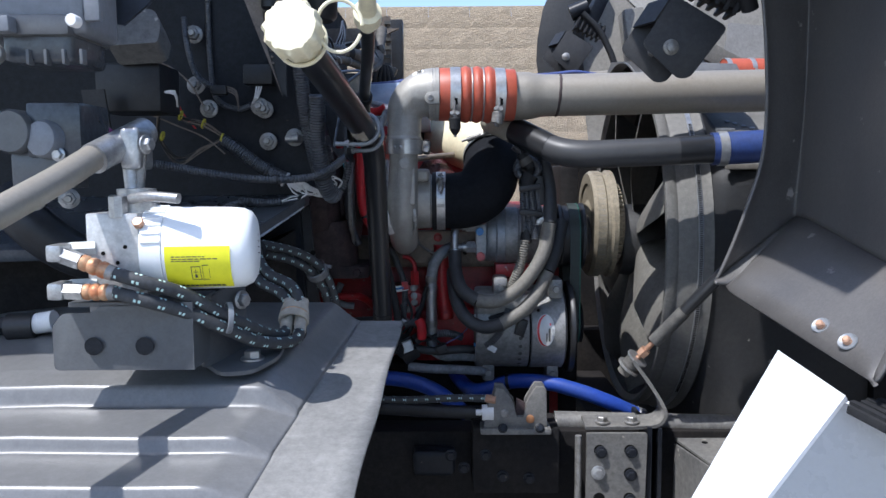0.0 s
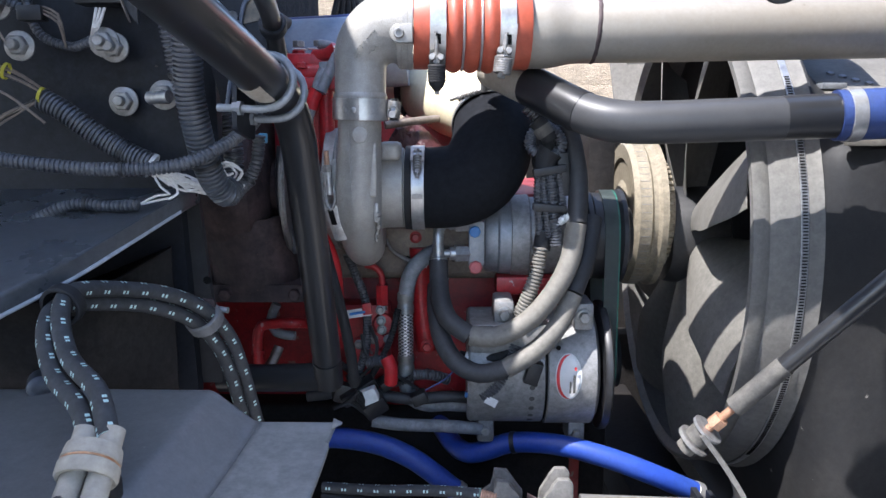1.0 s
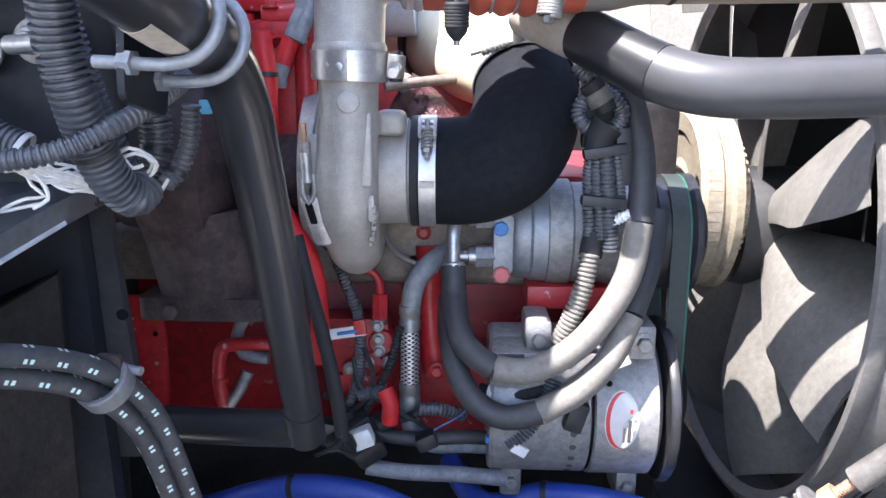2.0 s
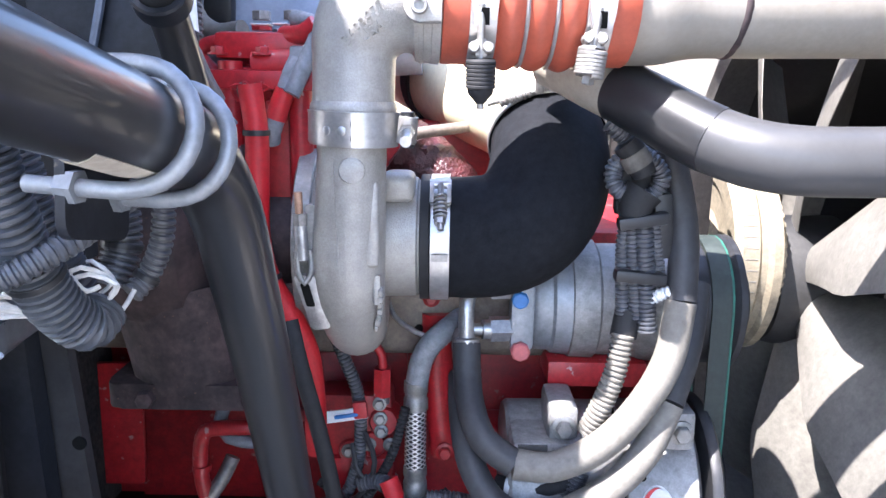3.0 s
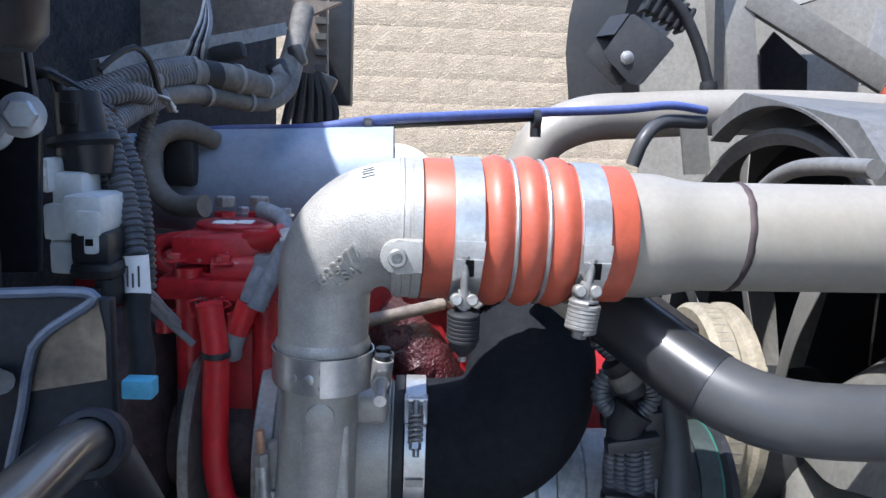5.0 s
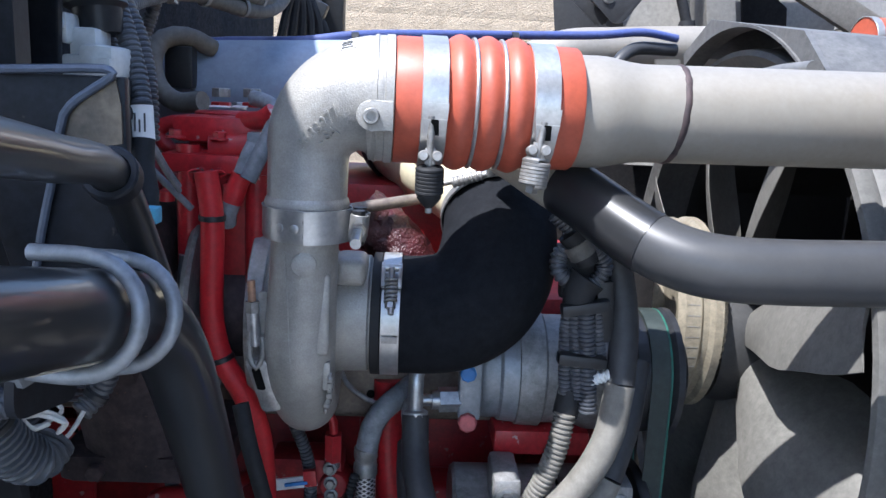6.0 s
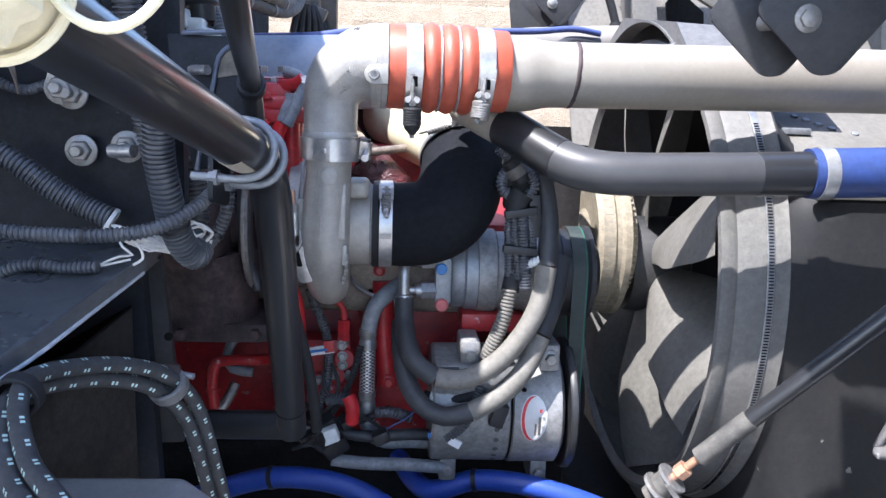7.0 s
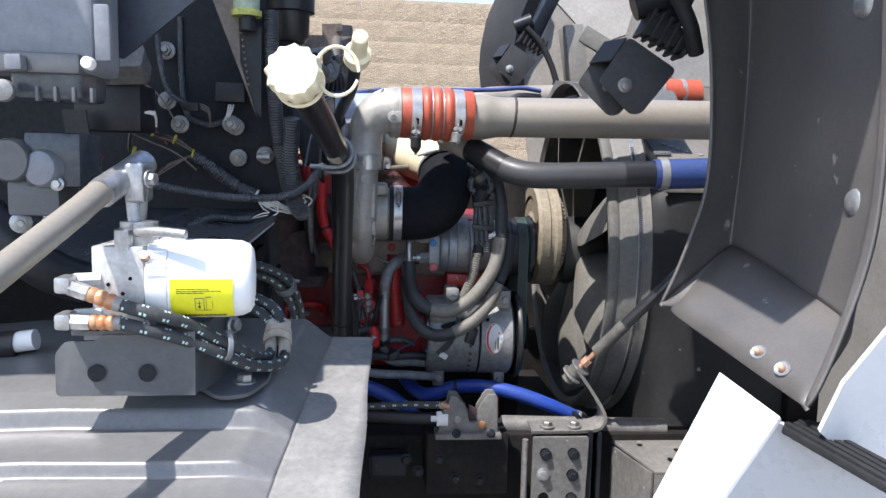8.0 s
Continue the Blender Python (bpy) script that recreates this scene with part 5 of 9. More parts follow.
ah = thing("air_compressor_head", (-0.19, 2.0, 1.5), "glossy red air compressor head with bolts and lines", "compressor")
part("head_body", box((-0.195, 2.05, 1.625), (0.105, 0.17, 0.15), bevel=0.006), RED, ah)
part("top_plate", box((-0.198, 2.045, 1.685), (0.135, 0.2, 0.022), bevel=0.006), RED, ah)
part("cover", lathe((-0.2125, 2.06, 1.7), (0, 0, 1), [(0, 0.05), (0.03, 0.048), (0.034, 0.043), (0.038, 0.043), (0.04, 0.04)], 36), RED, ah)
part("cover", box((-0.205, 1.985, 1.722), (0.1, 0.05, 0.03), bevel=0.008), RED, ah)
for x in (-0.237, -0.16):
    part("column", tube([(x, 1.962, 1.53), (x, 1.962, 1.705)], 0.0135, 14), RED, ah)
for x, y in ((-0.215, 2.11), (-0.165, 2.11), (-0.25, 1.96), (-0.145, 1.965), (-0.25, 2.05), (-0.2, 1.955)):
    bolt(ah, (x, y, 1.712 if y < 2.1 else 1.742), (0, 0, 1), 0.0075, ZINC if y > 2.1 else RED)
part("line", tube([(-0.259, 2.000, 1.687), (-0.276, 2.000, 1.702), (-0.282, 2.000, 1.714), (-0.273, 2.000, 1.724), (-0.255, 2.000, 1.727), (-0.206, 2.000, 1.729), (-0.158, 2.000, 1.734)], 0.0088, 14), RED, ah)
part("raised_mark", box((-0.210, 2.000, 1.747), (0.022, 0.02, 0.0015), bevel=0.0004), INK_WHITE, ah, "worn pale raised mark")
part("raised_mark", box((-0.188, 2.000, 1.748), (0.016, 0.02, 0.0015), bevel=0.0004), INK_WHITE, ah)
part("pipe_stub", tube([(-0.179, 2.030, 1.758), (-0.159, 2.020, 1.753), (-0.148, 2.010, 1.742), (-0.155, 2.000, 1.730)], 0.0095, 14), BARE_HOSE, ah, "grey painted hose elbow")
for q in ((-0.224, 2.060, 1.757), (-0.186, 2.060, 1.758)):
    part("bolt", hexhead(Vector(q) - Vector((0, 0, 0.012)), (0, 0, 1), 0.0125, 0.006, washer=False), RED, ah)
    part("bolt", hexhead(q, (0, 0, 1), 0.0115, 0.011, washer=False), DULL_STEEL, ah, "grey hex bolt")
part("boss", tube([(-0.212, 1.965, 1.701), (-0.167, 1.965, 1.705)], 0.0155, 18), RED, ah)
part("elbow_fitting", box((-0.160, 1.960, 1.711), (0.02, 0.02, 0.022), bevel=0.004), BARE_HOSE, ah, "grey elbow fitting")
part("elbow_fitting", tube([(-0.155, 1.955, 1.712), (-0.146, 1.955, 1.711)], 0.0125, 6), ZINC, ah)
part("hose", tube([(-0.161, 1.955, 1.707), (-0.167, 1.950, 1.693), (-0.173, 1.945, 1.674)], 0.0105, 14), BARE_HOSE, ah)
part("hose", tube([(-0.173, 1.945, 1.675), (-0.180, 1.945, 1.658), (-0.185, 1.945, 1.643)], 0.0115, 14), RED_RUBBER, ah)
part("hose", tube([(-0.185, 1.945, 1.644), (-0.190, 1.945, 1.630), (-0.192, 1.950, 1.618)], 0.0108, 14), BARE_HOSE, ah)
part("bolt_boss", lathe((-0.233, 1.985, 1.695), (0, 0, 1), [(-0.01, 0.014), (0.004, 0.014), (0.008, 0.01)], 18), RED, ah)
for q in ((-0.259, 1.950, 1.647), (-0.260, 1.970, 1.651), (-0.187, 1.950, 1.657), (-0.189, 1.970, 1.661)):
    part("bolt", lathe(q, (0, 0, 1), [(-0.006, 0.009), (0.005, 0.009), (0.007, 0.005)], 14), RED, ah)
for k in range(7):
    part("wire", tube([Vector((-0.222, 1.930, 1.662)) + Vector((0.003 * (k % 3), 0, 0)), Vector((-0.228, 1.925, 1.677)) + Vector((0.007 * k, 0.004 * (k % 2), 0.003 * (k % 3))), Vector((-0.216, 1.930, 1.680)) + Vector((0.003 * k, 0, 0)), Vector((-0.207, 1.930, 1.664))], 0.0011, 6), (RED_RUBBER, RUBBER_DUSTY, RED)[k % 3], ah)
part("braided_wire", tube([(-0.259, 1.900, 1.683), (-0.242, 1.910, 1.662), (-0.222, 1.920, 1.638)], 0.0038, 10), BARE_HOSE, ah, "twisted grey braided wire")
part("fitting", tube([(-0.18, 1.975, 1.733), (-0.155, 1.96, 1.735), (-0.14, 1.955, 1.745)], 0.011, 12), RED, ah)
part("fitting", tube([(-0.142, 1.955, 1.738), (-0.125, 1.955, 1.742)], 0.012, 6), ZINC, ah)
part("hose", tube([(-0.138, 1.953, 1.735), (-0.15, 1.945, 1.705), (-0.165, 1.935, 1.67)], 0.0095, 12), BARE_HOSE, ah)

rs = thing("red_sleeved_hose", (-0.17, 1.85, 1.2), "red heat sleeved hose running down the engine", "hose")
RS = [(-0.205, 1.915, 1.68), (-0.199, 1.915, 1.63), (-0.2, 1.915, 1.565), (-0.2, 1.915, 1.515), (-0.19, 1.915, 1.47), (-0.17, 1.915, 1.435), (-0.15, 1.92, 1.385), (-0.145, 1.93, 1.324), (-0.147, 1.95, 1.25)]
part("hose_body", tube(RS, 0.0128, 18), RED_RUBBER, rs)
part("tie", band(RS[1], (0, 0, 1), 0.0131, 0.006, 0.0015, 20), PLASTIC, rs)
part("tie", band(RS[4], Vector(RS[5]) - Vector(RS[3]), 0.0131, 0.006, 0.0015, 20), PLASTIC, rs)

can = thing("valve_cover", (-0.1, 2.4, 1.66), "pale blue-grey painted cover across the engine top", "engine cover")
part("cover_body", tube([(-0.324, 2.300, 1.761), (-0.040, 2.300, 1.775)], 0.075, 40), CAN_BLUE, can)
part("end_cap", lathe((-0.324, 2.300, 1.761), (-1, 0, 0), [(0, 0.07), (0.03, 0.068), (0.09, 0.066), (0.095, 0.05)], 40), CAN_BLUE, can)
part("bracket", box((-0.320, 2.220, 1.793), (0.04, 0.03, 0.06), bevel=0.006), PLASTIC, can)
part("hose", tube([(-0.283, 2.250, 1.822), (-0.310, 2.220, 1.836), (-0.338, 2.200, 1.830), (-0.347, 2.180, 1.800), (-0.333, 2.160, 1.765), (-0.302, 2.140, 1.746), (-0.263, 2.120, 1.749)], 0.0135, 16), HOSE_PALE, can, "dusty grey breather hose")

# ---- steel braided line and other small lines ----
br = thing("braided_line", (-0.03, 1.97, 1.0), "grey rubber coolant line with a steel braided middle", "hose")
part("hose_top", tube([(0.03, 2.1, 1.376), (0.008, 2.06, 1.37), (-0.012, 2.05, 1.354), (-0.025, 2.05, 1.33), (-0.032, 2.05, 1.29)], 0.0152, 24), BARE_HOSE, br)
part("ferrule", lathe((-0.032, 2.05, 1.303), (0, 0, -1), [(0, 0.013), (0.002, 0.0158), (0.016, 0.0162), (0.018, 0.0148), (0.024, 0.0148), (0.026, 0.0162), (0.04, 0.0164), (0.042, 0.014)], 20), DULL_STEEL, br)
part("braid", tube([(-0.032, 2.05, 1.262), (-0.032, 2.05, 1.18)], 0.0145, 28, step=0.004), BRAID, br)
part("ferrule", lathe((-0.032, 2.05, 1.182), (0, 0, -1), [(0, 0.013), (0.002, 0.0158), (0.014, 0.0162), (0.016, 0.0148), (0.022, 0.0148), (0.024, 0.0162), (0.04, 0.0164), (0.042, 0.014)], 20), DULL_STEEL, br)
part("hose_low", tube([(-0.032, 2.05, 1.146), (-0.031, 2.05, 1.115), (-0.02, 2.048, 1.093), (0.005, 2.045, 1.083), (0.045, 2.045, 1.084), (0.09, 2.05, 1.08)], 0.0148, 24), BARE_HOSE, br)

bcl = thing("tagged_loom", (-0.05, 2.0, 1.1), "thin black conduit with a white and red tag", "conduit")
part("conduit", loom([(-0.138, 2.020, 1.382), (-0.123, 2.020, 1.344), (-0.106, 2.020, 1.296), (-0.102, 2.020, 1.240), (-0.110, 2.020, 1.182), (-0.132, 2.020, 1.131)], 0.0085), CONDUIT, bcl)
part("tag", bar((-0.148, 2.000, 1.269), (-0.091, 2.000, 1.278), 0.004, 0.016), INK_WHITE, bcl, "white and blue wire tag")
part("tag_stripe", bar((-0.132, 1.993, 1.273), (-0.102, 1.993, 1.278), 0.004, 0.005), BLUE_CAP, bcl, "blue stripe")
part("tag_band", bar((-0.108, 1.996, 1.282), (-0.091, 1.996, 1.284), 0.008, 0.022), RED, bcl)

# ---- post, filler neck and dipstick tube ----
fn = thing("oil_filler", (-0.12, 1.75, 1.15), "black steel oil filler tube with a cream screw cap and tether", "filler tube")
FN = [(-0.137, 1.50, 1.647), (-0.141, 1.45, 1.659), (-0.150, 1.35, 1.683), (-0.159, 1.25, 1.706), (-0.168, 1.15, 1.729), (-0.176, 1.06, 1.749)]
part("neck", tube(FN, 0.0235, 30), GLOSS_BLACK, fn)
part("upright", tube([(-0.138, 1.49, 1.65), (-0.134, 1.525, 1.634), (-0.132, 1.56, 1.602), (-0.1335, 1.60, 1.55), (-0.137, 1.67, 1.45), (-0.14, 1.74, 1.34), (-0.141, 1.795, 1.245)], 0.0224, 28), GLOSS_BLACK, fn)
part("foot", tube([(-0.141, 1.79, 1.25), (-0.142, 1.814, 1.204)], 0.0229, 28), GLOSS_BLACK, fn)
part("arm", tube([(-0.14, 1.812, 1.214), (-0.22, 1.83, 1.206), (-0.33, 1.86, 1.195)], 0.0228, 24), GLOSS_BLACK, fn)
part("scuff", clamp_plate(Vector((-0.1432, 1.428, 1.6642)), (0.09, 0.96, -0.24), 0.0236, 0.026, 0.012, -8, 62, 0.0006), HOSE_END, fn, "peeled pale patch")
CAPD = Vector((-0.09, -0.96, 0.22)).normalized()
CAPO = Vector((-0.179, 1.035, 1.756))
part("cap_skirt", lathe(CAPO, CAPD, [(-0.028, 0.0225), (-0.028, 0.029), (-0.006, 0.03), (0, 0.033)], 36), CREAM, fn)
capb = lathe(CAPO, CAPD, [(0, 0.032), (0.003, 0.037), (0.03, 0.0375), (0.036, 0.034), (0.038, 0.02)], 64)
for v in capb.verts:
    rel = v.co - CAPO
    along_ = rel.dot(CAPD)
    radial = rel - CAPD * along_
    if 0.002 < along_ < 0.036 and radial.length > 0.03:
        _, uu, vv = frame_of(CAPD)
        ang = math.atan2(radial.dot(vv), radial.dot(uu))
        v.co += radial.normalized() * 0.0022 * math.cos(ang * 12)
cap_ = part("cap", capb, CREAM, fn, "cream lobed screw cap")
_, uu, vv = frame_of(CAPD)
RC = CAPO + Vector((0.056, 0.0, 0.012))
part("tether", tube([RC + Vector((0.03 * math.cos(a), 0.004 * math.sin(a * 2), 0.034 * math.sin(a))) for a in [math.radians(20 * k) for k in range(18)]], 0.0026, 8), CREAM, cap_, "cream plastic tether ring")
part("tether", tube([CAPO - CAPD * 0.02 + (uu * math.cos(a) + vv * math.sin(a)) * 0.034 for a in [math.radians(20 * k) for k in range(19)]], 0.0028, 8), CREAM, cap_)
ub = thing("u_bolt", (-0.14, 1.47, 1.62), "galvanised U-bolt clamping the filler tube", "u-bolt")
UA = Vector((0.09, 0.96, -0.24)).normalized()
_, UU, UV = frame_of(UA)
for k in (0, 1):
    o = Vector((-0.141, 1.452, 1.6585)) + UA * (0.042 * k)
    side = Vector((-0.96, 0.12, 0.0)).normalized()
    upw = side.cross(UA).normalized()
    if upw.z < 0:
        upw = -upw
    pts = [o + side * (0.052 - 0.012 * k) - upw * 0.028, o + side * 0.03 - upw * 0.029, o - upw * 0.0295]
    for j in range(1, 7):
        a = math.radians(-90 + 30 * j)
        pts.append(o - side * 0.0295 * math.cos(a) + upw * 0.0295 * math.sin(a))
    pts.append(o + side * 0.03 + upw * 0.0295)
    part("rod", tube(pts, 0.0043, 14, step=0.006), GALV, ub)
    part("nut", tube([o + side * 0.034 - upw * 0.0285, o + side * 0.025 - upw * 0.029], 0.0085, 6), GALV, ub)
SO = Vector((-0.172, 1.47, 1.625))
part("saddle", slab(rounded([SO + Vector((-0.004, -0.03, -0.018)), SO + Vector((0.0, 0.03, -0.03)), SO + Vector((0.0, 0.04, 0.03)), SO + Vector((-0.004, -0.02, 0.055))], 0.01), 0.005), STEEL_BLACK, ub)
dt = thing("dipstick_tube", (-0.12, 1.3, 1.7), "thin black dipstick tube with a cream cap", "pipe")
DT = [(-0.153, 1.76, 1.43), (-0.151, 1.64, 1.575), (-0.148, 1.56, 1.67), (-0.143, 1.50, 1.722), (-0.13, 1.40, 1.741), (-0.11, 1.26, 1.765), (-0.1, 1.17, 1.80)]
part("tube_body", tube(DT, 0.0105, 16), GLOSS_BLACK, dt)
part("clip", band(DT[3], Vector(DT[4]) - Vector(DT[2]), 0.0112, 0.014, 0.004, 20), STEEL_BLACK, dt)
part("cap", lathe(DT[6], Vector(DT[6]) - Vector(DT[5]), [(-0.012, 0.013), (0.0, 0.014), (0.006, 0.021), (0.026, 0.021), (0.03, 0.014), (0.075, 0.012), (0.078, 0.008)], 24), CREAM, dt, "cream plastic dipstick cap")

# ---- left hand panels ----
fw = tagged(thing("side_panel", (-0.7, 1.6, 0.9), "black painted steel frame panel with bolts", "panel"), kind="")
part("panel_plate", slab([(-1.5, 1.64, 0.8), (-0.285, 1.64, 0.8), (-0.285, 1.64, 1.2), (-0.30, 1.64, 1.53), (-0.24, 1.62, 1.56), (-0.24, 1.62, 2.2), (-1.5, 1.62, 2.2)], 0.02), PANEL_BLACK, fw)
part("panel_foot", box((-0.9, 1.735, 0.9), (0.2, 0.2, 0.06), bevel=0.004), PANEL_BLACK, fw)
strip_ = part("edge_strip", slab(rounded([(-0.309, 1.655, 1.525), (-0.284, 1.655, 1.525), (-0.27, 1.655, 1.365), (-0.26, 1.655, 1.262), (-0.291, 1.655, 1.261), (-0.298, 1.655, 1.38)], 0.004), -0.012), HINGE_STEEL, fw, "black angle strip with a slot")
part("slot", lathe((-0.276, 1.643, 1.406), (0, -1, 0), [(0, 0.0055), (0.0015, 0.0055)], 14), DEEP, strip_)
for q in ((-0.360, 1.590, 1.708), (-0.356, 1.600, 1.643), (-0.497, 1.580, 1.858), (-0.471, 1.580, 1.709), (-0.367, 1.580, 1.713), (-0.496, 1.580, 1.757), (-0.297, 1.580, 1.650)):
    part("bolt", hexhead(q, (0.08, -1, 0), 0.0125, stud=0.012), DULL_STEEL, fw)
part("stud", tube([(-0.309, 1.560, 1.646), (-0.281, 1.550, 1.647)], 0.0075, 12), ZINC, fw)
part("bracket_top", slab([(-0.215, 1.55, 1.63), (-0.15, 1.55, 1.63), (-0.15, 1.55, 1.774), (-0.24, 1.55, 1.774), (-0.232, 1.55, 1.70)], 0.008, bevel=0.002), PANEL_BLACK, fw, "black bracket with peeling paint")

part("stud", tube([(-0.215, 1.545, 1.737), (-0.194, 1.530, 1.737)], 0.0055, 10), ZINC, fw)
# mottled tan patch laid on the bracket's black plate
part("bracket_cheek", slab([(-0.155, 1.540, 1.774), (-0.152, 1.540, 1.758), (-0.152, 1.540, 1.736), (-0.189, 1.540, 1.729), (-0.184, 1.540, 1.751), (-0.174, 1.540, 1.761)], 0.0015), PATCH_TAN, fw, "tan inner face of the bracket")
# thin blue-grey tube follows the plate's bevelled edge
part("plate_edge", tube([(-0.221, 1.538, 1.775), (-0.186, 1.538, 1.777), (-0.160, 1.538, 1.778), (-0.155, 1.538, 1.776), (-0.160, 1.538, 1.771), (-0.175, 1.538, 1.761), (-0.184, 1.538, 1.751), (-0.190, 1.538, 1.723), (-0.200, 1.538, 1.682), (-0.210, 1.538, 1.629)], 0.0026, 8), GLOSS_EDGE, fw, "blue-grey plate edge")

bx = thing("tray_box", (-0.6, 1.45, 1.2), "dark sloping steel tray beside the fender", "panel")
part("tray_top", slab([(-1.1, 1.63, 1.512), (-0.275, 1.63, 1.512), (-0.275, 1.56, 1.508), (-0.335, 1.40, 1.455), (-0.375, 1.33, 1.43), (-1.1, 1.28, 1.42)], -0.022, bevel=0.004), DUSTY_BLACK, bx)
# bright tube paints the sunlit line along the tray's worn edge
part("worn_edge", tube([(-0.277, 1.556, 1.5085), (-0.306, 1.478, 1.482), (-0.336, 1.398, 1.4555), (-0.376, 1.328, 1.431)], 0.0024, 8), BOLT_BRIGHT, bx, "worn tray edge, its sunlit line put in as bright metal")
part("cap_bolt", lathe((-0.372, 1.385, 1.343), (0.5, -1, 0.1), [(-0.03, 0.0135), (0.0, 0.0135), (0.005, 0.0125), (0.008, 0.008)], 20), NAVY, bx, "blue-grey round cap")
# slab coloured near-black to stand for the dark gap below the tray
part("tray_front", slab([(-1.1, 1.36, 1.42), (-0.37, 1.40, 1.43), (-0.32, 1.46, 1.44), (-0.3, 1.58, 1.46), (-0.3, 1.58, 1.2), (-0.34, 1.46, 1.2), (-1.1, 1.38, 1.2)], 0.01), DARK_VOID, bx)

# ---- ground, wall and cab ----
g = bmesh.new()
vs = [g.verts.new(p) for p in ((-400, -400, 0), (400, -400, 0), (400, 400, 0), (-400, 400, 0))]
g.faces.new(vs)
tagged(part("ground", g, GROUND_PALE), "unseen pale grey ground under the truck", "ground", kind="structure")
WALL_Y = 7.5
wl = tagged(part("wall_back", box((2, WALL_Y + 0.22, 1.55), (26, 0.3, 3.1)), MORTAR), "buff split-face block wall", "wall", kind="structure")
rng = random.Random(4)
shapes = []
for s in range(10):
    bm = bmesh.new()
    bmesh.ops.create_grid(bm, x_segments=9, y_segments=5, size=0.5)
    for v in bm.verts:
        e = min(0.5 - abs(v.co.x), 0.5 - abs(v.co.y))
        hgt = 0.012 + (0.003 * noise.noise(Vector((v.co.x * 4 + s * 7, v.co.y * 3, 1.7))) + 0.003 * noise.noise(Vector((v.co.x * 11, v.co.y * 9 + s * 5, 0))) + 0.003) * (0.45 + 0.55 * min(1, e * 9))
        v.co = Vector((v.co.x * 0.3985, -max(0.0, hgt) if e > 0.001 else -0.0105, v.co.y * 0.1985))
    me = bpy.data.meshes.new("block")
    bm.to_mesh(me)
    bm.free()
    me.materials.append(STONE)
    shapes.append(me)
for row in range(16):
    for col in range(18):
        o = bpy.data.objects.new("block", shapes[rng.randrange(10)])
        scene.collection.objects.link(o)
        o.parent = wl
        o.matrix_basis = Matrix.Translation((-2.6 + col * 0.4 + (0.2 if row % 2 else 0), WALL_Y + 0.08 - 0.003 * rng.random(), 0.1 + row * 0.2))
cabm = thing("truck_cab", (-1.2, 2.6, 1.2), "white truck cab and dark firewall behind the engine", "truck cab")
part("firewall", box((-0.95, 2.95, 1.6), (0.9, 2.0, 1.5), bevel=0.03), FIREWALL_BLACK, cabm)
# two slabs added out of view; their edges cast the fender's shade
part("fender_shade_slab", box((-0.96, 1.03, 2.475), (0.98, 0.43, 0.05), bevel=0.012), HOOD_WHITE, cabm, "unseen white slab added to shade the fender and side panel")
part("fender_shade_slab", box((-1.095, 0.752, 2.475), (0.71, 0.142, 0.05), bevel=0.012), HOOD_WHITE, cabm)
# cowl and cab side lie out of view, sized to cast the bay's shade
part("cowl", box((-0.9, 2.6, 2.5), (0.9, 2.7, 0.1), bevel=0.02), HOOD_WHITE, cabm, "white painted cowl, out of view, sized to shade the bay")
part("cowl_underside", slab([(-1.2, 2.62, 2.06), (-0.15, 2.62, 2.06), (-0.246, 2.62, 2.015), (-0.448, 2.62, 1.979), (-0.599, 2.62, 1.946), (-1.2, 2.62, 1.93)], -0.02), TAN_METAL, cabm, "grimy tan cowl flange")
part("cab_side", box((-1.58, 2.34, 2.48), (1.6, 3.04, 0.86), bevel=0.08), HOOD_WHITE, cabm)

# ---- fender and hydraulic pump ----
def prof(y, table):
    for (y0, z0), (y1, z1) in zip(table, table[1:]):
        if y1 <= y <= y0:
            f = (y0 - y) / (y0 - y1)
            if z0 - z1 > 0.015 and y0 - y1 < 0.05:
                f = f * f * (3 - 2 * f)
            return z0 + (z1 - z0) * f
    return table[-1][1] if y < table[-1][0] else table[0][1]


SHIFT = Matrix.Translation((0.008, -0.009, 0.005))
DECK = [(1.42, 1.336), (1.2, 1.315), (1.05, 1.299), (1.002, 1.289), (0.988, 1.262), (0.889, 1.258), (0.877, 1.239), (0.799, 1.235), (0.787, 1.215), (0.71, 1.21), (0.698, 1.19), (0.6, 1.18), (0.55, 1.1)]
FLANGE = [(1.42, 1.302), (1.352, 1.292), (1.1, 1.262), (0.9, 1.235), (0.81, 1.22), (0.775, 1.2), (0.72, 1.1), (0.55, 0.9)]
ys = [1.40 - 0.0025 * i for i in range(341)]
far_x = [-1.5, -1.3, -1.1, -0.95, -0.8, -0.7, -0.6, -0.5, -0.42, -0.36, -0.31]
near_u = [-0.05, -0.03, -0.018, -0.01, -0.004, 0.0, 0.004, 0.009, 0.016, 0.024, 0.032, 0.038, 0.043, 0.048, 0.053, 0.06, 0.075, 0.1, 0.13]
RIM_K = len(far_x) + near_u.index(0.048)


def crest_x(y):
    return -0.23 + 0.085 * (y - 1.06)


def soft_step(v, w):
    """Zero below 0, one above 1, with corners rounded over w."""
    if v < w:
        return 0.0 if v <= -w else (v + w) ** 2 / (4 * w)
    if v > 1 - w:
        return 1.0 if v >= 1 + w else 1 - (1 + w - v) ** 2 / (4 * w)
    return v


rows = []
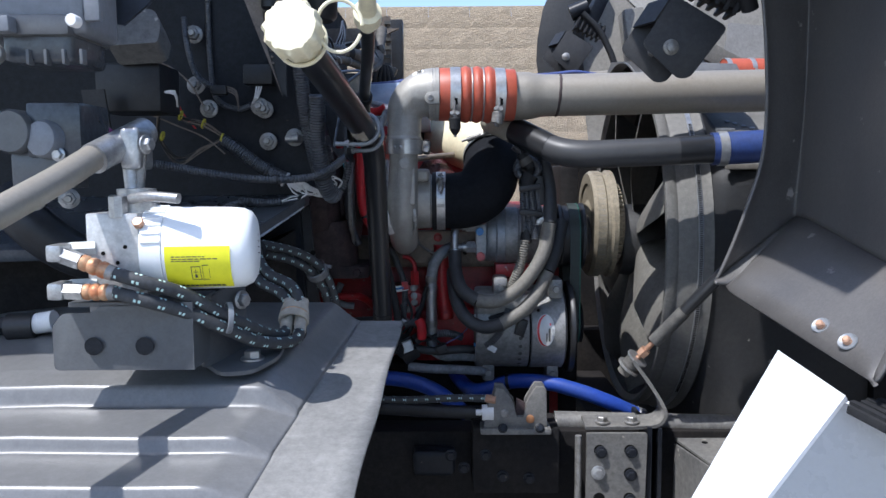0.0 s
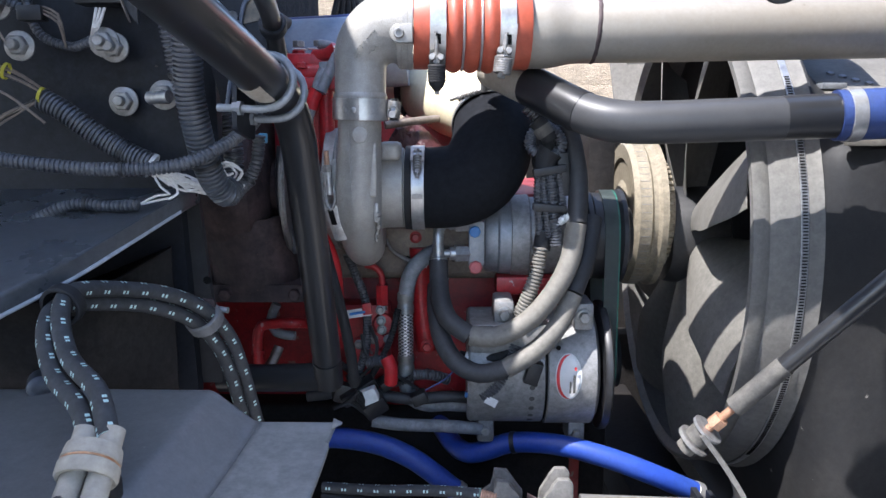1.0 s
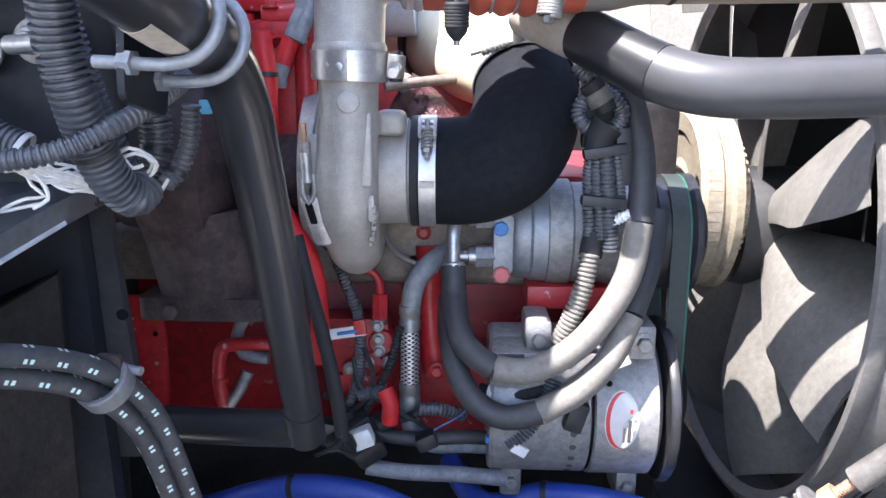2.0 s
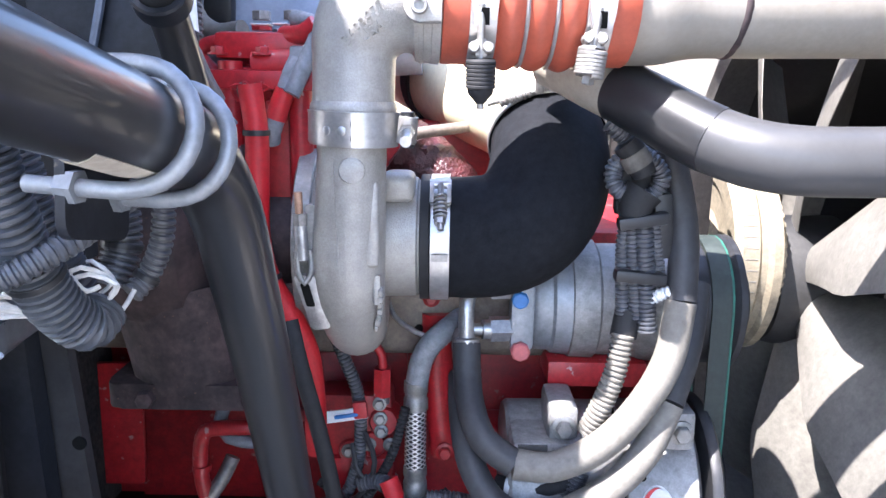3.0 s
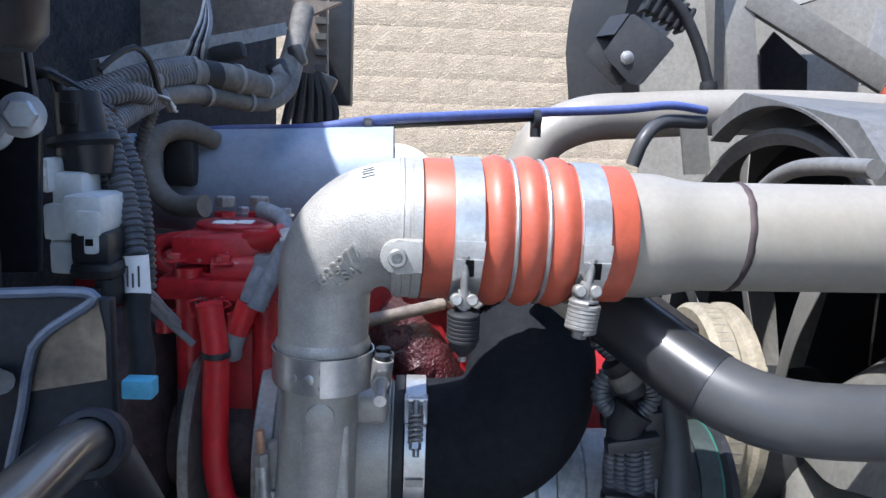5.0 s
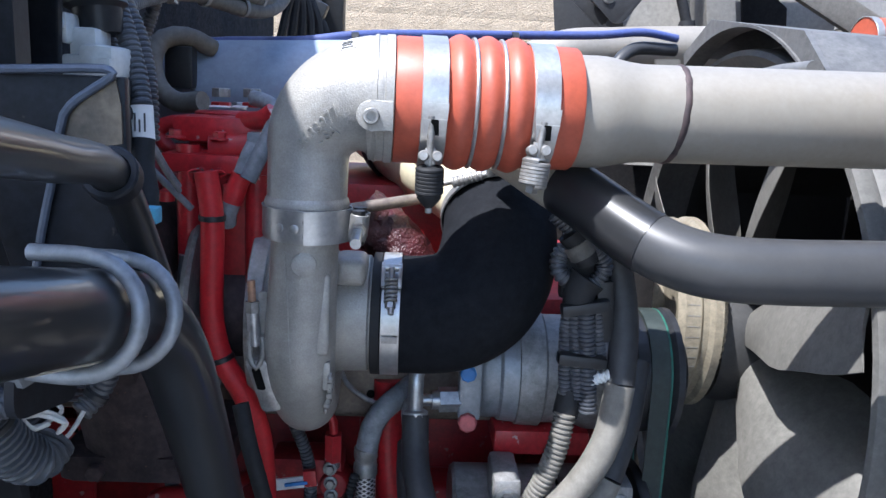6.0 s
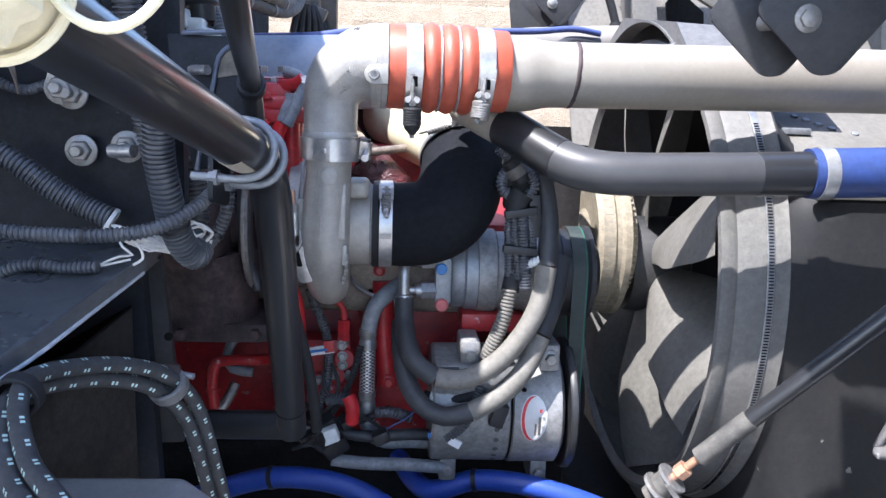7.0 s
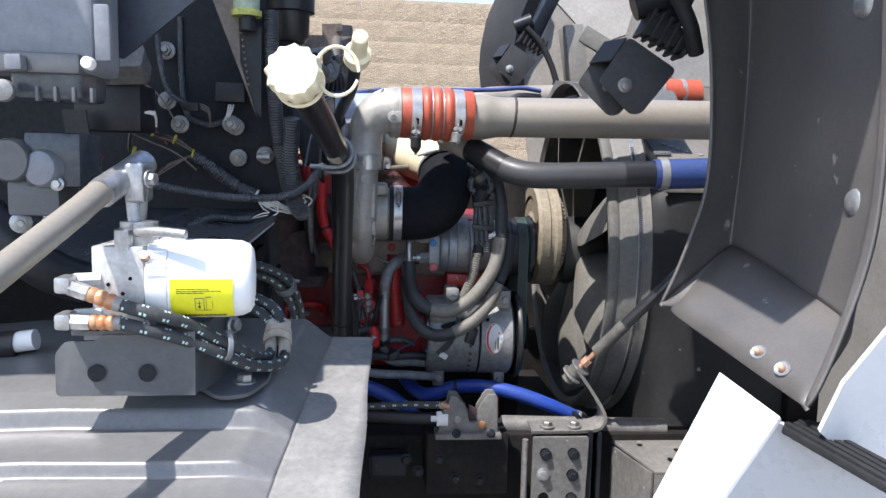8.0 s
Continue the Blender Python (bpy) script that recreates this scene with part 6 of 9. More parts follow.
for y in ys:
    row = []
    edge = crest_x(y)
    out = -0.076 - 0.025 * max(0, 1.343 - y) + 0.0015 * math.sin(y * 20)
    near_x = [edge + u for u in near_u] + [out]
    for x in far_x + near_x:
        f = soft_step((x - edge) / (0.052 - 0.02 * max(0, y - 1.0)), 0.14)
        a, b = prof(y, DECK), prof(y, FLANGE)
        b = min(a - 0.003, b)
        z = a * (1 - f) + b * f - 0.22 * max(0, -0.52 - x) ** 2
        row.append(Vector((x, y, z + 0.0015 * noise.noise(Vector((x * 7, y * 7, 0))))))
    rows.append(row)
fender = thing("inner_fender", (-0.6, 1.0, 0.95), "dusty dark grey ribbed plastic inner fender", "fender")


def fender_part(name, columns, material, label):
    bm = bmesh.new()
    made = {}

    def vert(i, k):
        if (i, k) not in made:
            made[i, k] = bm.verts.new(rows[i][k])
        return made[i, k]

    for i in range(len(ys) - 1):
        for k in columns:
            bm.faces.new((vert(i, k), vert(i, k + 1), vert(i + 1, k + 1), vert(i + 1, k)))
    ob = part(name, bm, material, fender, label, sharp=60)
    sol = ob.modifiers.new("thick", "SOLIDIFY")
    sol.thickness, sol.offset = 0.005, -1


fender_part("deck", range(RIM_K), DECK_DUST, "")
fender_part("flange", range(RIM_K, len(rows[0]) - 1), LINER_DUST, "pale dusty side flange")

hp = thing("hydraulic_pump", (-0.37, 1.0, 1.302), "white hand-operated hydraulic pump with a yellow label", "hydraulic pump")
base_ = slab(rounded([(-0.49, 0.958, 1.320), (-0.312, 0.962, 1.320), (-0.312, 0.962, 1.402), (-0.43, 0.958, 1.403), (-0.435, 0.958, 1.395), (-0.478, 0.958, 1.393), (-0.49, 0.958, 1.377)], 0.006), -0.006, bevel=0.0015)
part("bracket_front", base_, LINER, hp, "dark grey folded steel bracket")
part("bracket_back", slab(rounded([(-0.49, 1.06, 1.320), (-0.312, 1.06, 1.320), (-0.312, 1.06, 1.402), (-0.49, 1.06, 1.402)], 0.006), -0.006), LINER, hp)
part("bracket_top", slab([(-0.47, 0.962, 1.401), (-0.312, 0.962, 1.401), (-0.312, 1.06, 1.401), (-0.47, 1.06, 1.401)], 0.006), LINER, hp)
part("bracket_end", slab([(-0.318, 0.962, 1.320), (-0.318, 1.06, 1.320), (-0.318, 1.06, 1.401), (-0.318, 0.962, 1.401)], 0.006), LINER, hp)
for x in (-0.437, -0.372):
    part("hole", lathe((x, 0.9555, 1.352), (0, -1, 0), [(0, 0.0115), (0.0012, 0.0115)], 20), STEEL_BLACK, hp)
part("valve_block", box((-0.408, 1.0, 1.47), (0.066, 0.085, 0.1), bevel=0.003), MACHINED, hp)
for x, z in ((-0.42, 1.47), (-0.402, 1.458), (-0.392, 1.478), (-0.418, 1.448)):
    part("port_hole", lathe((x, 0.9572, z), (0, -1, 0), [(0, 0.0026), (0.0008, 0.0026)], 12), DEEP, hp)
part("support", box((-0.40, 1.01, 1.405), (0.05, 0.06, 0.04), bevel=0.003), MACHINED, hp)
TA = Vector((1, 0.12, 0)).normalized()
TO = Vector((-0.378, 1.0, 1.472))
tcol = part("tank_collar", lathe(TO, TA, [(0, 0.048), (0, 0.0535), (0.026, 0.0545), (0.028, 0.05)], 48), WHITE, hp)
ribs = bmesh.new()
for k in range(14):
    a = math.radians(190 + 12 * k)
    _, u_, v_ = frame_of(TA)
    d = u_ * math.cos(a) + v_ * math.sin(a)
    box(TO + TA * 0.014 + d * 0.0545, (0.024, 0.004, 0.004), ribs, Matrix((TA, d.cross(TA), d)).transposed(), 0.001)
part("collar_rib", ribs, WHITE, tcol)
tank = part("tank", lathe(TO, TA, [(0.026, 0.05), (0.028, 0.0545), (0.105, 0.0535), (0.122, 0.052), (0.132, 0.047), (0.137, 0.039), (0.139, 0.02)], 56), WHITE, hp, "white plastic oil tank")
_, u_, v_ = frame_of(TA)


def on_tank(s, deg, off):
    """A place on the tank: s along it, degrees below its front."""
    a = radians(deg)
    front = Vector((0.12, -1, 0)).normalized()
    return TO + TA * s + (front * math.cos(a) + Vector((0, 0, -1)) * math.sin(a)) * (0.0541 + off)


def wrap(name, s0, s1, d0, d1, off, material, label=""):
    bm = bmesh.new()
    n = 10
    prev = None
    for i in range(n + 1):
        d = d0 + (d1 - d0) * i / n
        row = [bm.verts.new(on_tank(s0, d, off)), bm.verts.new(on_tank(s1, d, off))]
        if prev:
            bm.faces.new((prev[0], prev[1], row[1], row[0]))
        prev = row
    return part(name, bm, material, tank, label)


wrap("label", 0.031, 0.111, -7, 62, 0.0006, YELLOW, "bright yellow instruction label")
rng = random.Random(3)
for i in range(3):
    s_ = 0.039
    while s_ < (0.078, 0.09, 0.07)[i]:
        w_ = rng.uniform(0.003, 0.008)
        wrap("print", s_, s_ + w_, 6 + 3.0 * i, 7.3 + 3.0 * i, 0.0012, INK)
        s_ += w_ + 0.0012
for a_, b_, c_, d_ in ((0.062, 0.0627, 20, 42), (0.062, 0.073, 20, 21), (0.073, 0.0737, 20, 42), (0.062, 0.083, 41.2, 42.2), (0.065, 0.07, 28, 29), (0.0672, 0.0679, 24, 34), (0.066, 0.069, 33, 38), (0.076, 0.0765, 18, 44), (0.0765, 0.083, 18, 19), (0.084, 0.0845, 24, 38)):
    wrap("print", a_, b_, c_, d_, 0.0012, INK)
s_ = 0.041
while s_ < 0.1:
    w_ = rng.uniform(0.0035, 0.0052)
    wrap("print", s_, s_ + w_, 53.5, 58.5, 0.0012, INK)
    s_ += w_ + 0.0011
part("plug", hexhead(TO + TA * 0.005 + Vector((0.0, -0.043, 0.034)), (0, -0.8, 0.6), 0.0072, washer=False), COPPER, hp, "coppery filler plug")
for i in range(4):
    part("end_mark", box(TO + TA * 0.1385 + Vector((0, -0.005 + 0.001 * i, 0.016 - 0.008 * i)), (0.001, 0.016, 0.0016)), INK, tank)
part("piston_collar", lathe((-0.392, 1.0, 1.52), (0, 0, 1), [(0, 0.028), (0.018, 0.028), (0.022, 0.0245), (0.03, 0.0245), (0.031, 0.012)], 32), ZINC, hp)
part("piston", tube([(-0.398, 1.0, 1.545), (-0.404, 1.005, 1.6)], 0.0085, 16), MACHINED, hp)
part("clevis", tube([(-0.392, 1.005, 1.545), (-0.388, 1.01, 1.60)], 0.0075, 12), DULL_STEEL, hp)
part("lever_socket", tube([(-0.402, 1.06, 1.627), (-0.428, 0.96, 1.588)], 0.0195, 24), ZINC, hp, "galvanised handle socket")
part("lever_socket", box((-0.396, 1.015, 1.602), (0.026, 0.05, 0.055), bevel=0.008, seg=3), ZINC, hp)
part("pivot", hexhead((-0.378, 1.0, 1.607), (1, -0.3, 0), 0.0085), ZINC, hp)
part("handle", tube([(-0.415, 1.03, 1.615), (-0.428, 0.97, 1.5925), (-0.442, 0.9, 1.563), (-0.472, 0.7, 1.493), (-0.487, 0.6, 1.458)], 0.0165, 26), ALU_PIPE, hp, "dull steel pump handle")
part("release_lever", tube([(-0.385, 0.965, 1.538), (-0.355, 0.952, 1.541), (-0.318, 0.945, 1.5385)], 0.0065, 12), ZINC, hp)
part("release_hub", lathe((-0.402, 0.965, 1.515), (0, 0, 1), [(0, 0.012), (0.026, 0.012), (0.028, 0.009)], 8), ZINC, hp)
for E0, E1, E2, E3 in (((-0.468, 0.934, 1.473), (-0.459, 0.934, 1.47), (-0.437, 0.934, 1.462), (-0.397, 0.934, 1.447)), ((-0.469, 0.934, 1.426), (-0.458, 0.934, 1.426), (-0.435, 0.934, 1.425), (-0.397, 0.934, 1.424))):
    E0, E1, E2, E3 = Vector(E0), Vector(E1), Vector(E2), Vector(E3)
    part("elbow_fitting", tube([(-0.43, 0.962, E0.z + 0.004), E0 + Vector((0.006, 0.022, 0.003))], 0.0092, 6), GREY_CONN, hp, "pale zinc adaptor")
    part("elbow_fitting", box(E0 + Vector((0.002, 0.006, 0.0)), (0.02, 0.034, 0.0215), bevel=0.005, seg=2), ZINC, hp)
    part("hose_nut", tube([E1, E2], 0.0108, 6), ZINC, hp, "zinc hose nut")
    d = (E3 - E2)
    ln3 = d.length
    part("ferrule", lathe(E2, d, [(0, 0.0085), (0.001, 0.0098), (0.16 * ln3, 0.0105), (0.24 * ln3, 0.0088), (0.34 * ln3, 0.0108), (0.46 * ln3, 0.0108), (0.54 * ln3, 0.0088), (0.62 * ln3, 0.0106), (0.74 * ln3, 0.0106), (0.8 * ln3, 0.0092)], 18), FITTING_RUST, hp, "blotched orange ribbed ferrule")
    part("ferrule_end", lathe(E2.lerp(E3, 0.8), d, [(0, 0.0094), (0.001, 0.0098), (0.2 * ln3, 0.0096), (0.21 * ln3, 0.0088)], 18), DULL_STEEL, hp)
plt = thing("pump_side_bracket", (-0.27, 1.05, 1.303), "dark steel angle bracket bolted to the fender", "bracket")
part("foot", slab(rounded([(-0.328, 1.047, 1.304), (-0.291, 1.0, 1.3), (-0.25, 1.01, 1.301), (-0.229, 1.064, 1.306), (-0.229, 1.12, 1.312), (-0.31, 1.12, 1.312)], 0.014), 0.006, bevel=0.001), LINER, plt)
part("web", slab(rounded([(-0.32, 1.01, 1.309), (-0.29, 1.115, 1.312), (-0.29, 1.115, 1.42), (-0.32, 1.03, 1.40)], 0.008), 0.005), LINER, plt)
bolt(plt, (-0.262, 1.055, 1.311), (0, 0, 1), 0.0115, ZINC)
bolt(plt, (-0.284, 1.085, 1.39), (1, -0.6, 0), 0.0095, ZINC)

hh = thing("hydraulic_hoses", (-0.3, 1.0, 1.31), "pair of black hydraulic hoses printed with white dashes", "hose")
A1 = [(-0.391, 0.925, 1.453), (-0.35, 0.928, 1.44), (-0.316, 0.955, 1.423), (-0.277, 0.990, 1.39), (-0.251, 1.03, 1.364), (-0.237, 1.085, 1.343), (-0.231, 1.125, 1.334), (-0.23, 1.152, 1.336)]
A2 = [(-0.391, 0.925, 1.429), (-0.35, 0.930, 1.417), (-0.316, 0.955, 1.400), (-0.271, 0.985, 1.371), (-0.242, 1.03, 1.345), (-0.216, 1.08, 1.332), (-0.206, 1.12, 1.33), (-0.208, 1.147, 1.335)]
part("hose", tube(A1, 0.0088, 16), HYD_HOSE, hh)
part("hose", tube(A2, 0.0088, 16), HYD_HOSE, hh)
GC, GA = Vector((-0.222, 1.178, 1.353)), Vector((0.03, -0.76, -0.65)).normalized()
for a_, off in ((A1, -0.0105), (A2, 0.0105)):
    e_ = Vector(a_[-1])
    part("dusty_end", tube([e_ + Vector((0, -0.008, -0.002)), e_, GC + Vector((off, 0, 0)), GC - GA * 0.03 + Vector((off, 0, 0))], 0.0096, 18), HOSE_END, hh, "hose end caked with pale dust")
B1 = [(-0.214, 1.195, 1.369), (-0.234, 1.226, 1.392), (-0.288, 1.285, 1.408), (-0.318, 1.335, 1.436), (-0.325, 1.37, 1.447), (-0.304, 1.44, 1.436), (-0.275, 1.49, 1.42), (-0.247, 1.535, 1.392), (-0.228, 1.575, 1.345), (-0.215, 1.62, 1.24), (-0.2, 1.66, 1.1)]
B2 = [Vector(p) + Vector((-0.012, -0.006, -0.014)) for p in B1]
part("hose", tube(B1, 0.0088, 16), HYD_HOSE, hh)
part("hose", tube(B2, 0.0088, 16), HYD_HOSE, hh)
part("clip", band((-0.328, 1.36, 1.437), (0.1, 0.95, 0.25), 0.017, 0.014, 0.004, 24), RUBBER, hh)
part("clip", band((-0.25, 1.545, 1.376), (0.25, 0.6, -0.75), 0.0185, 0.016, 0.0045, 28), CONDUIT_GREY, hh, "grey cushioned hose clip")
part("clip_bolt", tube([(-0.244, 1.555, 1.388), (-0.222, 1.551, 1.386)], 0.0038, 10), GALV, hh)
part("clip_ear", slab(rounded([(-0.258, 1.55, 1.38), (-0.236, 1.55, 1.38), (-0.236, 1.55, 1.402), (-0.258, 1.55, 1.402)], 0.006), 0.006), RUST, hh, "rusty clip ear")
part("strap", band((-0.268, 0.985, 1.386), (1, 0.5, -0.1), 0.0185, 0.007, 0.0025, 24), GALV, hh)
gm = thing("hose_grommet", (-0.23, 1.19, 1.32), "dusty rubber grommet holding two hoses on the fender", "grommet")
part("collar", lathe(GC, GA, [(-0.013, 0.0182), (-0.013, 0.0215), (-0.002, 0.0228), (-0.0012, 0.0218), (0.0012, 0.0218), (0.002, 0.0235), (0.011, 0.0235), (0.013, 0.0222), (0.013, 0.0192), (-0.012, 0.0182)], 32, cap=False), HOSE_END, gm)
part("groove", band(GC, GA, 0.0217, 0.0018, 0.0007, 32), FITTING_RUST, gm, "orange rubber line")
part("foot", box((-0.222, 1.19, 1.325), (0.03, 0.024, 0.022), bevel=0.005), RUBBER, gm)

for o in (fender, hp, plt):
    o.matrix_basis = SHIFT @ o.matrix_basis

# ---- latch, bracket and strut on the frame ----
fr = thing("truck_chassis", (0.0, 2.48, 0.0), "black truck chassis frame with bolted brackets", "chassis")
part("rail", box((-0.1, 1.86, 0.80), (3.4, 0.09, 0.30), bevel=0.006), DARK_VOID, fr)
part("rail", box((-0.1, 3.1, 0.80), (3.4, 0.09, 0.30), bevel=0.006), DARK_VOID, fr)
part("crossmember", box((1.11, 2.48, 0.75), (0.2, 1.2, 0.17), bevel=0.01), DARK_VOID, fr)
part("crossmember", box((0.55, 2.48, 0.72), (0.16, 1.2, 0.12), bevel=0.01), DARK_VOID, fr)
part("axle", tube([(-0.62, 1.0, 0.5), (-0.62, 3.96, 0.5)], 0.07, 20), DARK_VOID, fr)
for y in (1.86, 3.1):
    part("spring_pack", box((-0.62, y, 0.61), (0.5, 0.08, 0.1), bevel=0.01), DARK_VOID, fr)
for y in (0.86, 3.82):
    part("tyre", lathe((-0.62, y, 0.5), (0, 1, 0), [(0, 0.28), (0.02, 0.46), (0.06, 0.5), (0.22, 0.5), (0.26, 0.46), (0.28, 0.28)], 56), RUBBER, fr, "black rubber tyre")
part("fender_stay", bar((-0.7, 1.83, 0.92), (-0.7, 1.2, 1.34), 0.04, 0.02), STEEL_BLACK, fr)
# near-black iron puts the shade into this plinth's colour
part("latch_plinth", box((0.17, 1.77, 0.915), (0.2, 0.12, 0.155), bevel=0.006), DARK_VOID, fr)
for x, z in ((0.1, 0.93), (0.14, 0.88), (0.2, 0.875), (0.05, 0.9), (0.02, 0.93)):
    bolt(fr, (x, 1.708, z), (0, -1, 0), 0.0095, STEEL_BLACK)
part("bracket_lump", box((-0.02, 1.78, 0.89), (0.1, 0.05, 0.06), bevel=0.012, seg=3), STEEL_BLACK, fr)
lt = thing("hood_latch", (0.17, 1.7, 0.985), "dusty cast steel hood latch with a deep notch", "latch")
LO = 1.7
lp = [(0.092, 0.99), (0.235, 0.99), (0.24, 1.0), (0.238, 1.085), (0.232, 1.092), (0.215, 1.092), (0.206, 1.08), (0.2, 1.065), (0.192, 1.055), (0.19, 1.025), (0.185, 1.02), (0.17, 1.02), (0.166, 1.03), (0.166, 1.055), (0.155, 1.066), (0.142, 1.088), (0.122, 1.09), (0.118, 1.062), (0.105, 1.055), (0.1, 1.01)]
part("latch_plate", slab([(x, LO, z) for x, z in lp], -0.012, bevel=0.0025), FRAME_GREY, lt)
part("latch_plate", slab([(x, LO + 0.04, z) for x, z in lp], -0.01, bevel=0.0015), FRAME_GREY, lt)
part("latch_base", box((0.168, 1.715, 0.992), (0.16, 0.06, 0.014), bevel=0.004), FRAME_GREY, lt)
part("pin", lathe((0.142, 1.7015, 1.031), (0, -1, 0), [(0, 0.0095), (0.003, 0.0095), (0.004, 0.007), (0.004, 0.004)], 20), DULL_STEEL, lt)
part("pin", lathe((0.201, 1.7015, 1.018), (0, -1, 0), [(0, 0.0095), (0.004, 0.0095), (0.005, 0.008)], 20), BRASS, lt)
part("rust_tongue", slab([(0.167, 1.725, 1.02), (0.191, 1.725, 1.02), (0.191, 1.725, 1.05), (0.172, 1.725, 1.06)], 0.006), RUST, lt)
for x in (0.138, 0.222):
    bolt(lt, (x, 1.688, 1.0), (0, -1, 0.4), 0.0075, STEEL_BLACK)
part("cable_end", tube([(0.118, 1.71, 1.03), (0.092, 1.71, 1.03)], 0.018, 14), INK_WHITE, lt)
part("cable_end", tube([(0.095, 1.71, 1.03), (0.078, 1.71, 1.03)], 0.007, 12), INK_WHITE, lt)
part("threads", loom([(0.1, 1.705, 1.065), (0.124, 1.7, 1.062)], 0.0095, 0.004), COPPER, lt)
part("hose", tube([(0.1, 1.72, 1.06), (0.03, 1.74, 1.055), (-0.06, 1.76, 1.045), (-0.15, 1.78, 1.04)], 0.0088, 14), HYD_HOSE, lt)
part("tube_below", tube([(0.09, 1.735, 1.022), (0.0, 1.75, 1.02), (-0.15, 1.78, 1.02)], 0.0155, 16), PLASTIC, lt)

an = thing("strut_bracket", (0.42, 1.78, 0.75), "dusty steel bracket with two hex bolts and a bent strap", "bracket")
upl = part("upright_plate", slab(rounded([(0.335, 1.735, 0.72), (0.47, 1.735, 0.72), (0.475, 1.735, 0.975), (0.335, 1.735, 0.975)], 0.006), 0.01), FRAME_GREY, an)
for x in (0.365, 0.435):
    for z in (0.935, 0.88, 0.82):
        part("hole", lathe((x, 1.7248, z), (0, -1, 0), [(0, 0.0135), (0.0008, 0.0135)], 20), DEEP, upl)
        if z > 0.9 or x > 0.4:
            bolt(an, (x + 0.003, 1.7235, z - 0.004), (0, -1, 0), 0.0098, STEEL_BLACK)
bolt(an, (0.362, 1.7235, 0.882), (0, -1, 0), 0.0115, ZINC)
part("side_plate", slab([(0.478, 1.735, 0.70), (0.478, 1.90, 0.70), (0.478, 1.90, 0.985), (0.478, 1.735, 0.985)], 0.01), STEEL_BLACK, an)
part("side_plate", slab([(0.505, 1.74, 0.70), (0.505, 1.90, 0.70), (0.505, 1.90, 0.98), (0.505, 1.74, 0.98)], 0.008), STEEL_BLACK, an)
part("near_stud", tube([(0.318, 1.74, 0.70), (0.318, 1.74, 0.965)], 0.008, 10), DULL_STEEL, an)


def ribbon(points, width, thick, out):
    """A bent flat bar: its middle line, its width along out."""
    bm = bmesh.new()
    c = spline(points, 0.008)
    o = Vector(out).normalized()
    prev = None
    for i, p in enumerate(c):
        t = (c[min(i + 1, len(c) - 1)] - c[max(i - 1, 0)]).normalized()
        w = (o - t * o.dot(t)).normalized()
        nrm = t.cross(w)
        row = [bm.verts.new(p + w * (width / 2 * a) + nrm * (thick / 2 * b)) for a, b in ((1, 1), (-1, 1), (-1, -1), (1, -1))]
        if prev:
            for k in range(4):
                bm.faces.new((prev[k], prev[(k + 1) % 4], row[(k + 1) % 4], row[k]))
        else:
            bm.faces.new(row[::-1])
        prev = row
    bm.faces.new(prev)
    return bm


part("strap", ribbon([(0.335, 1.775, 0.985), (0.40, 1.775, 0.985), (0.465, 1.775, 0.986), (0.508, 1.777, 0.992), (0.522, 1.78, 1.012), (0.515, 1.785, 1.04), (0.488, 1.79, 1.085), (0.452, 1.795, 1.135)], 0.06, 0.008, (0, 1, 0.15)), FRAME_GREY, an, "bent flat steel strap")
for x in (0.378, 0.447):
    bolt(an, (x, 1.765, 0.989), (0, 0, 1), 0.0125, DULL_STEEL)
st = thing("hood_strut", (0.46, 1.8, 1.1), "black and dusty support rod with threaded end and rubber bushings", "rod")
D0, D1 = Vector((0.455, 1.795, 1.125)), Vector((0.811, 1.617, 1.58))
part("thread", loom([D0, D0.lerp(D1, 0.13)], 0.0068, 0.003), COPPER, st)
part("nut", tube([D0.lerp(D1, 0.045), D0.lerp(D1, 0.075)], 0.0135, 6), COPPER, st)
part("washer", tube([D0.lerp(D1, 0.02), D0.lerp(D1, 0.028)], 0.027, 24), ZINC, st)
part("bushing", tube([D0.lerp(D1, -0.018), D0.lerp(D1, 0.018)], 0.021, 24), RUBBER_DUSTY, st)
part("washer", tube([D0.lerp(D1, -0.03), D0.lerp(D1, -0.02)], 0.029, 24), DULL_STEEL, st)
part("bushing", tube([D0.lerp(D1, -0.06), D0.lerp(D1, -0.03)], 0.016, 20), RUBBER_DUSTY, st)
part("sleeve", tube([D0.lerp(D1, 0.12), D0.lerp(D1, 0.15), D0.lerp(D1, 0.29)], 0.0158, 20), RUBBER_DUSTY, st, "dusty rubber sleeve")
part("rod_body", tube([D0.lerp(D1, 0.27), D1], 0.0142, 20), GLOSS_BLACK, st)
single("cross_tube", tube([(0.28, 1.875, 0.955), (0.72, 1.855, 0.95)], 0.026, 26), FRAME_GREY, "dusty grey steel tube lying along the frame", "tube")
bt = thing("step_plate", (0.7, 1.72, 0.6), "dusty steel step box with drilled top", "step")
part("top_plate", slab([(0.555, 1.79, 0.936), (0.60, 1.60, 0.93), (0.95, 1.60, 0.93), (0.95, 1.79, 0.936)], 0.006, bevel=0.001), FRAME_GREY, bt)
part("skirt", slab([(0.60, 1.605, 0.65), (0.95, 1.605, 0.65), (0.95, 1.605, 0.929), (0.60, 1.605, 0.929)], 0.006), FRAME_GREY, bt)
part("skirt", slab([(0.56, 1.785, 0.65), (0.60, 1.61, 0.65), (0.60, 1.61, 0.929), (0.56, 1.785, 0.929)], 0.006), FRAME_GREY, bt)
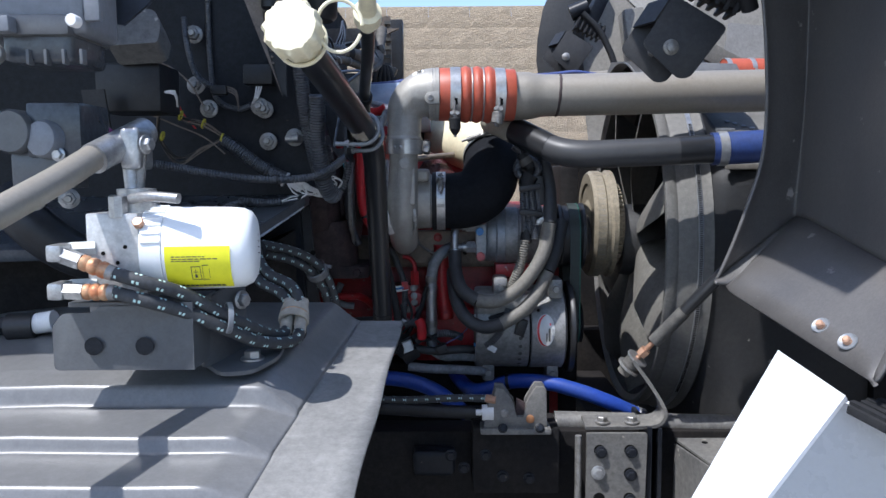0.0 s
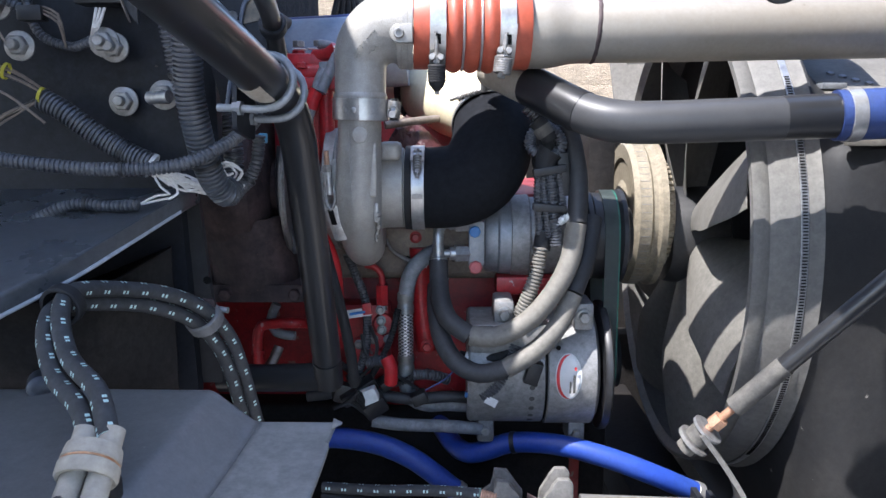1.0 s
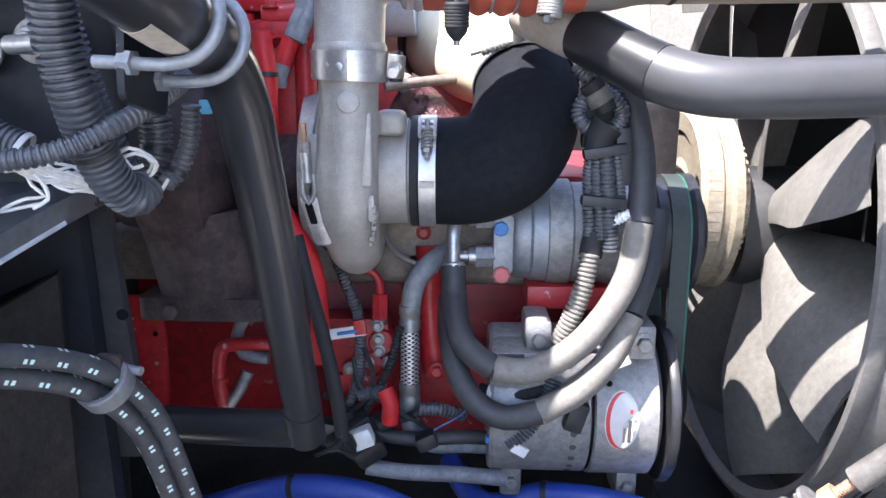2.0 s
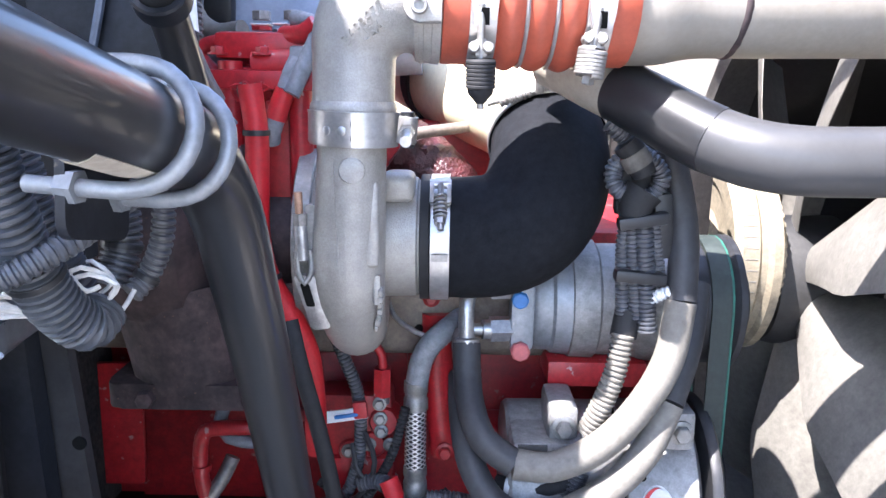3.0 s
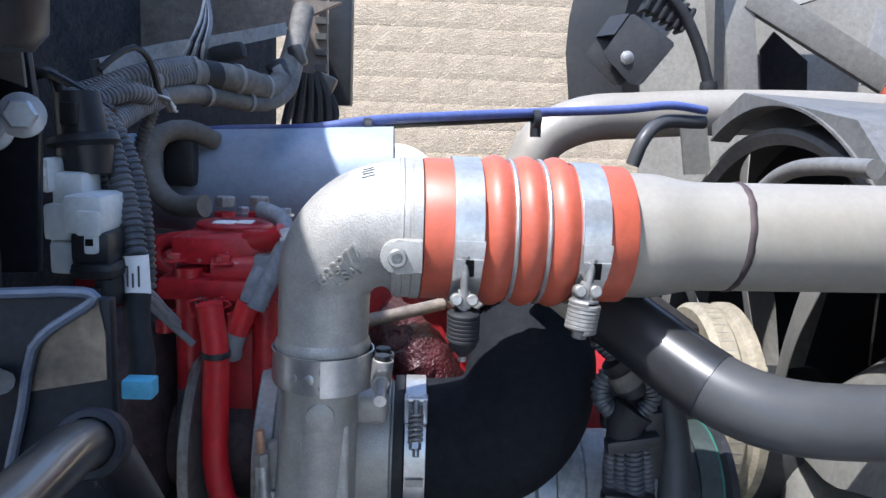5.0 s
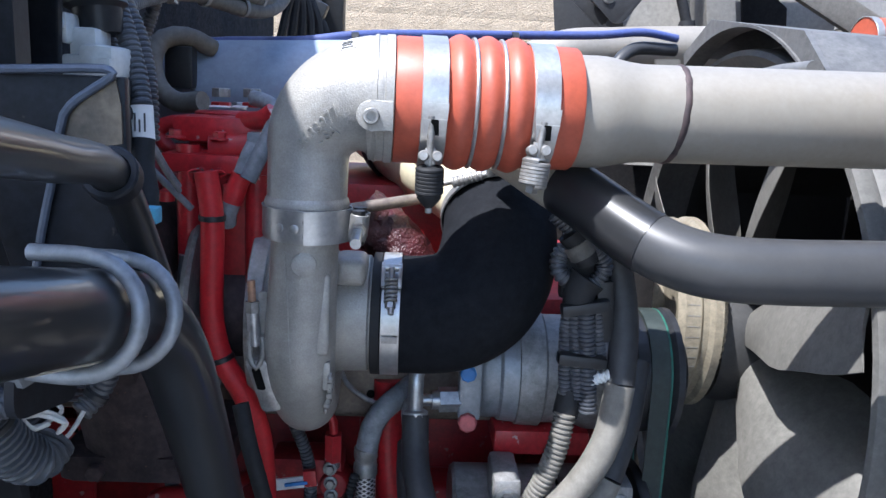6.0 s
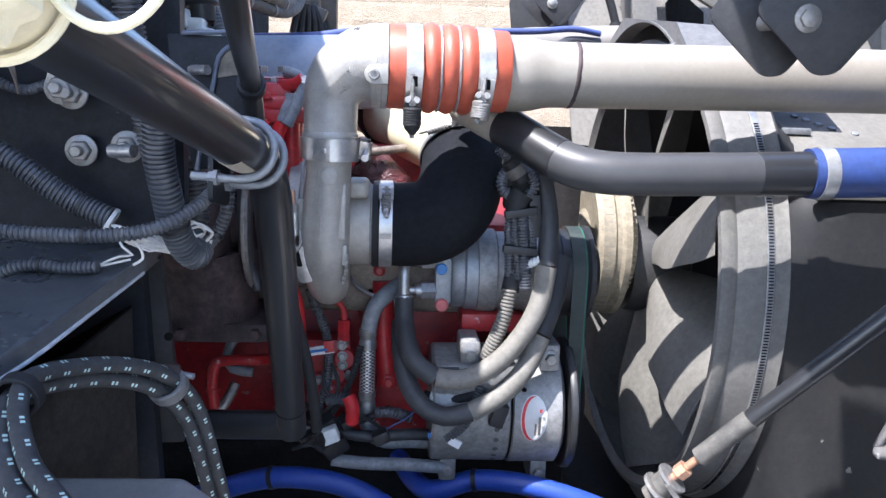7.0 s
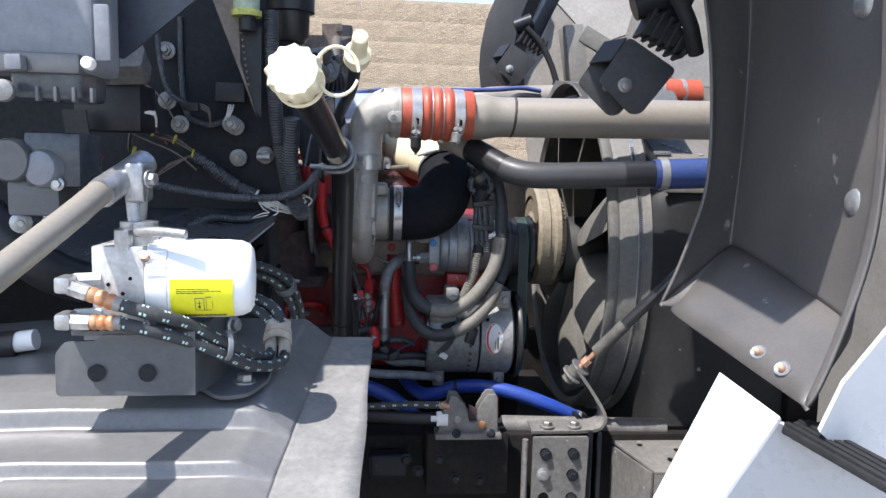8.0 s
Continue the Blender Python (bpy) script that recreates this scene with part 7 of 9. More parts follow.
for p in ((0.617, 1.755, 0.9425), (0.7, 1.72, 0.9425), (0.66, 1.66, 0.9425)):
    part("hole", lathe(p, (0, 0, 1), [(0, 0.007), (0.001, 0.007)], 16), DEEP, bt)
for nm, pts in (("left", [(-0.5, 2.08, 0.9), (-0.33, 2.02, 0.985), (-0.2, 1.990, 1.035), (-0.096, 1.980, 1.032), (-0.021, 1.970, 1.007), (0.068, 1.970, 0.939)]), ("right", [(0.0, 2.2, 1.04), (0.084, 2.030, 0.991), (0.174, 2.010, 1.020), (0.261, 1.980, 1.027), (0.347, 1.960, 1.011), (0.426, 1.950, 0.984), (0.510, 1.960, 0.944)])):
    th = thing("blue_hose", pts[2], "glossy bright blue silicone hose low beside the engine", "hose", "blue hoses")
    part("hose_body", tube(pts, 0.0195, 22), BLUE, th)
    part("clamp", band(pts[-1], Vector(pts[-1]) - Vector(pts[-2]), 0.0197, 0.014, 0.0015, 28), BAND, th)
    part("tie", band(pts[2], Vector(pts[3]) - Vector(pts[1]), 0.0197, 0.009, 0.0015, 28), PLASTIC, th)
single("dark_hose", tube([(-0.093, 2.000, 1.066), (-0.041, 2.000, 1.059), (0.042, 2.000, 1.056), (0.115, 2.000, 1.051)], 0.012, 14), BARE_HOSE, "dusty teal grey hose below the engine", "hose")

# ---- open hood ----
hood = thing("open_hood", (1.2, 1.6, 0.6), "white truck hood tipped forward with a black wheel arch liner", "hood")
# upper rows, out of view, curl over so they shade the shelf
RIM = [(0.497, 1.377), (0.525, 1.44), (0.552, 1.52), (0.572, 1.58), (0.58, 1.64), (0.578, 1.75), (0.568, 1.87), (0.545, 2.0), (0.48, 2.15), (0.37, 2.26), (0.22, 2.32)]
BACK = [(0.672, 1.487), (0.674, 1.53), (0.677, 1.59), (0.68, 1.65), (0.682, 1.72), (0.683, 1.80), (0.682, 1.93), (0.672, 2.1), (0.6, 2.27), (0.45, 2.38), (0.25, 2.44)]
# stations across the arch, from the far lip to the near lip: place in y, how deep into the trough
ST = [(1.372, 0.0), (1.385, 0.03), (1.40, 0.3), (1.425, 0.75), (1.44, 0.95), (1.43, 1.0), (1.34, 1.0), (1.25, 1.0), (1.15, 1.0), (1.05, 1.0), (0.99, 0.99), (0.965, 0.93), (0.952, 0.7), (0.945, 0.3), (0.94, 0.03), (0.925, 0.0)]
bm = bmesh.new()
rows = []
for (rx, rz), (bx_, bz) in zip(RIM, BACK):
    row = []
    for y, d in ST:
        near = (1.40 - y) / 0.475
        sx = max(0, near) * (0.05 * (1 - d) - 0.04 * d)
        row.append(bm.verts.new((rx + (bx_ - rx) * d + sx, y, rz + (bz - rz) * d - 0.07 * near * (1 if rz < 1.5 else max(0, (1.8 - rz) / 0.3)) + 0.004 * noise.noise(Vector((rx * 9, y * 6, rz * 6))))))
    rows.append(row)
fine = []
for i in range(len(rows) - 1):
    for k in range(len(ST) - 1):
        bm.faces.new((rows[i][k], rows[i][k + 1], rows[i + 1][k + 1], rows[i + 1][k]))
# the shelf that closes the arch at its foot
low = [bm.verts.new(v.co) for v in rows[0]]
edge_y = [ST[k][0] for k in range(len(ST))]
foot = [bm.verts.new((0.497 + 0.11 * (1.372 - min(y, 1.372)) + (0.03 if y > 1.39 else 0), min(y, 1.365), 1.376 - 0.145 * (1.372 - min(y, 1.372)) - (0.004 if y > 1.39 else 0))) for y in edge_y]
for k in range(len(ST) - 1):
    bm.faces.new((low[k], low[k + 1], foot[k + 1], foot[k]))
ln_ = part("arch_liner", bm, LINER_DARK, hood, "black textured wheel arch liner", sharp=35)
sm = ln_.modifiers.new("soft", "SUBSURF")
sm.levels = sm.render_levels = 2
so = ln_.modifiers.new("thick", "SOLIDIFY")
so.thickness, so.offset = 0.006, 0
for p in ((0.5478, 1.075, 1.3554), (0.5509, 1.0064, 1.3471)):
    q, d = Vector(p), Vector((-0.62, -0.4, 0.68)).normalized()
    fs_ = part("fastener", lathe(q - d * 0.004, d, [(0, 0.005), (0.002, 0.012), (0.005, 0.0132), (0.0065, 0.0122), (0.004, 0.007)], 26), GALV, hood, "bright cupped washer")
    part("fastener_pin", lathe(q, d, [(0, 0.006), (0.007, 0.0055), (0.009, 0.0035)], 12), COPPER, fs_, "coppery pin")
for z in (1.601, 1.893):
    part("fastener", lathe((0.646, 1.007 + 0.065 * (z - 1.6), z), (-1, -0.15, 0), [(-0.01, 0.021), (0.002, 0.021), (0.005, 0.019), (0.008, 0.012), (0.009, 0.004)], 24), ZINC, hood, "domed bright fastener")
part("hood_edge", slab([(0.51, 1.125, 1.309), (0.535, 0.975, 1.283), (0.365, 0.865, 1.155), (0.225, 0.8, 1.03), (0.17, 0.9, 1.02), (0.325, 0.95, 1.145)], 0.006), HOOD_WHITE, hood, "sunlit white hood edge")
part("hood_side", slab([(0.531, 0.982, 1.279), (0.361, 0.873, 1.151), (0.221, 0.808, 1.023), (0.36, 1.2, 0.6), (1.6, 1.2, 0.6), (1.6, 0.95, 1.0), (0.8, 0.9, 1.16)], 0.008), HOOD_WHITE, hood, "white hood side")
part("hood_flank", slab([(0.575, 0.90, 1.36), (0.55, 0.905, 1.29), (0.9, 0.95, 1.0), (1.7, 0.98, 0.9), (1.7, 0.35, 2.5), (0.6, 0.42, 2.5), (0.66, 0.66, 1.9), (0.64, 0.81, 1.55)], 0.008), HOOD_WHITE, hood, "white hood flank")
seal = bmesh.new()
A, B = Vector((0.548, 0.955, 1.275)), Vector((0.64, 0.72, 1.235))
rot = between(A, B)
box((A + B) / 2, ((B - A).length, 0.06, 0.012), seal, rot, 0.003)
for i in range(34):
    for j in range(4):
        c = A.lerp(B, (i + 0.5 + 0.5 * (j % 2)) / 35) + rot @ Vector((0, -0.021 + 0.014 * j, 0.008))
        box(c, (0.009, 0.009, 0.005), seal, rot)
part("rubber_seal", seal, RUBBER, hood, "black knobbly rubber seal")
# unseen slab added over the arch to cast the shelf's shadow line
part("shelf_shade_slab", slab([(0.165, 0.74, 2.345), (0.62, 0.74, 2.47), (0.62, 1.4, 2.47), (0.165, 1.4, 2.345)], 0.01), FIBRE, hood)
# crown is out of view, cut back so sun reaches the far bracing
part("crown", slab([(0.62, 0.74, 2.48), (1.75, 0.6, 2.5), (1.75, 4.1, 2.5), (1.45, 4.0, 2.48), (1.4, 1.75, 2.48), (0.62, 1.65, 2.48)], 0.01), FIBRE, hood)
# dark sheet added to hide bright ground and block light behind the fan
part("far_backing", slab([(0.32, 3.36, 0.12), (1.7, 3.36, 0.12), (1.7, 3.36, 1.66), (0.32, 3.36, 1.66)], 0.012), DARK_VOID, hood, "black far side arch liner")
part("nose", slab([(1.72, 0.6, 0.6), (1.72, 4.1, 0.6), (1.72, 4.1, 2.5), (1.72, 0.6, 2.5)], 0.01), FIBRE, hood)


def hinge(at, flip):
    """Two parallel hinge plates folded from one channel, with a bolt, under a finned rubber buffer."""
    o = Vector(at)
    th = thing("hinge_bracket", o - Vector((0, 0, 0.06)), "dusty black steel hinge plates with a hex bolt", "hinge", "hood hinges")
    shape = [(0.004, 0.099), (0.102, 0.033), (0.036, -0.058), (0.014, -0.06), (-0.054, 0.008)]
    front = [o + Vector((x, -x * 0.2, z)) for x, z in shape]
    back = [p + Vector((-0.028, 0.062, 0.0)) for p in front]
    part("plate", slab(rounded(front, 0.013, 5), 0.005, bevel=0.0008), HINGE_STEEL, th)
    part("plate", slab(rounded(back, 0.013, 5), 0.005, bevel=0.0008), HINGE_STEEL, th)
    a, b = front[4].lerp(front[0], 0.45), front[4].lerp(front[0], 0.95)
    c, d = back[4].lerp(back[0], 0.95), back[4].lerp(back[0], 0.45)
    part("web", slab([a, b, c, d], 0.004), HINGE_STEEL, th)
    part("bolt", hexhead(o + Vector((0, -0.001, 0)), (0, -1, 0), 0.0105, 0.008, washer=True), DULL_STEEL, th)
    part("spacer", tube([o + Vector((0, 0.004, 0)), o + Vector((-0.024, 0.055, 0))], 0.009, 14), DULL_STEEL, th)
    e, f = o + Vector((0.03, 0.03, 0.105)), o + Vector((0.115, 0.03, 0.06))
    core = part("buffer_core", bar(e + Vector((0.01, 0, 0.028)), f + Vector((0.03, 0, 0.028)), 0.045, 0.045, 0.006), RUBBER, th)
    for k in range(6):
        q = e.lerp(f, k / 5)
        part("buffer_fin", box(q + Vector((0.018, 0, 0.028)), (0.009, 0.06, 0.062 - 0.004 * (k % 2)), bevel=0.0025, rot=Euler((0, radians(28), 0)).to_matrix()), RUBBER, core)
    part("arm", bar(o + Vector((0.085, 0.035, 0.115)), o + Vector((0.19, 0.06, 0.33)), 0.05, 0.05, 0.006), STEEL_BLACK, th)
    part("arm_clamp", tube([o + Vector((0.02, 0.03, 0.165)), o + Vector((0.085, 0.02, 0.19))], 0.03, 18), STEEL_BLACK, th)
    if flip:
        part("cable", tube([o + Vector((0.06, 0.0, 0.16)), o + Vector((0.12, 0.0, 0.1)), o + Vector((0.165, 0.0, 0.02)), o + Vector((0.19, 0.0, -0.05))], 0.0125, 12), RUBBER, th)
        part("cable_end", lathe(o + Vector((0.19, 0.0, -0.045)), (0.1, 0, -1), [(0, 0.018), (0.012, 0.02), (0.03, 0.018)], 16), RUBBER, th)
    else:
        part("hose", tube([o + Vector((0.08, -0.02, 0.2)), o + Vector((0.12, -0.025, 0.13)), o + Vector((0.15, 0.0, 0.07))], 0.016, 14), RUBBER, th)
    return th


hinge((0.448, 1.508, 1.814), False)
hinge((0.456, 2.945, 2.015), True)

inner = thing("hood_bracing", (1.0, 3.1, 1.7), "pale grey fibreglass hood bracing on the far side", "hood bracing")
part("panel", slab([(0.62, 3.28, 1.6), (1.7, 3.28, 1.6), (1.7, 3.42, 2.5), (0.52, 3.42, 2.5)], 0.01), FIBRE_PALE, inner)
part("roof_panel", slab([(0.615, 3.220, 2.403), (0.843, 3.120, 2.142), (0.968, 3.120, 2.188), (1.061, 3.220, 2.423)], 0.012), FIBRE_PALE, inner, "rough sunlit laminate")
part("gusset", slab([(1.137, 3.150, 2.176), (1.410, 3.150, 2.149), (1.407, 3.120, 1.995), (1.100, 3.120, 1.989)], 0.012), FIBRE, inner)
part("brace", bar((0.729, 3.100, 2.214), (0.774, 3.100, 1.932), 0.075, 0.12, 0.006), FIBRE_PALE, inner, "cream bracing post")
part("brace", bar((0.766, 3.050, 2.182), (1.201, 3.000, 1.937), 0.03, 0.07, 0.006), FAN_GREY, inner)
part("opening", slab([(0.924, 3.280, 1.959), (0.906, 3.280, 2.079), (0.938, 3.280, 2.128), (1.037, 3.280, 2.055), (1.046, 3.280, 1.965)], 0.01), DARK_VOID, inner, "dark triangular opening")
bm = bmesh.new()
far_rim = [(0.400, 3.300, 1.919), (0.383, 3.300, 2.055), (0.387, 3.300, 2.144), (0.408, 3.300, 2.261), (0.464, 3.300, 2.406)]
prev = None
for p in far_rim:
    row = [bm.verts.new(Vector(p) + Vector(d)) for d in ((0, 0, 0), (0.05, -0.02, 0), (0.14, -0.03, 0.0), (0.2, 0.02, 0), (0.2, 0.5, 0))]
    if prev:
        for k in range(4):
            bm.faces.new((prev[k], prev[k + 1], row[k + 1], row[k]))
    prev = row
part("far_liner", bm, SHROUD, inner, "black far side arch liner")

p2 = thing("charge_air_pipe", (1.0, 2.78, 1.85), "dusty aluminium charge air pipe on the far side", "pipe")
part("pipe_body", tube([(0.213, 2.750, 1.768), (0.249, 2.750, 1.834), (0.325, 2.760, 1.872), (0.447, 2.780, 1.886), (0.658, 2.800, 1.900), (0.914, 2.820, 1.905), (1.186, 2.850, 1.896)], 0.047, 30), ALU_PIPE, p2)
part("boot", tube([(1.005, 2.82, 1.93), (1.17, 2.83, 1.93)], 0.056, 30), SILICONE, p2, "orange silicone boot")
part("clamp", band((1.012, 2.822, 1.93), (1, 0.05, 0), 0.0562, 0.018, 0.002, 32), BAND, p2)
part("clamp", band((1.1, 2.828, 1.93), (1, 0.05, 0), 0.0562, 0.018, 0.002, 32), BAND, p2)

ar = thing("overflow_pipes", (0.7, 2.5, 1.8), "dusty bent overflow pipes above the fan", "pipe")
part("pipe_loop", tube([(0.360, 2.500, 1.797), (0.376, 2.500, 1.842), (0.409, 2.520, 1.870), (0.495, 2.550, 1.875)], 0.012, 14), PIPE_GREY, ar)
part("pipe_loop", tube([(0.485, 2.3, 1.76), (0.497, 2.268, 1.793), (0.501, 2.22, 1.812), (0.504, 2.14, 1.822), (0.506, 2.04, 1.825)], 0.0115, 16), ALU_DULL, ar, "dull grey bent tube")
part("guard_fin", slab([(0.495, 2.660, 1.863), (0.545, 2.660, 1.865), (0.561, 2.660, 1.778), (0.510, 2.660, 1.775)], 0.01), FAN_GREY, ar)

lk = thing("air_line", (0.2, 2.4, 1.83), "blue and black nylon air line held by clips", "cable")
part("line", tube([(-0.333, 2.300, 1.830), (-0.275, 2.300, 1.836), (-0.159, 2.300, 1.843), (-0.082, 2.320, 1.856), (0.043, 2.380, 1.868), (0.182, 2.450, 1.879), (0.341, 2.500, 1.891), (0.426, 2.520, 1.901), (0.494, 2.540, 1.895)], 0.0075, 12), BLUE_CABLE, lk)
part("line", tube([(-0.278, 2.310, 1.829), (-0.082, 2.330, 1.849), (0.184, 2.460, 1.871)], 0.006, 12), PLASTIC, lk)
for q in ((-0.081, 2.310, 1.845), (0.181, 2.440, 1.868)):
    part("clip", band(q, (1, 0.1, 0), 0.012, 0.012, 0.004, 20), PLASTIC, lk)
    part("clip_foot", tube([Vector(q) + Vector((0, 0, -0.005)), Vector(q) + Vector((0, 0, -0.028))], 0.009, 12), PLASTIC, lk)

# ---- wiring and clutter beside the cab ----
def conduit(points, r, label, group="wiring conduits"):
    """Split corrugated conduit with a tie round it."""
    th = thing("wire_loom", points[0], label, "conduit", group)
    part("tube", loom(points, r), CONDUIT, th)
    c = spline(points, 0.012)
    k = len(c) * 2 // 3
    part("tie", band(c[k], c[min(k + 1, len(c) - 1)] - c[k - 1], r, 0.0045, 0.0012, 18), PLASTIC, th)
    return th


conduit([(-0.230, 1.470, 1.724), (-0.233, 1.480, 1.685), (-0.236, 1.490, 1.648), (-0.233, 1.500, 1.609), (-0.231, 1.520, 1.570), (-0.225, 1.535, 1.544), (-0.217, 1.550, 1.531), (-0.214, 1.565, 1.538)], 0.0165, "thick black corrugated conduit with split side")
conduit([(-0.8, 1.4, 1.655), (-0.65, 1.415, 1.62), (-0.56, 1.43, 1.6), (-0.511, 1.44, 1.592), (-0.43, 1.455, 1.576), (-0.336, 1.47, 1.565), (-0.25, 1.485, 1.569), (-0.21, 1.51, 1.588), (-0.196, 1.55, 1.604), (-0.190, 1.590, 1.618), (-0.196, 1.630, 1.634)], 0.008, "thin black corrugated conduit swinging across the panel")
conduit([(-0.445, 1.570, 1.646), (-0.415, 1.570, 1.628), (-0.384, 1.575, 1.603), (-0.352, 1.580, 1.582), (-0.318, 1.580, 1.566)], 0.0135, "black corrugated conduit with a yellow tie")
conduit([(-0.250, 1.660, 1.635), (-0.241, 1.660, 1.597), (-0.240, 1.660, 1.559), (-0.247, 1.650, 1.529)], 0.0145, "black corrugated conduit behind the post")
conduit([(-0.195, 1.630, 1.601), (-0.199, 1.630, 1.568), (-0.211, 1.630, 1.542), (-0.220, 1.620, 1.531)], 0.0085, "short black corrugated conduit")
conduit([(-0.491, 1.500, 1.473), (-0.440, 1.520, 1.501), (-0.396, 1.530, 1.520), (-0.349, 1.530, 1.518), (-0.316, 1.530, 1.520)], 0.0075, "thin dark conduit along the tray")
wr = thing("white_wires", (-0.25, 1.56, 1.5), "bundle of bare white wires tied with white string", "wires")
rng = random.Random(11)
for k in range(9):
    o = [rng.uniform(-9, 9) for _ in range(6)]
    part("wire", tube([(-0.315, 1.570, 1.561), Vector((-0.290, 1.560, 1.548)) + Vector((0, 0, o[0] * 0.001)), Vector((-0.269, 1.560, 1.544)) + Vector((0, 0.001 * o[1], o[2] * 0.0012)), Vector((-0.250, 1.570, 1.538)) + Vector((0, 0, o[3] * 0.001)), Vector((-0.231, 1.590, 1.532)) + Vector((0.0005 * o[4], 0, o[5] * 0.0006))], 0.0014, 6), WIRE, wr)
part("wire", tube([(-0.310, 1.560, 1.556), (-0.297, 1.550, 1.539), (-0.285, 1.545, 1.531), (-0.297, 1.540, 1.530), (-0.315, 1.540, 1.522), (-0.320, 1.540, 1.519), (-0.301, 1.540, 1.523), (-0.287, 1.545, 1.526)], 0.0015, 6), WIRE, wr)
part("wire", tube([(-0.234, 1.580, 1.562), (-0.224, 1.575, 1.566), (-0.211, 1.575, 1.555), (-0.217, 1.580, 1.547), (-0.231, 1.585, 1.537)], 0.0015, 6), WIRE, wr)
part("wire", tube([(-0.212, 1.610, 1.538), (-0.218, 1.600, 1.525), (-0.227, 1.580, 1.520), (-0.231, 1.575, 1.531)], 0.0017, 6), WIRE, wr)
part("tie", band((-0.318, 1.578, 1.564), (0.8, 0.1, -0.5), 0.0145, 0.005, 0.0015, 18), WIRE, wr)
for k in range(12):
    o = [rng.uniform(-1, 1) for _ in range(6)]
    part("wire", tube([Vector((-0.287, 1.500, 1.561)) + Vector((0, 0.002 * o[0], 0.006 * o[1])), Vector((-0.268, 1.515, 1.552)) + Vector((0, 0.002 * o[1], 0.007 * o[2])), Vector((-0.257, 1.530, 1.545)) + Vector((0, 0.002 * o[2], 0.006 * o[3])), Vector((-0.244, 1.545, 1.539)) + Vector((0, 0.002 * o[3], 0.004 * o[4]))], 0.0014, 6), WIRE, wr)
for pts in ([(-0.227, 1.545, 1.563), (-0.214, 1.540, 1.570), (-0.201, 1.545, 1.564), (-0.197, 1.550, 1.556), (-0.205, 1.555, 1.547)], [(-0.225, 1.545, 1.560), (-0.209, 1.540, 1.566), (-0.196, 1.545, 1.559), (-0.204, 1.555, 1.549)], [(-0.226, 1.545, 1.567), (-0.217, 1.540, 1.560), (-0.214, 1.545, 1.554), (-0.208, 1.550, 1.556)], [(-0.267, 1.500, 1.555), (-0.262, 1.505, 1.544), (-0.261, 1.505, 1.535), (-0.270, 1.500, 1.529)]):
    part("wire", tube(pts, 0.0016, 6), WIRE, wr)
bw = thing("brown_wires", (-0.45, 1.57, 1.55), "bare bundle of thin dark wires with yellow ties", "wires")
for k in range(14):
    o = [rng.uniform(-1, 1) for _ in range(8)]
    d = lambda i: Vector((0.003 * o[i], 0.004 * o[(i + 1) % 8], 0.006 * o[(i + 2) % 8]))
    if k % 2:
        part("wire", tube([Vector((-0.531, 1.500, 1.748)) + d(0), Vector((-0.514, 1.530, 1.689)) + d(1), Vector((-0.477, 1.560, 1.677)) + d(2), Vector((-0.441, 1.575, 1.652)) + d(3) * 0.4], 0.0015, 5), TAN_METAL if k % 4 == 1 else PLASTIC, bw)
    else:
        part("wire", tube([Vector((-0.542, 1.500, 1.720)) + d(0), Vector((-0.557, 1.530, 1.648)) + d(1), Vector((-0.529, 1.560, 1.603)) + d(2) * 1.5, Vector((-0.492, 1.570, 1.621)) + d(3), Vector((-0.445, 1.575, 1.646)) + d(4) * 0.4], 0.0015, 5), TAN_METAL if k % 4 == 0 else PLASTIC, bw)
for q in ((-0.475, 1.552, 1.677), (-0.442, 1.565, 1.649), (-0.509, 1.520, 1.691), (-0.547, 1.520, 1.651)):
    part("tie", band(q, (0.9, 0.1, -0.3), 0.009, 0.004, 0.0012, 14), TAPE_YELLOW, bw)

mod = thing("control_module", (-0.47, 1.36, 1.68), "black control module under a cast grey cover", "control module")
part("module_body", box((-0.541, 1.400, 1.727), (0.115, 0.1, 0.085), bevel=0.006), PLASTIC, mod)
part("module_cover", slab(rounded([(-0.552, 1.340, 1.763), (-0.465, 1.340, 1.768), (-0.465, 1.360, 1.799), (-0.483, 1.380, 1.831), (-0.523, 1.380, 1.832), (-0.546, 1.360, 1.797)], 0.008), 0.05, bevel=0.003), FRAME_GREY, mod, "dusty grey cast cover")
part("cover_slot", box((-0.520, 1.338, 1.770), (0.03, 0.004, 0.006)), INK, mod)
part("plug", box((-0.584, 1.360, 1.713), (0.012, 0.02, 0.016), bevel=0.002), PLASTIC, mod)
for k in range(3):
    part("wire", tube([(-0.479, 1.360, 1.719), Vector((-0.462, 1.360, 1.715)) + Vector((0, 0, 0.003 * k)), (-0.465, 1.380, 1.696)], 0.002, 6), WIRE, mod)

gb = thing("grey_housing", (-0.6, 1.0, 1.72), "moulded grey plastic housing with ribs and a bright bolt", "housing")
part("housing_body", box((-0.517, 1.000, 1.821), (0.19, 0.1, 0.15), bevel=0.012, seg=3), GREY_BOX, gb)
part("housing_neck", box((-0.484, 1.000, 1.736), (0.088, 0.1, 0.05), bevel=0.012, seg=3), DUSTY_BLACK, gb)
part("housing_step", box((-0.492, 1.000, 1.755), (0.108, 0.12, 0.026), bevel=0.006), LINER, gb)
part("flap", slab([(-0.443, 1.08, 1.916), (-0.446, 1.08, 1.782), (-0.427, 1.08, 1.779), (-0.396, 1.08, 1.804), (-0.302, 1.08, 1.885), (-0.301, 1.08, 1.922)], 0.006), NAVY, gb, "dark sheet metal flap")
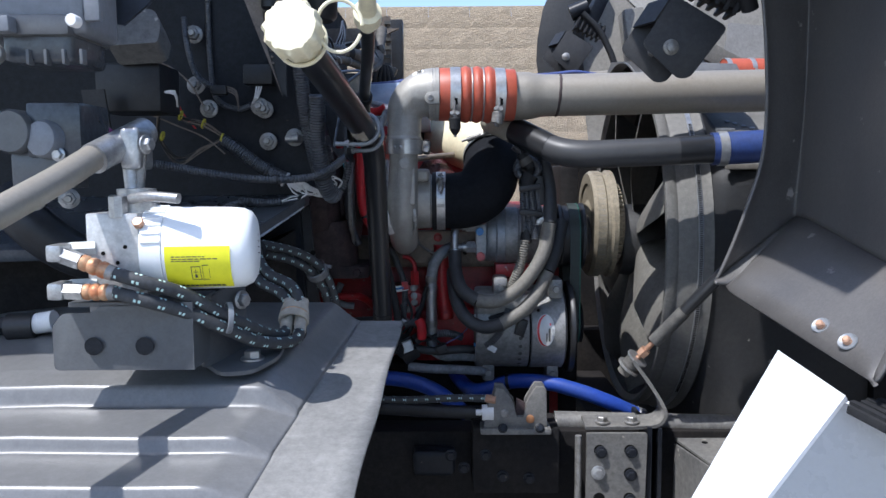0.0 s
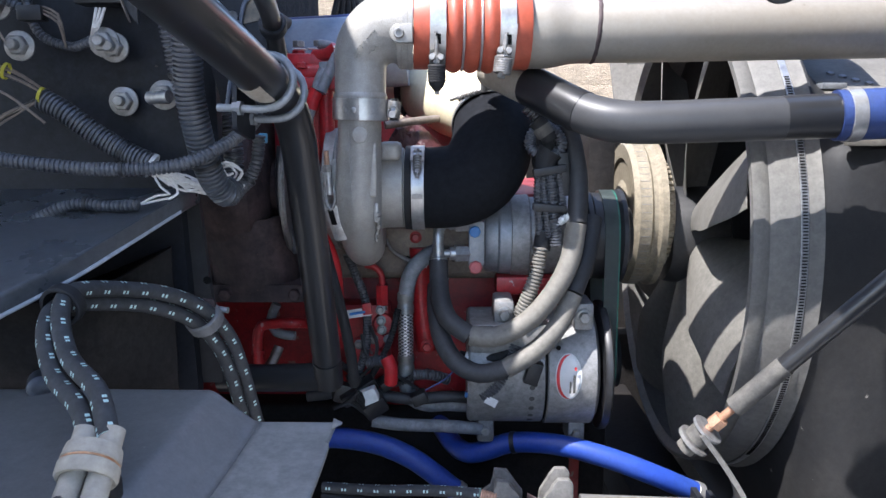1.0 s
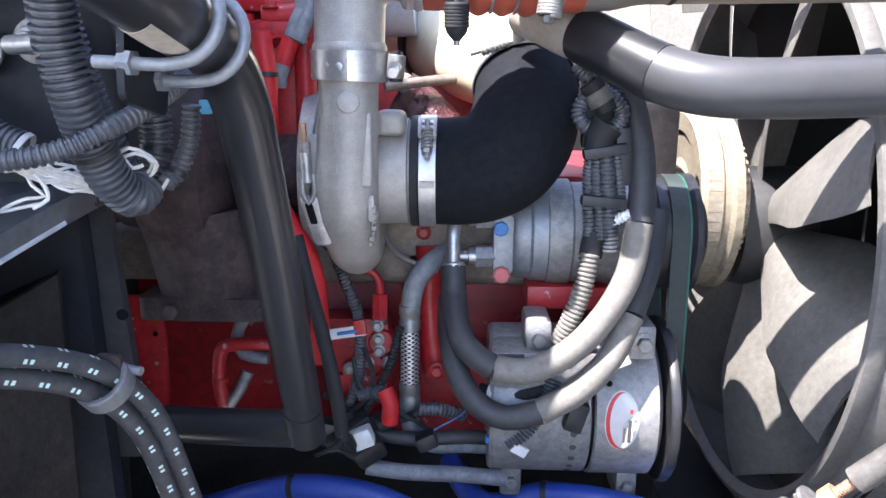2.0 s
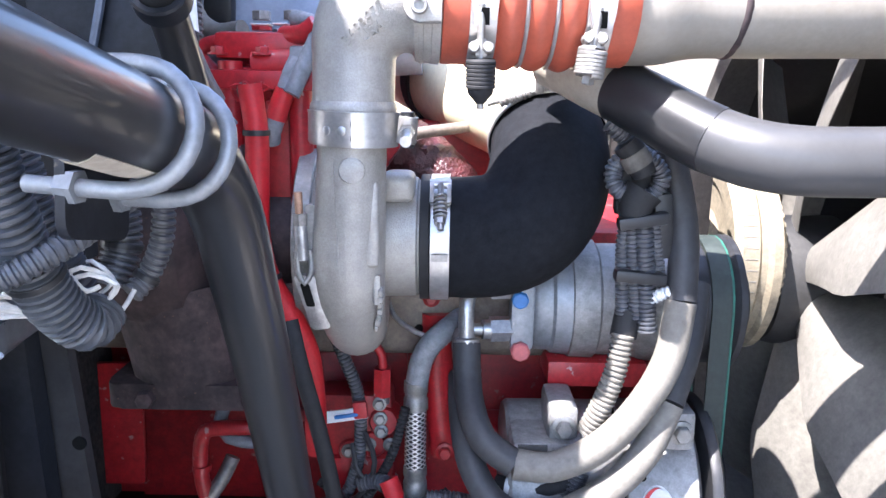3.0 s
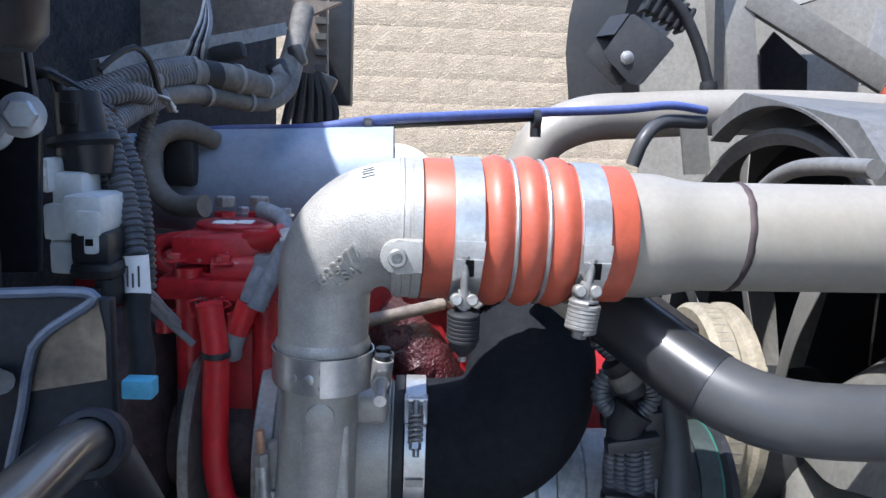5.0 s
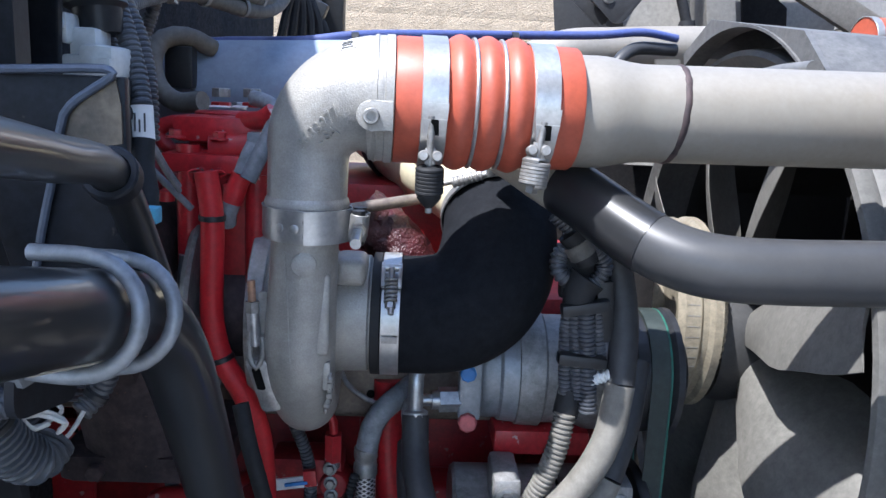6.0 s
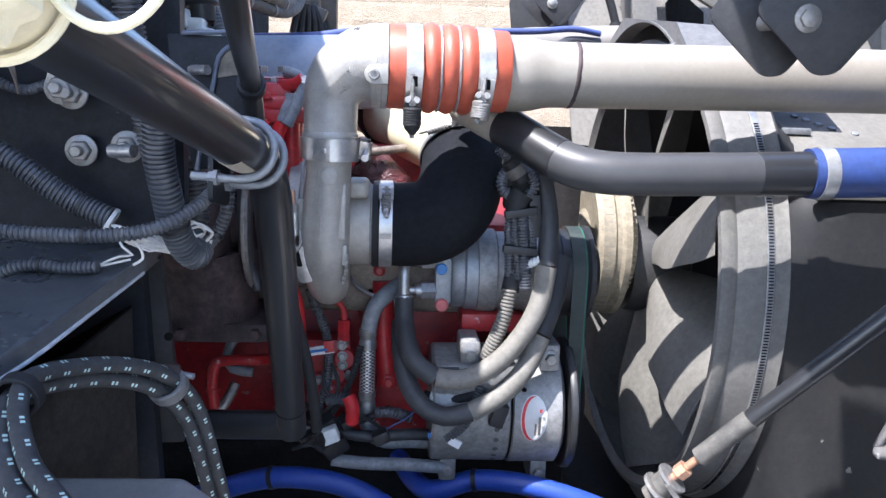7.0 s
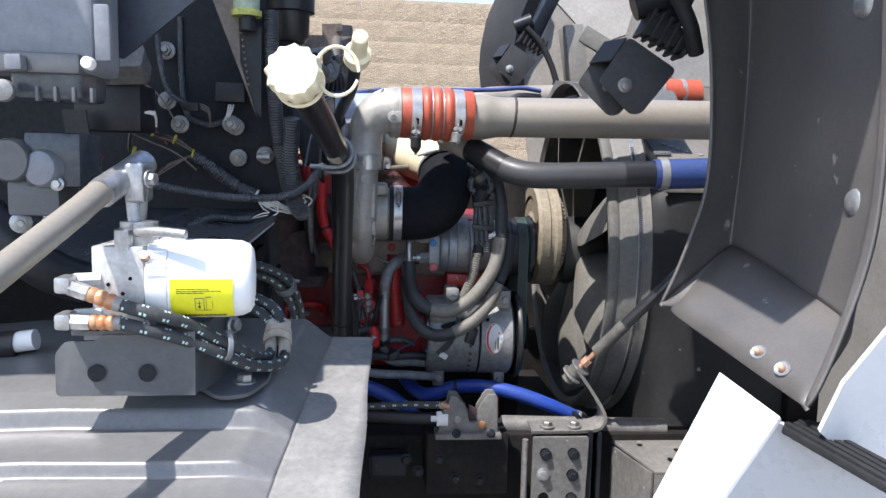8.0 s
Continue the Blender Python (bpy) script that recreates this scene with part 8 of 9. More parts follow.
part("rib", bar((-0.414, 0.955, 1.831), (-0.413, 0.955, 1.760), 0.02, 0.012, 0.004), GREY_BOX, gb)
part("rib", bar((-0.510, 0.930, 1.762), (-0.509, 0.930, 1.743), 0.02, 0.02, 0.003), GREY_BOX, gb)
part("bolt", lathe((-0.418, 0.920, 1.753), (0, -1, 0), [(0, 0.0075), (0.012, 0.0075), (0.014, 0.006)], 20), INK_WHITE, gb)
part("bolt", lathe((-0.525, 0.930, 1.718), (0.2, -1, 0), [(0, 0.014), (0.012, 0.013), (0.014, 0.008)], 20), DULL_STEEL, gb)
for k in range(4):
    part("rib", box(Vector((-0.492, 0.950, 1.717)) + Vector((0.022 * k, 0, 0)), (0.004, 0.012, 0.018), bevel=0.001), LINER, gb)

vb = thing("brake_valve", (-0.55, 1.06, 1.5), "dusty grey air valve with a blue-grey cap and knob", "valve")
part("valve_body", box((-0.512, 1.080, 1.634), (0.075, 0.09, 0.075), bevel=0.006), DUSTY_BLACK, vb)
part("valve_foot", box((-0.541, 1.080, 1.580), (0.07, 0.08, 0.05), bevel=0.006), LINER, vb)
part("cap", lathe((-0.524, 1.030, 1.622), (-0.25, -1, 0.05), [(-0.04, 0.026), (0.0, 0.026), (0.006, 0.023), (0.008, 0.015)], 32), GREY_BOX, vb, "blue-grey round cap")
part("knob", lathe((-0.567, 1.030, 1.632), (-0.1, -1, 0.0), [(-0.05, 0.03), (0.0, 0.03), (0.004, 0.027)], 32), LINER, vb)
bolt(vb, (-0.504, 1.030, 1.601), (0, -1, 0), 0.0065, ZINC)
for q in ((-0.606, 1.150, 1.536), (-0.578, 1.200, 1.537)):
    part("stud", hexhead(q, (0.4, -1, 0), 0.011, stud=0.014), ZINC, vb)
single("black_duct", tube([(-0.684, 1.200, 1.544), (-0.634, 1.200, 1.490), (-0.591, 1.220, 1.451), (-0.549, 1.250, 1.428)], 0.035, 20), PLASTIC, "black air duct below the valve", "duct")
cc = single("cable_connector", tube([(-0.684, 1.200, 1.332), (-0.640, 1.200, 1.335)], 0.022, 16), PLASTIC, "black cable connector with a pale collar", "connector")
part("collar", tube([(-0.644, 1.200, 1.337), (-0.611, 1.200, 1.342)], 0.017, 16), INK_WHITE, cc)
single("magenta_tube", tube([(-0.568, 1.200, 1.647), (-0.525, 1.200, 1.645), (-0.503, 1.200, 1.633)], 0.009, 12), surface("magenta_tube", (0.2, 0.02, 0.12), 0.4), "dark magenta tube behind the valve", "tube")
pl = single("tan_side_panel", slab([(-0.393, 1.500, 1.964), (-0.337, 1.500, 1.966), (-0.335, 1.500, 1.831), (-0.303, 1.500, 1.726)], 0.006), TAN_METAL, "tan painted body flange with a serrated edge", "panel")
part("serrated_plate", slab([(-0.336, 1.505, 1.903), (-0.294, 1.505, 1.901), (-0.295, 1.505, 1.725), (-0.312, 1.505, 1.744), (-0.335, 1.505, 1.830)], 0.005), PLASTIC, pl, "black serrated plate")
TEETH = [Vector((-0.335, 1.500, 1.886)), Vector((-0.322, 1.500, 1.788))]
for k in range(9):
    part("tooth", box(TEETH[0].lerp(TEETH[1], k / 8) + Vector((0.003, 0, 0)), (0.004, 0.006, 0.004), rot=Euler((0, 0.78, 0)).to_matrix()), TAN_METAL, pl)
sv = single("bent_plate", slab([(-0.599, 1.300, 1.717), (-0.560, 1.300, 1.718), (-0.552, 1.300, 1.654), (-0.590, 1.300, 1.653)], 0.005), HINGE_STEEL, "dull dark bent metal plate", "plate")
cnn = thing("wall_connector", (-0.36, 1.58, 1.7), "black connector with three white wires", "connector")
part("connector_body", box((-0.367, 1.585, 1.777), (0.06, 0.035, 0.04), bevel=0.004), PLASTIC, cnn)
for k in range(3):
    part("wire", tube([Vector((-0.370, 1.570, 1.752)) + Vector((0.005 * k, 0, 0)), Vector((-0.373, 1.565, 1.729)) + Vector((0.003 * k, 0, 0)), Vector((-0.383, 1.580, 1.718))], 0.0018, 6), WIRE, cnn)
conduit([(-0.473, 1.600, 1.930), (-0.472, 1.600, 1.815), (-0.458, 1.600, 1.728), (-0.417, 1.600, 1.710), (-0.386, 1.590, 1.717)], 0.006, "thin black conduit looping to the connector")
conduit([(-0.279, 1.520, 1.935), (-0.274, 1.520, 1.825), (-0.268, 1.540, 1.714), (-0.253, 1.560, 1.610), (-0.238, 1.580, 1.544)], 0.015, "long thick black conduit hanging beside the post")
rv = thing("reservoir", (-0.24, 1.5, 1.84), "pale green capped bottle over a black neck", "bottle")
part("bottle", tube([(-0.320, 1.480, 1.917), (-0.317, 1.480, 1.989)], 0.025, 24), surface("pale_green_plastic", (0.38, 0.45, 0.33), 0.4), rv)
part("lip", tube([(-0.319, 1.480, 1.915), (-0.319, 1.480, 1.926)], 0.029, 24), surface("yellow_green_lip", (0.5, 0.5, 0.12), 0.45), rv)
part("neck", tube([(-0.318, 1.480, 1.888), (-0.317, 1.480, 1.915)], 0.016, 20), PLASTIC, rv)
single("filter_canister", lathe((-0.249, 1.620, 1.890), (0, 0, 1), [(0, 0.03), (0.01, 0.038), (0.06, 0.04), (0.062, 0.05), (0.09, 0.05), (0.2, 0.05)], 36), PLASTIC, "black filter canister behind the filler cap", "canister")

hz = thing("wiring_harness", (-0.3, 2.1, 1.9), "thick bundle of taped and corrugated wiring under the cowl", "wiring harness")
part("cable", loom([(-0.312, 1.9, 1.863), (-0.31, 1.95, 1.875), (-0.3, 2.0, 1.885), (-0.28, 2.05, 1.896), (-0.265, 2.1, 1.905)], 0.0125, 0.006), CONDUIT_GREY, hz)
part("cable", loom([(-0.34, 1.92, 1.868), (-0.318, 1.96, 1.88), (-0.295, 2.0, 1.896), (-0.278, 2.06, 1.908), (-0.27, 2.1, 1.913)], 0.0105, 0.0055), CONDUIT_GREY, hz)
part("trunk", tube([(-0.272, 2.09, 1.903), (-0.238, 2.142, 1.902), (-0.219, 2.183, 1.897), (-0.209, 2.225, 1.892), (-0.203, 2.267, 1.9), (-0.197, 2.308, 1.92), (-0.194, 2.35, 1.95), (-0.19, 2.42, 2.02)], 0.0165, 20), RUBBER_DUSTY, hz, "dusty taped wiring trunk")
part("cable", tube([(-0.29, 2.01, 1.872), (-0.263, 2.08, 1.88), (-0.243, 2.13, 1.877), (-0.219, 2.18, 1.873), (-0.199, 2.23, 1.879), (-0.188, 2.28, 1.898), (-0.187, 2.33, 1.935)], 0.0105, 16), RUBBER_DUSTY, hz)
part("cable", loom([(-0.31, 1.91, 1.866), (-0.3, 1.93, 1.87), (-0.287, 1.955, 1.877), (-0.275, 1.98, 1.873)], 0.009), CONDUIT_GREY, hz)
part("cable", loom([(-0.296, 1.93, 1.847), (-0.291, 1.98, 1.862), (-0.283, 2.03, 1.874)], 0.0115), BARE_HOSE, hz)
part("cable", loom([(-0.296, 2.05, 1.87), (-0.303, 2.05, 1.85), (-0.31, 2.05, 1.83), (-0.316, 2.05, 1.805)], 0.008), CONDUIT, hz)
part("cable", loom([(-0.29, 1.83, 1.868), (-0.275, 1.82, 1.862), (-0.26, 1.811, 1.85), (-0.248, 1.802, 1.828), (-0.237, 1.793, 1.801), (-0.228, 1.784, 1.774), (-0.222, 1.775, 1.75)], 0.0092), CONDUIT, hz)
part("cable", loom([(-0.29, 1.85, 1.864), (-0.278, 1.84, 1.86), (-0.259, 1.832, 1.846), (-0.243, 1.824, 1.819), (-0.233, 1.816, 1.79), (-0.227, 1.808, 1.758), (-0.224, 1.8, 1.718)], 0.0088), CONDUIT, hz)
part("cable", loom([(-0.281, 1.84, 1.846), (-0.274, 1.833, 1.822), (-0.266, 1.827, 1.793), (-0.257, 1.82, 1.763)], 0.0085), CONDUIT, hz)
tag_ = part("tag", tube([(-0.2222, 1.775, 1.751), (-0.22, 1.772, 1.721)], 0.0096, 22), INK_WHITE, hz, "white printed tag")
for k in range(3):
    part("print", box((-0.2245 + 0.0042 * k, 1.7634 + (0.0008 if k == 1 else 0.0016) - 0.0012, 1.737 - 0.003 * (k % 2)), (0.0013, 0.0012, 0.016 - 0.005 * (k % 2))), INK, tag_)
part("tail", tube([(-0.22, 1.772, 1.722), (-0.219, 1.765, 1.698), (-0.213, 1.757, 1.677), (-0.212, 1.75, 1.658)], 0.0098, 18), RUBBER, hz)
part("tail", tube([(-0.224, 1.8, 1.72), (-0.222, 1.79, 1.69), (-0.216, 1.77, 1.665)], 0.004, 10), RUBBER, hz)
for dz in (0.0, 0.005):
    part("twisted_wire", tube([(-0.227, 1.8, 1.716 + dz), (-0.229, 1.83, 1.703 + dz), (-0.231, 1.865, 1.683 + dz), (-0.229, 1.9, 1.66 + dz)], 0.0028, 8), BARE_HOSE, hz)
part("clip", tube([(-0.35, 1.88, 1.874), (-0.348, 1.88, 1.882), (-0.338, 1.88, 1.889), (-0.326, 1.88, 1.887), (-0.32, 1.88, 1.872)], 0.0055, 10), PLASTIC, hz)
part("strap", tube([(-0.325, 1.875, 1.888), (-0.3, 1.87, 1.876), (-0.284, 1.87, 1.866), (-0.27, 1.865, 1.858)], 0.0042, 8), PLASTIC, hz)
part("loop", tube([(-0.31, 1.94, 1.896), (-0.301, 1.95, 1.908), (-0.287, 1.968, 1.92), (-0.279, 1.985, 1.91), (-0.277, 2.002, 1.883), (-0.277, 2.02, 1.868)], 0.0032, 8), PLASTIC, hz)
for q, d, rr in (((-0.268, 2.095, 1.904), (1, 0.9, 0), 0.0172), ((-0.232, 2.155, 1.901), (0.7, 0.9, -0.1), 0.017), ((-0.212, 2.21, 1.893), (0.4, 0.9, -0.1), 0.0172), ((-0.222, 2.172, 1.8745), (0.5, 0.9, -0.05), 0.011), ((-0.254, 2.1, 1.879), (0.5, 0.9, 0), 0.011), ((-0.29, 2.025, 1.891), (0.5, 0.9, 0.2), 0.0132)):
    part("tie", band(q, d, rr, 0.0055, 0.0016, 22), LINER_DUST, hz, "pale grey cable tie")
part("tape", tube([(-0.262, 2.105, 1.9028), (-0.25, 2.124, 1.9024)], 0.0174, 20), RUBBER, hz)
part("plug", box((-0.203, 2.29, 1.918), (0.028, 0.03, 0.034), bevel=0.006, rot=Euler((0, -0.5, 0)).to_matrix()), PLASTIC, hz)
part("plug", box((-0.185, 2.33, 1.945), (0.022, 0.028, 0.03), bevel=0.005, rot=Euler((0, -0.3, 0)).to_matrix()), PLASTIC, hz)
part("plug_latch", box((-0.201, 2.272, 1.918), (0.014, 0.006, 0.018), bevel=0.002, rot=Euler((0, -0.5, 0)).to_matrix()), BARE_HOSE, hz)
part("plug", box((-0.253, 2.2, 1.935), (0.045, 0.03, 0.022), bevel=0.008, rot=Euler((0, -0.25, 0)).to_matrix()), RUBBER, hz)
for k in range(7):
    part("wire", tube([Vector((-0.28, 1.98, 1.873)) + Vector((0, 0, 0.002 * (k % 4))), Vector((-0.271, 1.985, 1.87)) + Vector((0.002 * k, 0, 0.0015 * (k % 3))), Vector((-0.262, 1.99, 1.864)) + Vector((0.003 * (k % 3), 0, -0.003 * (k % 2))), Vector((-0.268, 2.0, 1.86)) + Vector((0.002 * k, 0, 0))], 0.0016, 6), (RUBBER_DUSTY, TAN_METAL, GREY_CONN)[k % 3], hz)
for k in range(5):
    part("cable", tube([Vector((-0.21, 2.5, 1.932)) + Vector((0.006 * k, 0.02 * k, 0)), Vector((-0.22, 2.5, 1.894)) + Vector((0.012 * k, 0.02 * k, 0)), Vector((-0.232, 2.5, 1.841)) + Vector((0.016 * k, 0.02 * k, 0))], 0.0075, 8), RUBBER, hz)
part("plug", box((-0.18, 2.6, 1.91), (0.035, 0.03, 0.05), bevel=0.005, rot=Euler((0, 0.4, 0)).to_matrix()), PLASTIC, hz)
part("cable", tube([(-0.17, 2.6, 1.9), (-0.163, 2.6, 1.885), (-0.158, 2.6, 1.865), (-0.165, 2.6, 1.83)], 0.008, 10), RUBBER, hz)
part("bar_above", ribbon([(-0.377, 2.1, 1.905), (-0.34, 2.2, 1.932), (-0.3, 2.35, 1.962), (-0.234, 2.5, 1.999)], 0.02, 0.014, (0, 0.3, 1)), DULL_STEEL, hz, "dull steel bar")
for k in range(8):
    part("wire", tube([Vector((-0.31, 2.2, 1.925)) + Vector((0.004 * k, 0, 0)), Vector((-0.298, 2.19, 1.943)) + Vector((0.003 * k, 0, 0.002 * (k % 3))), Vector((-0.288, 2.2, 1.97)) + Vector((0.002 * k, 0, 0)), Vector((-0.284, 2.22, 2.01))], 0.0028, 6), (WIRE, BARE_HOSE, RUBBER)[k % 3], hz)
gc = thing("connector_pair", (-0.24, 1.76, 1.6), "two grey multi-pin plugs with black boots", "connector")


def plug_box(name, x0, x1, y0, y1, depth, back, mat, b=0.004, label=""):
    """A moulded block of a plug, from its extent on the plug's face."""
    bm = box(((x0 + x1) / 2, back - depth / 2, (y0 + y1) / 2), (abs(x1 - x0), depth, abs(y1 - y0)), bevel=b, seg=2)
    return part(name, bm, mat, gc, label)


GA, GB = Vector((-0.290, 1.770, 1.869)), Vector((-0.238, 1.770, 1.714))


def at_x(v):
    return GA.x + (GB.x - GA.x) * (v - 94) / 128


def at_z(v):
    return GA.z + (GB.z - GA.z) * (v - 90) / 347


b0, b1 = Vector((at_x(119), 1.79, at_z(88))), Vector((at_x(140), 1.785, at_z(225)))
L_ = (b1 - b0).length
part("boot", lathe(b0, b1 - b0, [(0, 0.012), (0.0, 0.0165), (L_ * 0.5, 0.0185), (L_ * 0.53, 0.0255), (L_ * 0.6, 0.0265), (L_ * 0.66, 0.021), (L_, 0.0185)], 24), PLASTIC, gc)
part("boot_band", box((at_x(125), 1.772, at_z(122)), (0.013, 0.008, 0.017), bevel=0.002), PLASTIC, gc)
plug_box("plug_latch", at_x(95), at_x(113), at_z(192), at_z(248), 0.03, 1.775, GREY_CONN)
plug_box("plug_latch", at_x(99), at_x(109), at_z(205), at_z(222), 0.006, 1.746, GREY_CONN, 0.002)
plug_box("plug", at_x(104), at_x(160), at_z(216), at_z(272), 0.035, 1.79, GREY_CONN)
plug_box("plug", at_x(92), at_x(146), at_z(266), at_z(326), 0.045, 1.795, GREY_CONN)
plug_box("plug_skirt", at_x(95), at_x(143), at_z(328), at_z(384), 0.04, 1.795, GREY_CONN)
plug_box("plug_fin", at_x(82), at_x(93), at_z(308), at_z(384), 0.02, 1.79, GREY_CONN, 0.002)
plug_box("plug", at_x(136), at_x(206), at_z(248), at_z(312), 0.05, 1.79, GREY_CONN, 0.006)
plug_box("plug_face", at_x(164), at_x(204), at_z(272), at_z(312), 0.006, 1.742, GREY_CONN, 0.002)
plug_box("socket", at_x(145), at_x(214), at_z(308), at_z(362), 0.045, 1.788, PLASTIC, 0.005)
plug_box("socket_latch", at_x(177), at_x(198), at_z(311), at_z(341), 0.008, 1.744, GREY_CONN, 0.002)
plug_box("latch_slot", at_x(181), at_x(194), at_z(316), at_z(327), 0.002, 1.737, DEEP, 0.0)
plug_box("socket_skirt", at_x(141), at_x(222), at_z(356), at_z(388), 0.05, 1.79, PLASTIC, 0.008)
plug_box("socket_tail", at_x(180), at_x(216), at_z(384), at_z(440), 0.04, 1.785, PLASTIC, 0.006)
plug_box("tail_clip", at_x(184), at_x(200), at_z(398), at_z(420), 0.004, 1.746, PLASTIC, 0.001)
single("blue_connector", box((-0.206, 1.732, 1.662), (0.022, 0.016, 0.014), bevel=0.002), BLUE_CLIP, "small light blue plug", "connector", "blue plugs")
single("blue_connector", box((-0.212, 1.72, 1.596), (0.011, 0.012, 0.014), bevel=0.002), BLUE_CLIP, "small light blue plug", "connector", "blue plugs")
bs = thing("cowl_bracket", (-0.33, 1.7, 1.75), "dark steel bracket with two large bright hex bolts", "bracket")
part("plate", slab([(-0.345, 1.730, 1.95), (-0.279, 1.730, 1.95), (-0.271, 1.730, 1.868), (-0.268, 1.730, 1.851), (-0.274, 1.730, 1.745), (-0.342, 1.730, 1.742)], 0.008, bevel=0.0015), STEEL_BLACK, bs)
part("tab", slab([(-0.345, 1.722, 1.96), (-0.278, 1.722, 1.96), (-0.272, 1.722, 1.872), (-0.286, 1.722, 1.878), (-0.345, 1.722, 1.885)], 0.004, bevel=0.001), SHROUD_RUBBER, bs, "dusty olive grey plate")
for q in ((-0.275, 1.722, 1.854), (-0.297, 1.722, 1.844)):
    part("bolt", hexhead(q, (0.35, -1, 0.05), 0.0105, 0.015), BOLT_BRIGHT, bs, "bright zinc hex bolt")
for o in (gc,):
    o.matrix_basis = Matrix.Translation((0.012, 0, 0.001)) @ o.matrix_basis
rt = thing("body_rail", (-0.2, 2.7, 1.6), "grimy tan perforated body rail with a black vent", "body rail")
part("rail", slab([(-0.252, 2.660, 2.108), (-0.184, 2.660, 2.112), (-0.170, 2.660, 1.574), (-0.240, 2.660, 1.571)], 0.02), TAN_METAL, rt)
for k in range(9):
    part("notch", box((-0.192, 2.655, 2.029)[:2] + ((-0.192, 2.655, 2.029)[2] + 0.06 - 0.028 * k,), (0.02, 0.012, 0.011)), INK, rt)
part("vent", box((-0.179, 2.900, 2.014), (0.05, 0.06, 0.26), bevel=0.006), PLASTIC, rt)
cw = thing("harness_loops", (0.2, 1.95, 1.45), "knot of black taped wires and conduits by the compressor", "wiring harness")
part("cable", loom([(0.181, 1.950, 1.646), (0.199, 1.950, 1.630), (0.216, 1.950, 1.615), (0.235, 1.950, 1.601), (0.244, 1.950, 1.585), (0.236, 1.950, 1.568), (0.224, 1.950, 1.557)], 0.0105), CONDUIT, cw)
part("cable", loom([(0.216, 1.955, 1.616), (0.199, 1.955, 1.607), (0.190, 1.955, 1.591), (0.193, 1.950, 1.575), (0.206, 1.950, 1.566), (0.220, 1.950, 1.557)], 0.0105), CONDUIT, cw)
part("stub", tube([(0.199, 1.945, 1.625), (0.214, 1.945, 1.607), (0.223, 1.945, 1.589)], 0.0155, 16, r2=0.0135), RUBBER, cw)
part("stub_tape", tube([(0.207, 1.944, 1.614), (0.217, 1.944, 1.599)], 0.0165, 16), RUBBER_DUSTY, cw, "dusty wound tape")
# dark block added behind the looms to blacken the gap onto red
part("knot", box((0.223, 1.968, 1.578), (0.056, 0.02, 0.075), bevel=0.009), RUBBER, cw)
part("tape", tube([(0.224, 1.945, 1.572), (0.217, 1.945, 1.559), (0.214, 1.945, 1.538)], 0.022, 18, r2=0.017), RUBBER, cw)
part("cable", loom([(0.207, 1.950, 1.542), (0.205, 1.950, 1.508), (0.207, 1.950, 1.470), (0.210, 1.950, 1.426)], 0.0085), CONDUIT, cw)
part("cable", loom([(0.213, 1.945, 1.544), (0.215, 1.945, 1.505), (0.220, 1.945, 1.467), (0.226, 1.945, 1.423)], 0.0092), CONDUIT, cw)
part("cable", loom([(0.223, 1.940, 1.547), (0.227, 1.940, 1.508), (0.231, 1.940, 1.471), (0.237, 1.940, 1.408)], 0.0112), CONDUIT, cw)
part("cable", loom([(0.237, 1.948, 1.545), (0.243, 1.948, 1.505), (0.249, 1.950, 1.460)], 0.0085), CONDUIT, cw)
part("clip", bar((0.194, 1.935, 1.535), (0.250, 1.935, 1.544), 0.02, 0.014, 0.004), PLASTIC, cw)
part("clip", bar((0.194, 1.935, 1.478), (0.252, 1.935, 1.473), 0.02, 0.014, 0.004), PLASTIC, cw)
part("plug", bar((0.245, 1.950, 1.569), (0.252, 1.950, 1.495), 0.02, 0.017, 0.003), PLASTIC, cw)
part("grey_branch", loom([(0.231, 1.940, 1.445), (0.247, 1.935, 1.455), (0.259, 1.930, 1.461)], 0.0075), GREY_CONN, cw, "short pale grey conduit")
part("pale_conduit", loom([(0.211, 1.945, 1.405), (0.204, 1.940, 1.363), (0.190, 1.940, 1.319), (0.175, 1.945, 1.280)], 0.0135, 0.006), HOSE_PALE, cw, "pale grey corrugated conduit")
part("cable", tube([(0.218, 1.955, 1.431), (0.212, 1.950, 1.400)], 0.0155, 14), RUBBER, cw)
sw = thing("starter_wiring", (0.1, 1.97, 1.05), "tangled black plugs and looms above the alternator", "wiring")
part("cable", loom([(0.171, 1.950, 1.229), (0.154, 1.945, 1.184), (0.133, 1.945, 1.152), (0.109, 1.950, 1.133)], 0.0125), CONDUIT, sw)
part("plug", box((0.200, 1.930, 1.184), (0.026, 0.025, 0.042), bevel=0.004, rot=Euler((0, 0.3, 0)).to_matrix()), PLASTIC, sw)
part("cable", tube([(0.071, 1.970, 1.203), (0.096, 1.960, 1.200), (0.135, 1.950, 1.205), (0.168, 1.950, 1.217)], 0.0095, 12), RUBBER, sw)
part("tag", tube([(0.082, 1.960, 1.202), (0.103, 1.955, 1.200)], 0.0115, 14), INK_WHITE, sw, "white wire tag")
part("tag", box((0.127, 1.945, 1.126), (0.022, 0.012, 0.014), rot=Euler((0, 0.5, 0)).to_matrix()), INK_WHITE, sw)
part("clip", box((0.086, 1.960, 1.133), (0.012, 0.012, 0.01), bevel=0.002), BLUE_CAP, sw)
part("wire", tube([(0.089, 1.960, 1.152), (0.098, 1.955, 1.126), (0.131, 1.950, 1.118), (0.157, 1.950, 1.130)], 0.002, 6), PLASTIC, sw)
lw = thing("lower_plugs", (-0.08, 1.97, 1.0), "cluster of oily black plugs and red boots", "wiring")
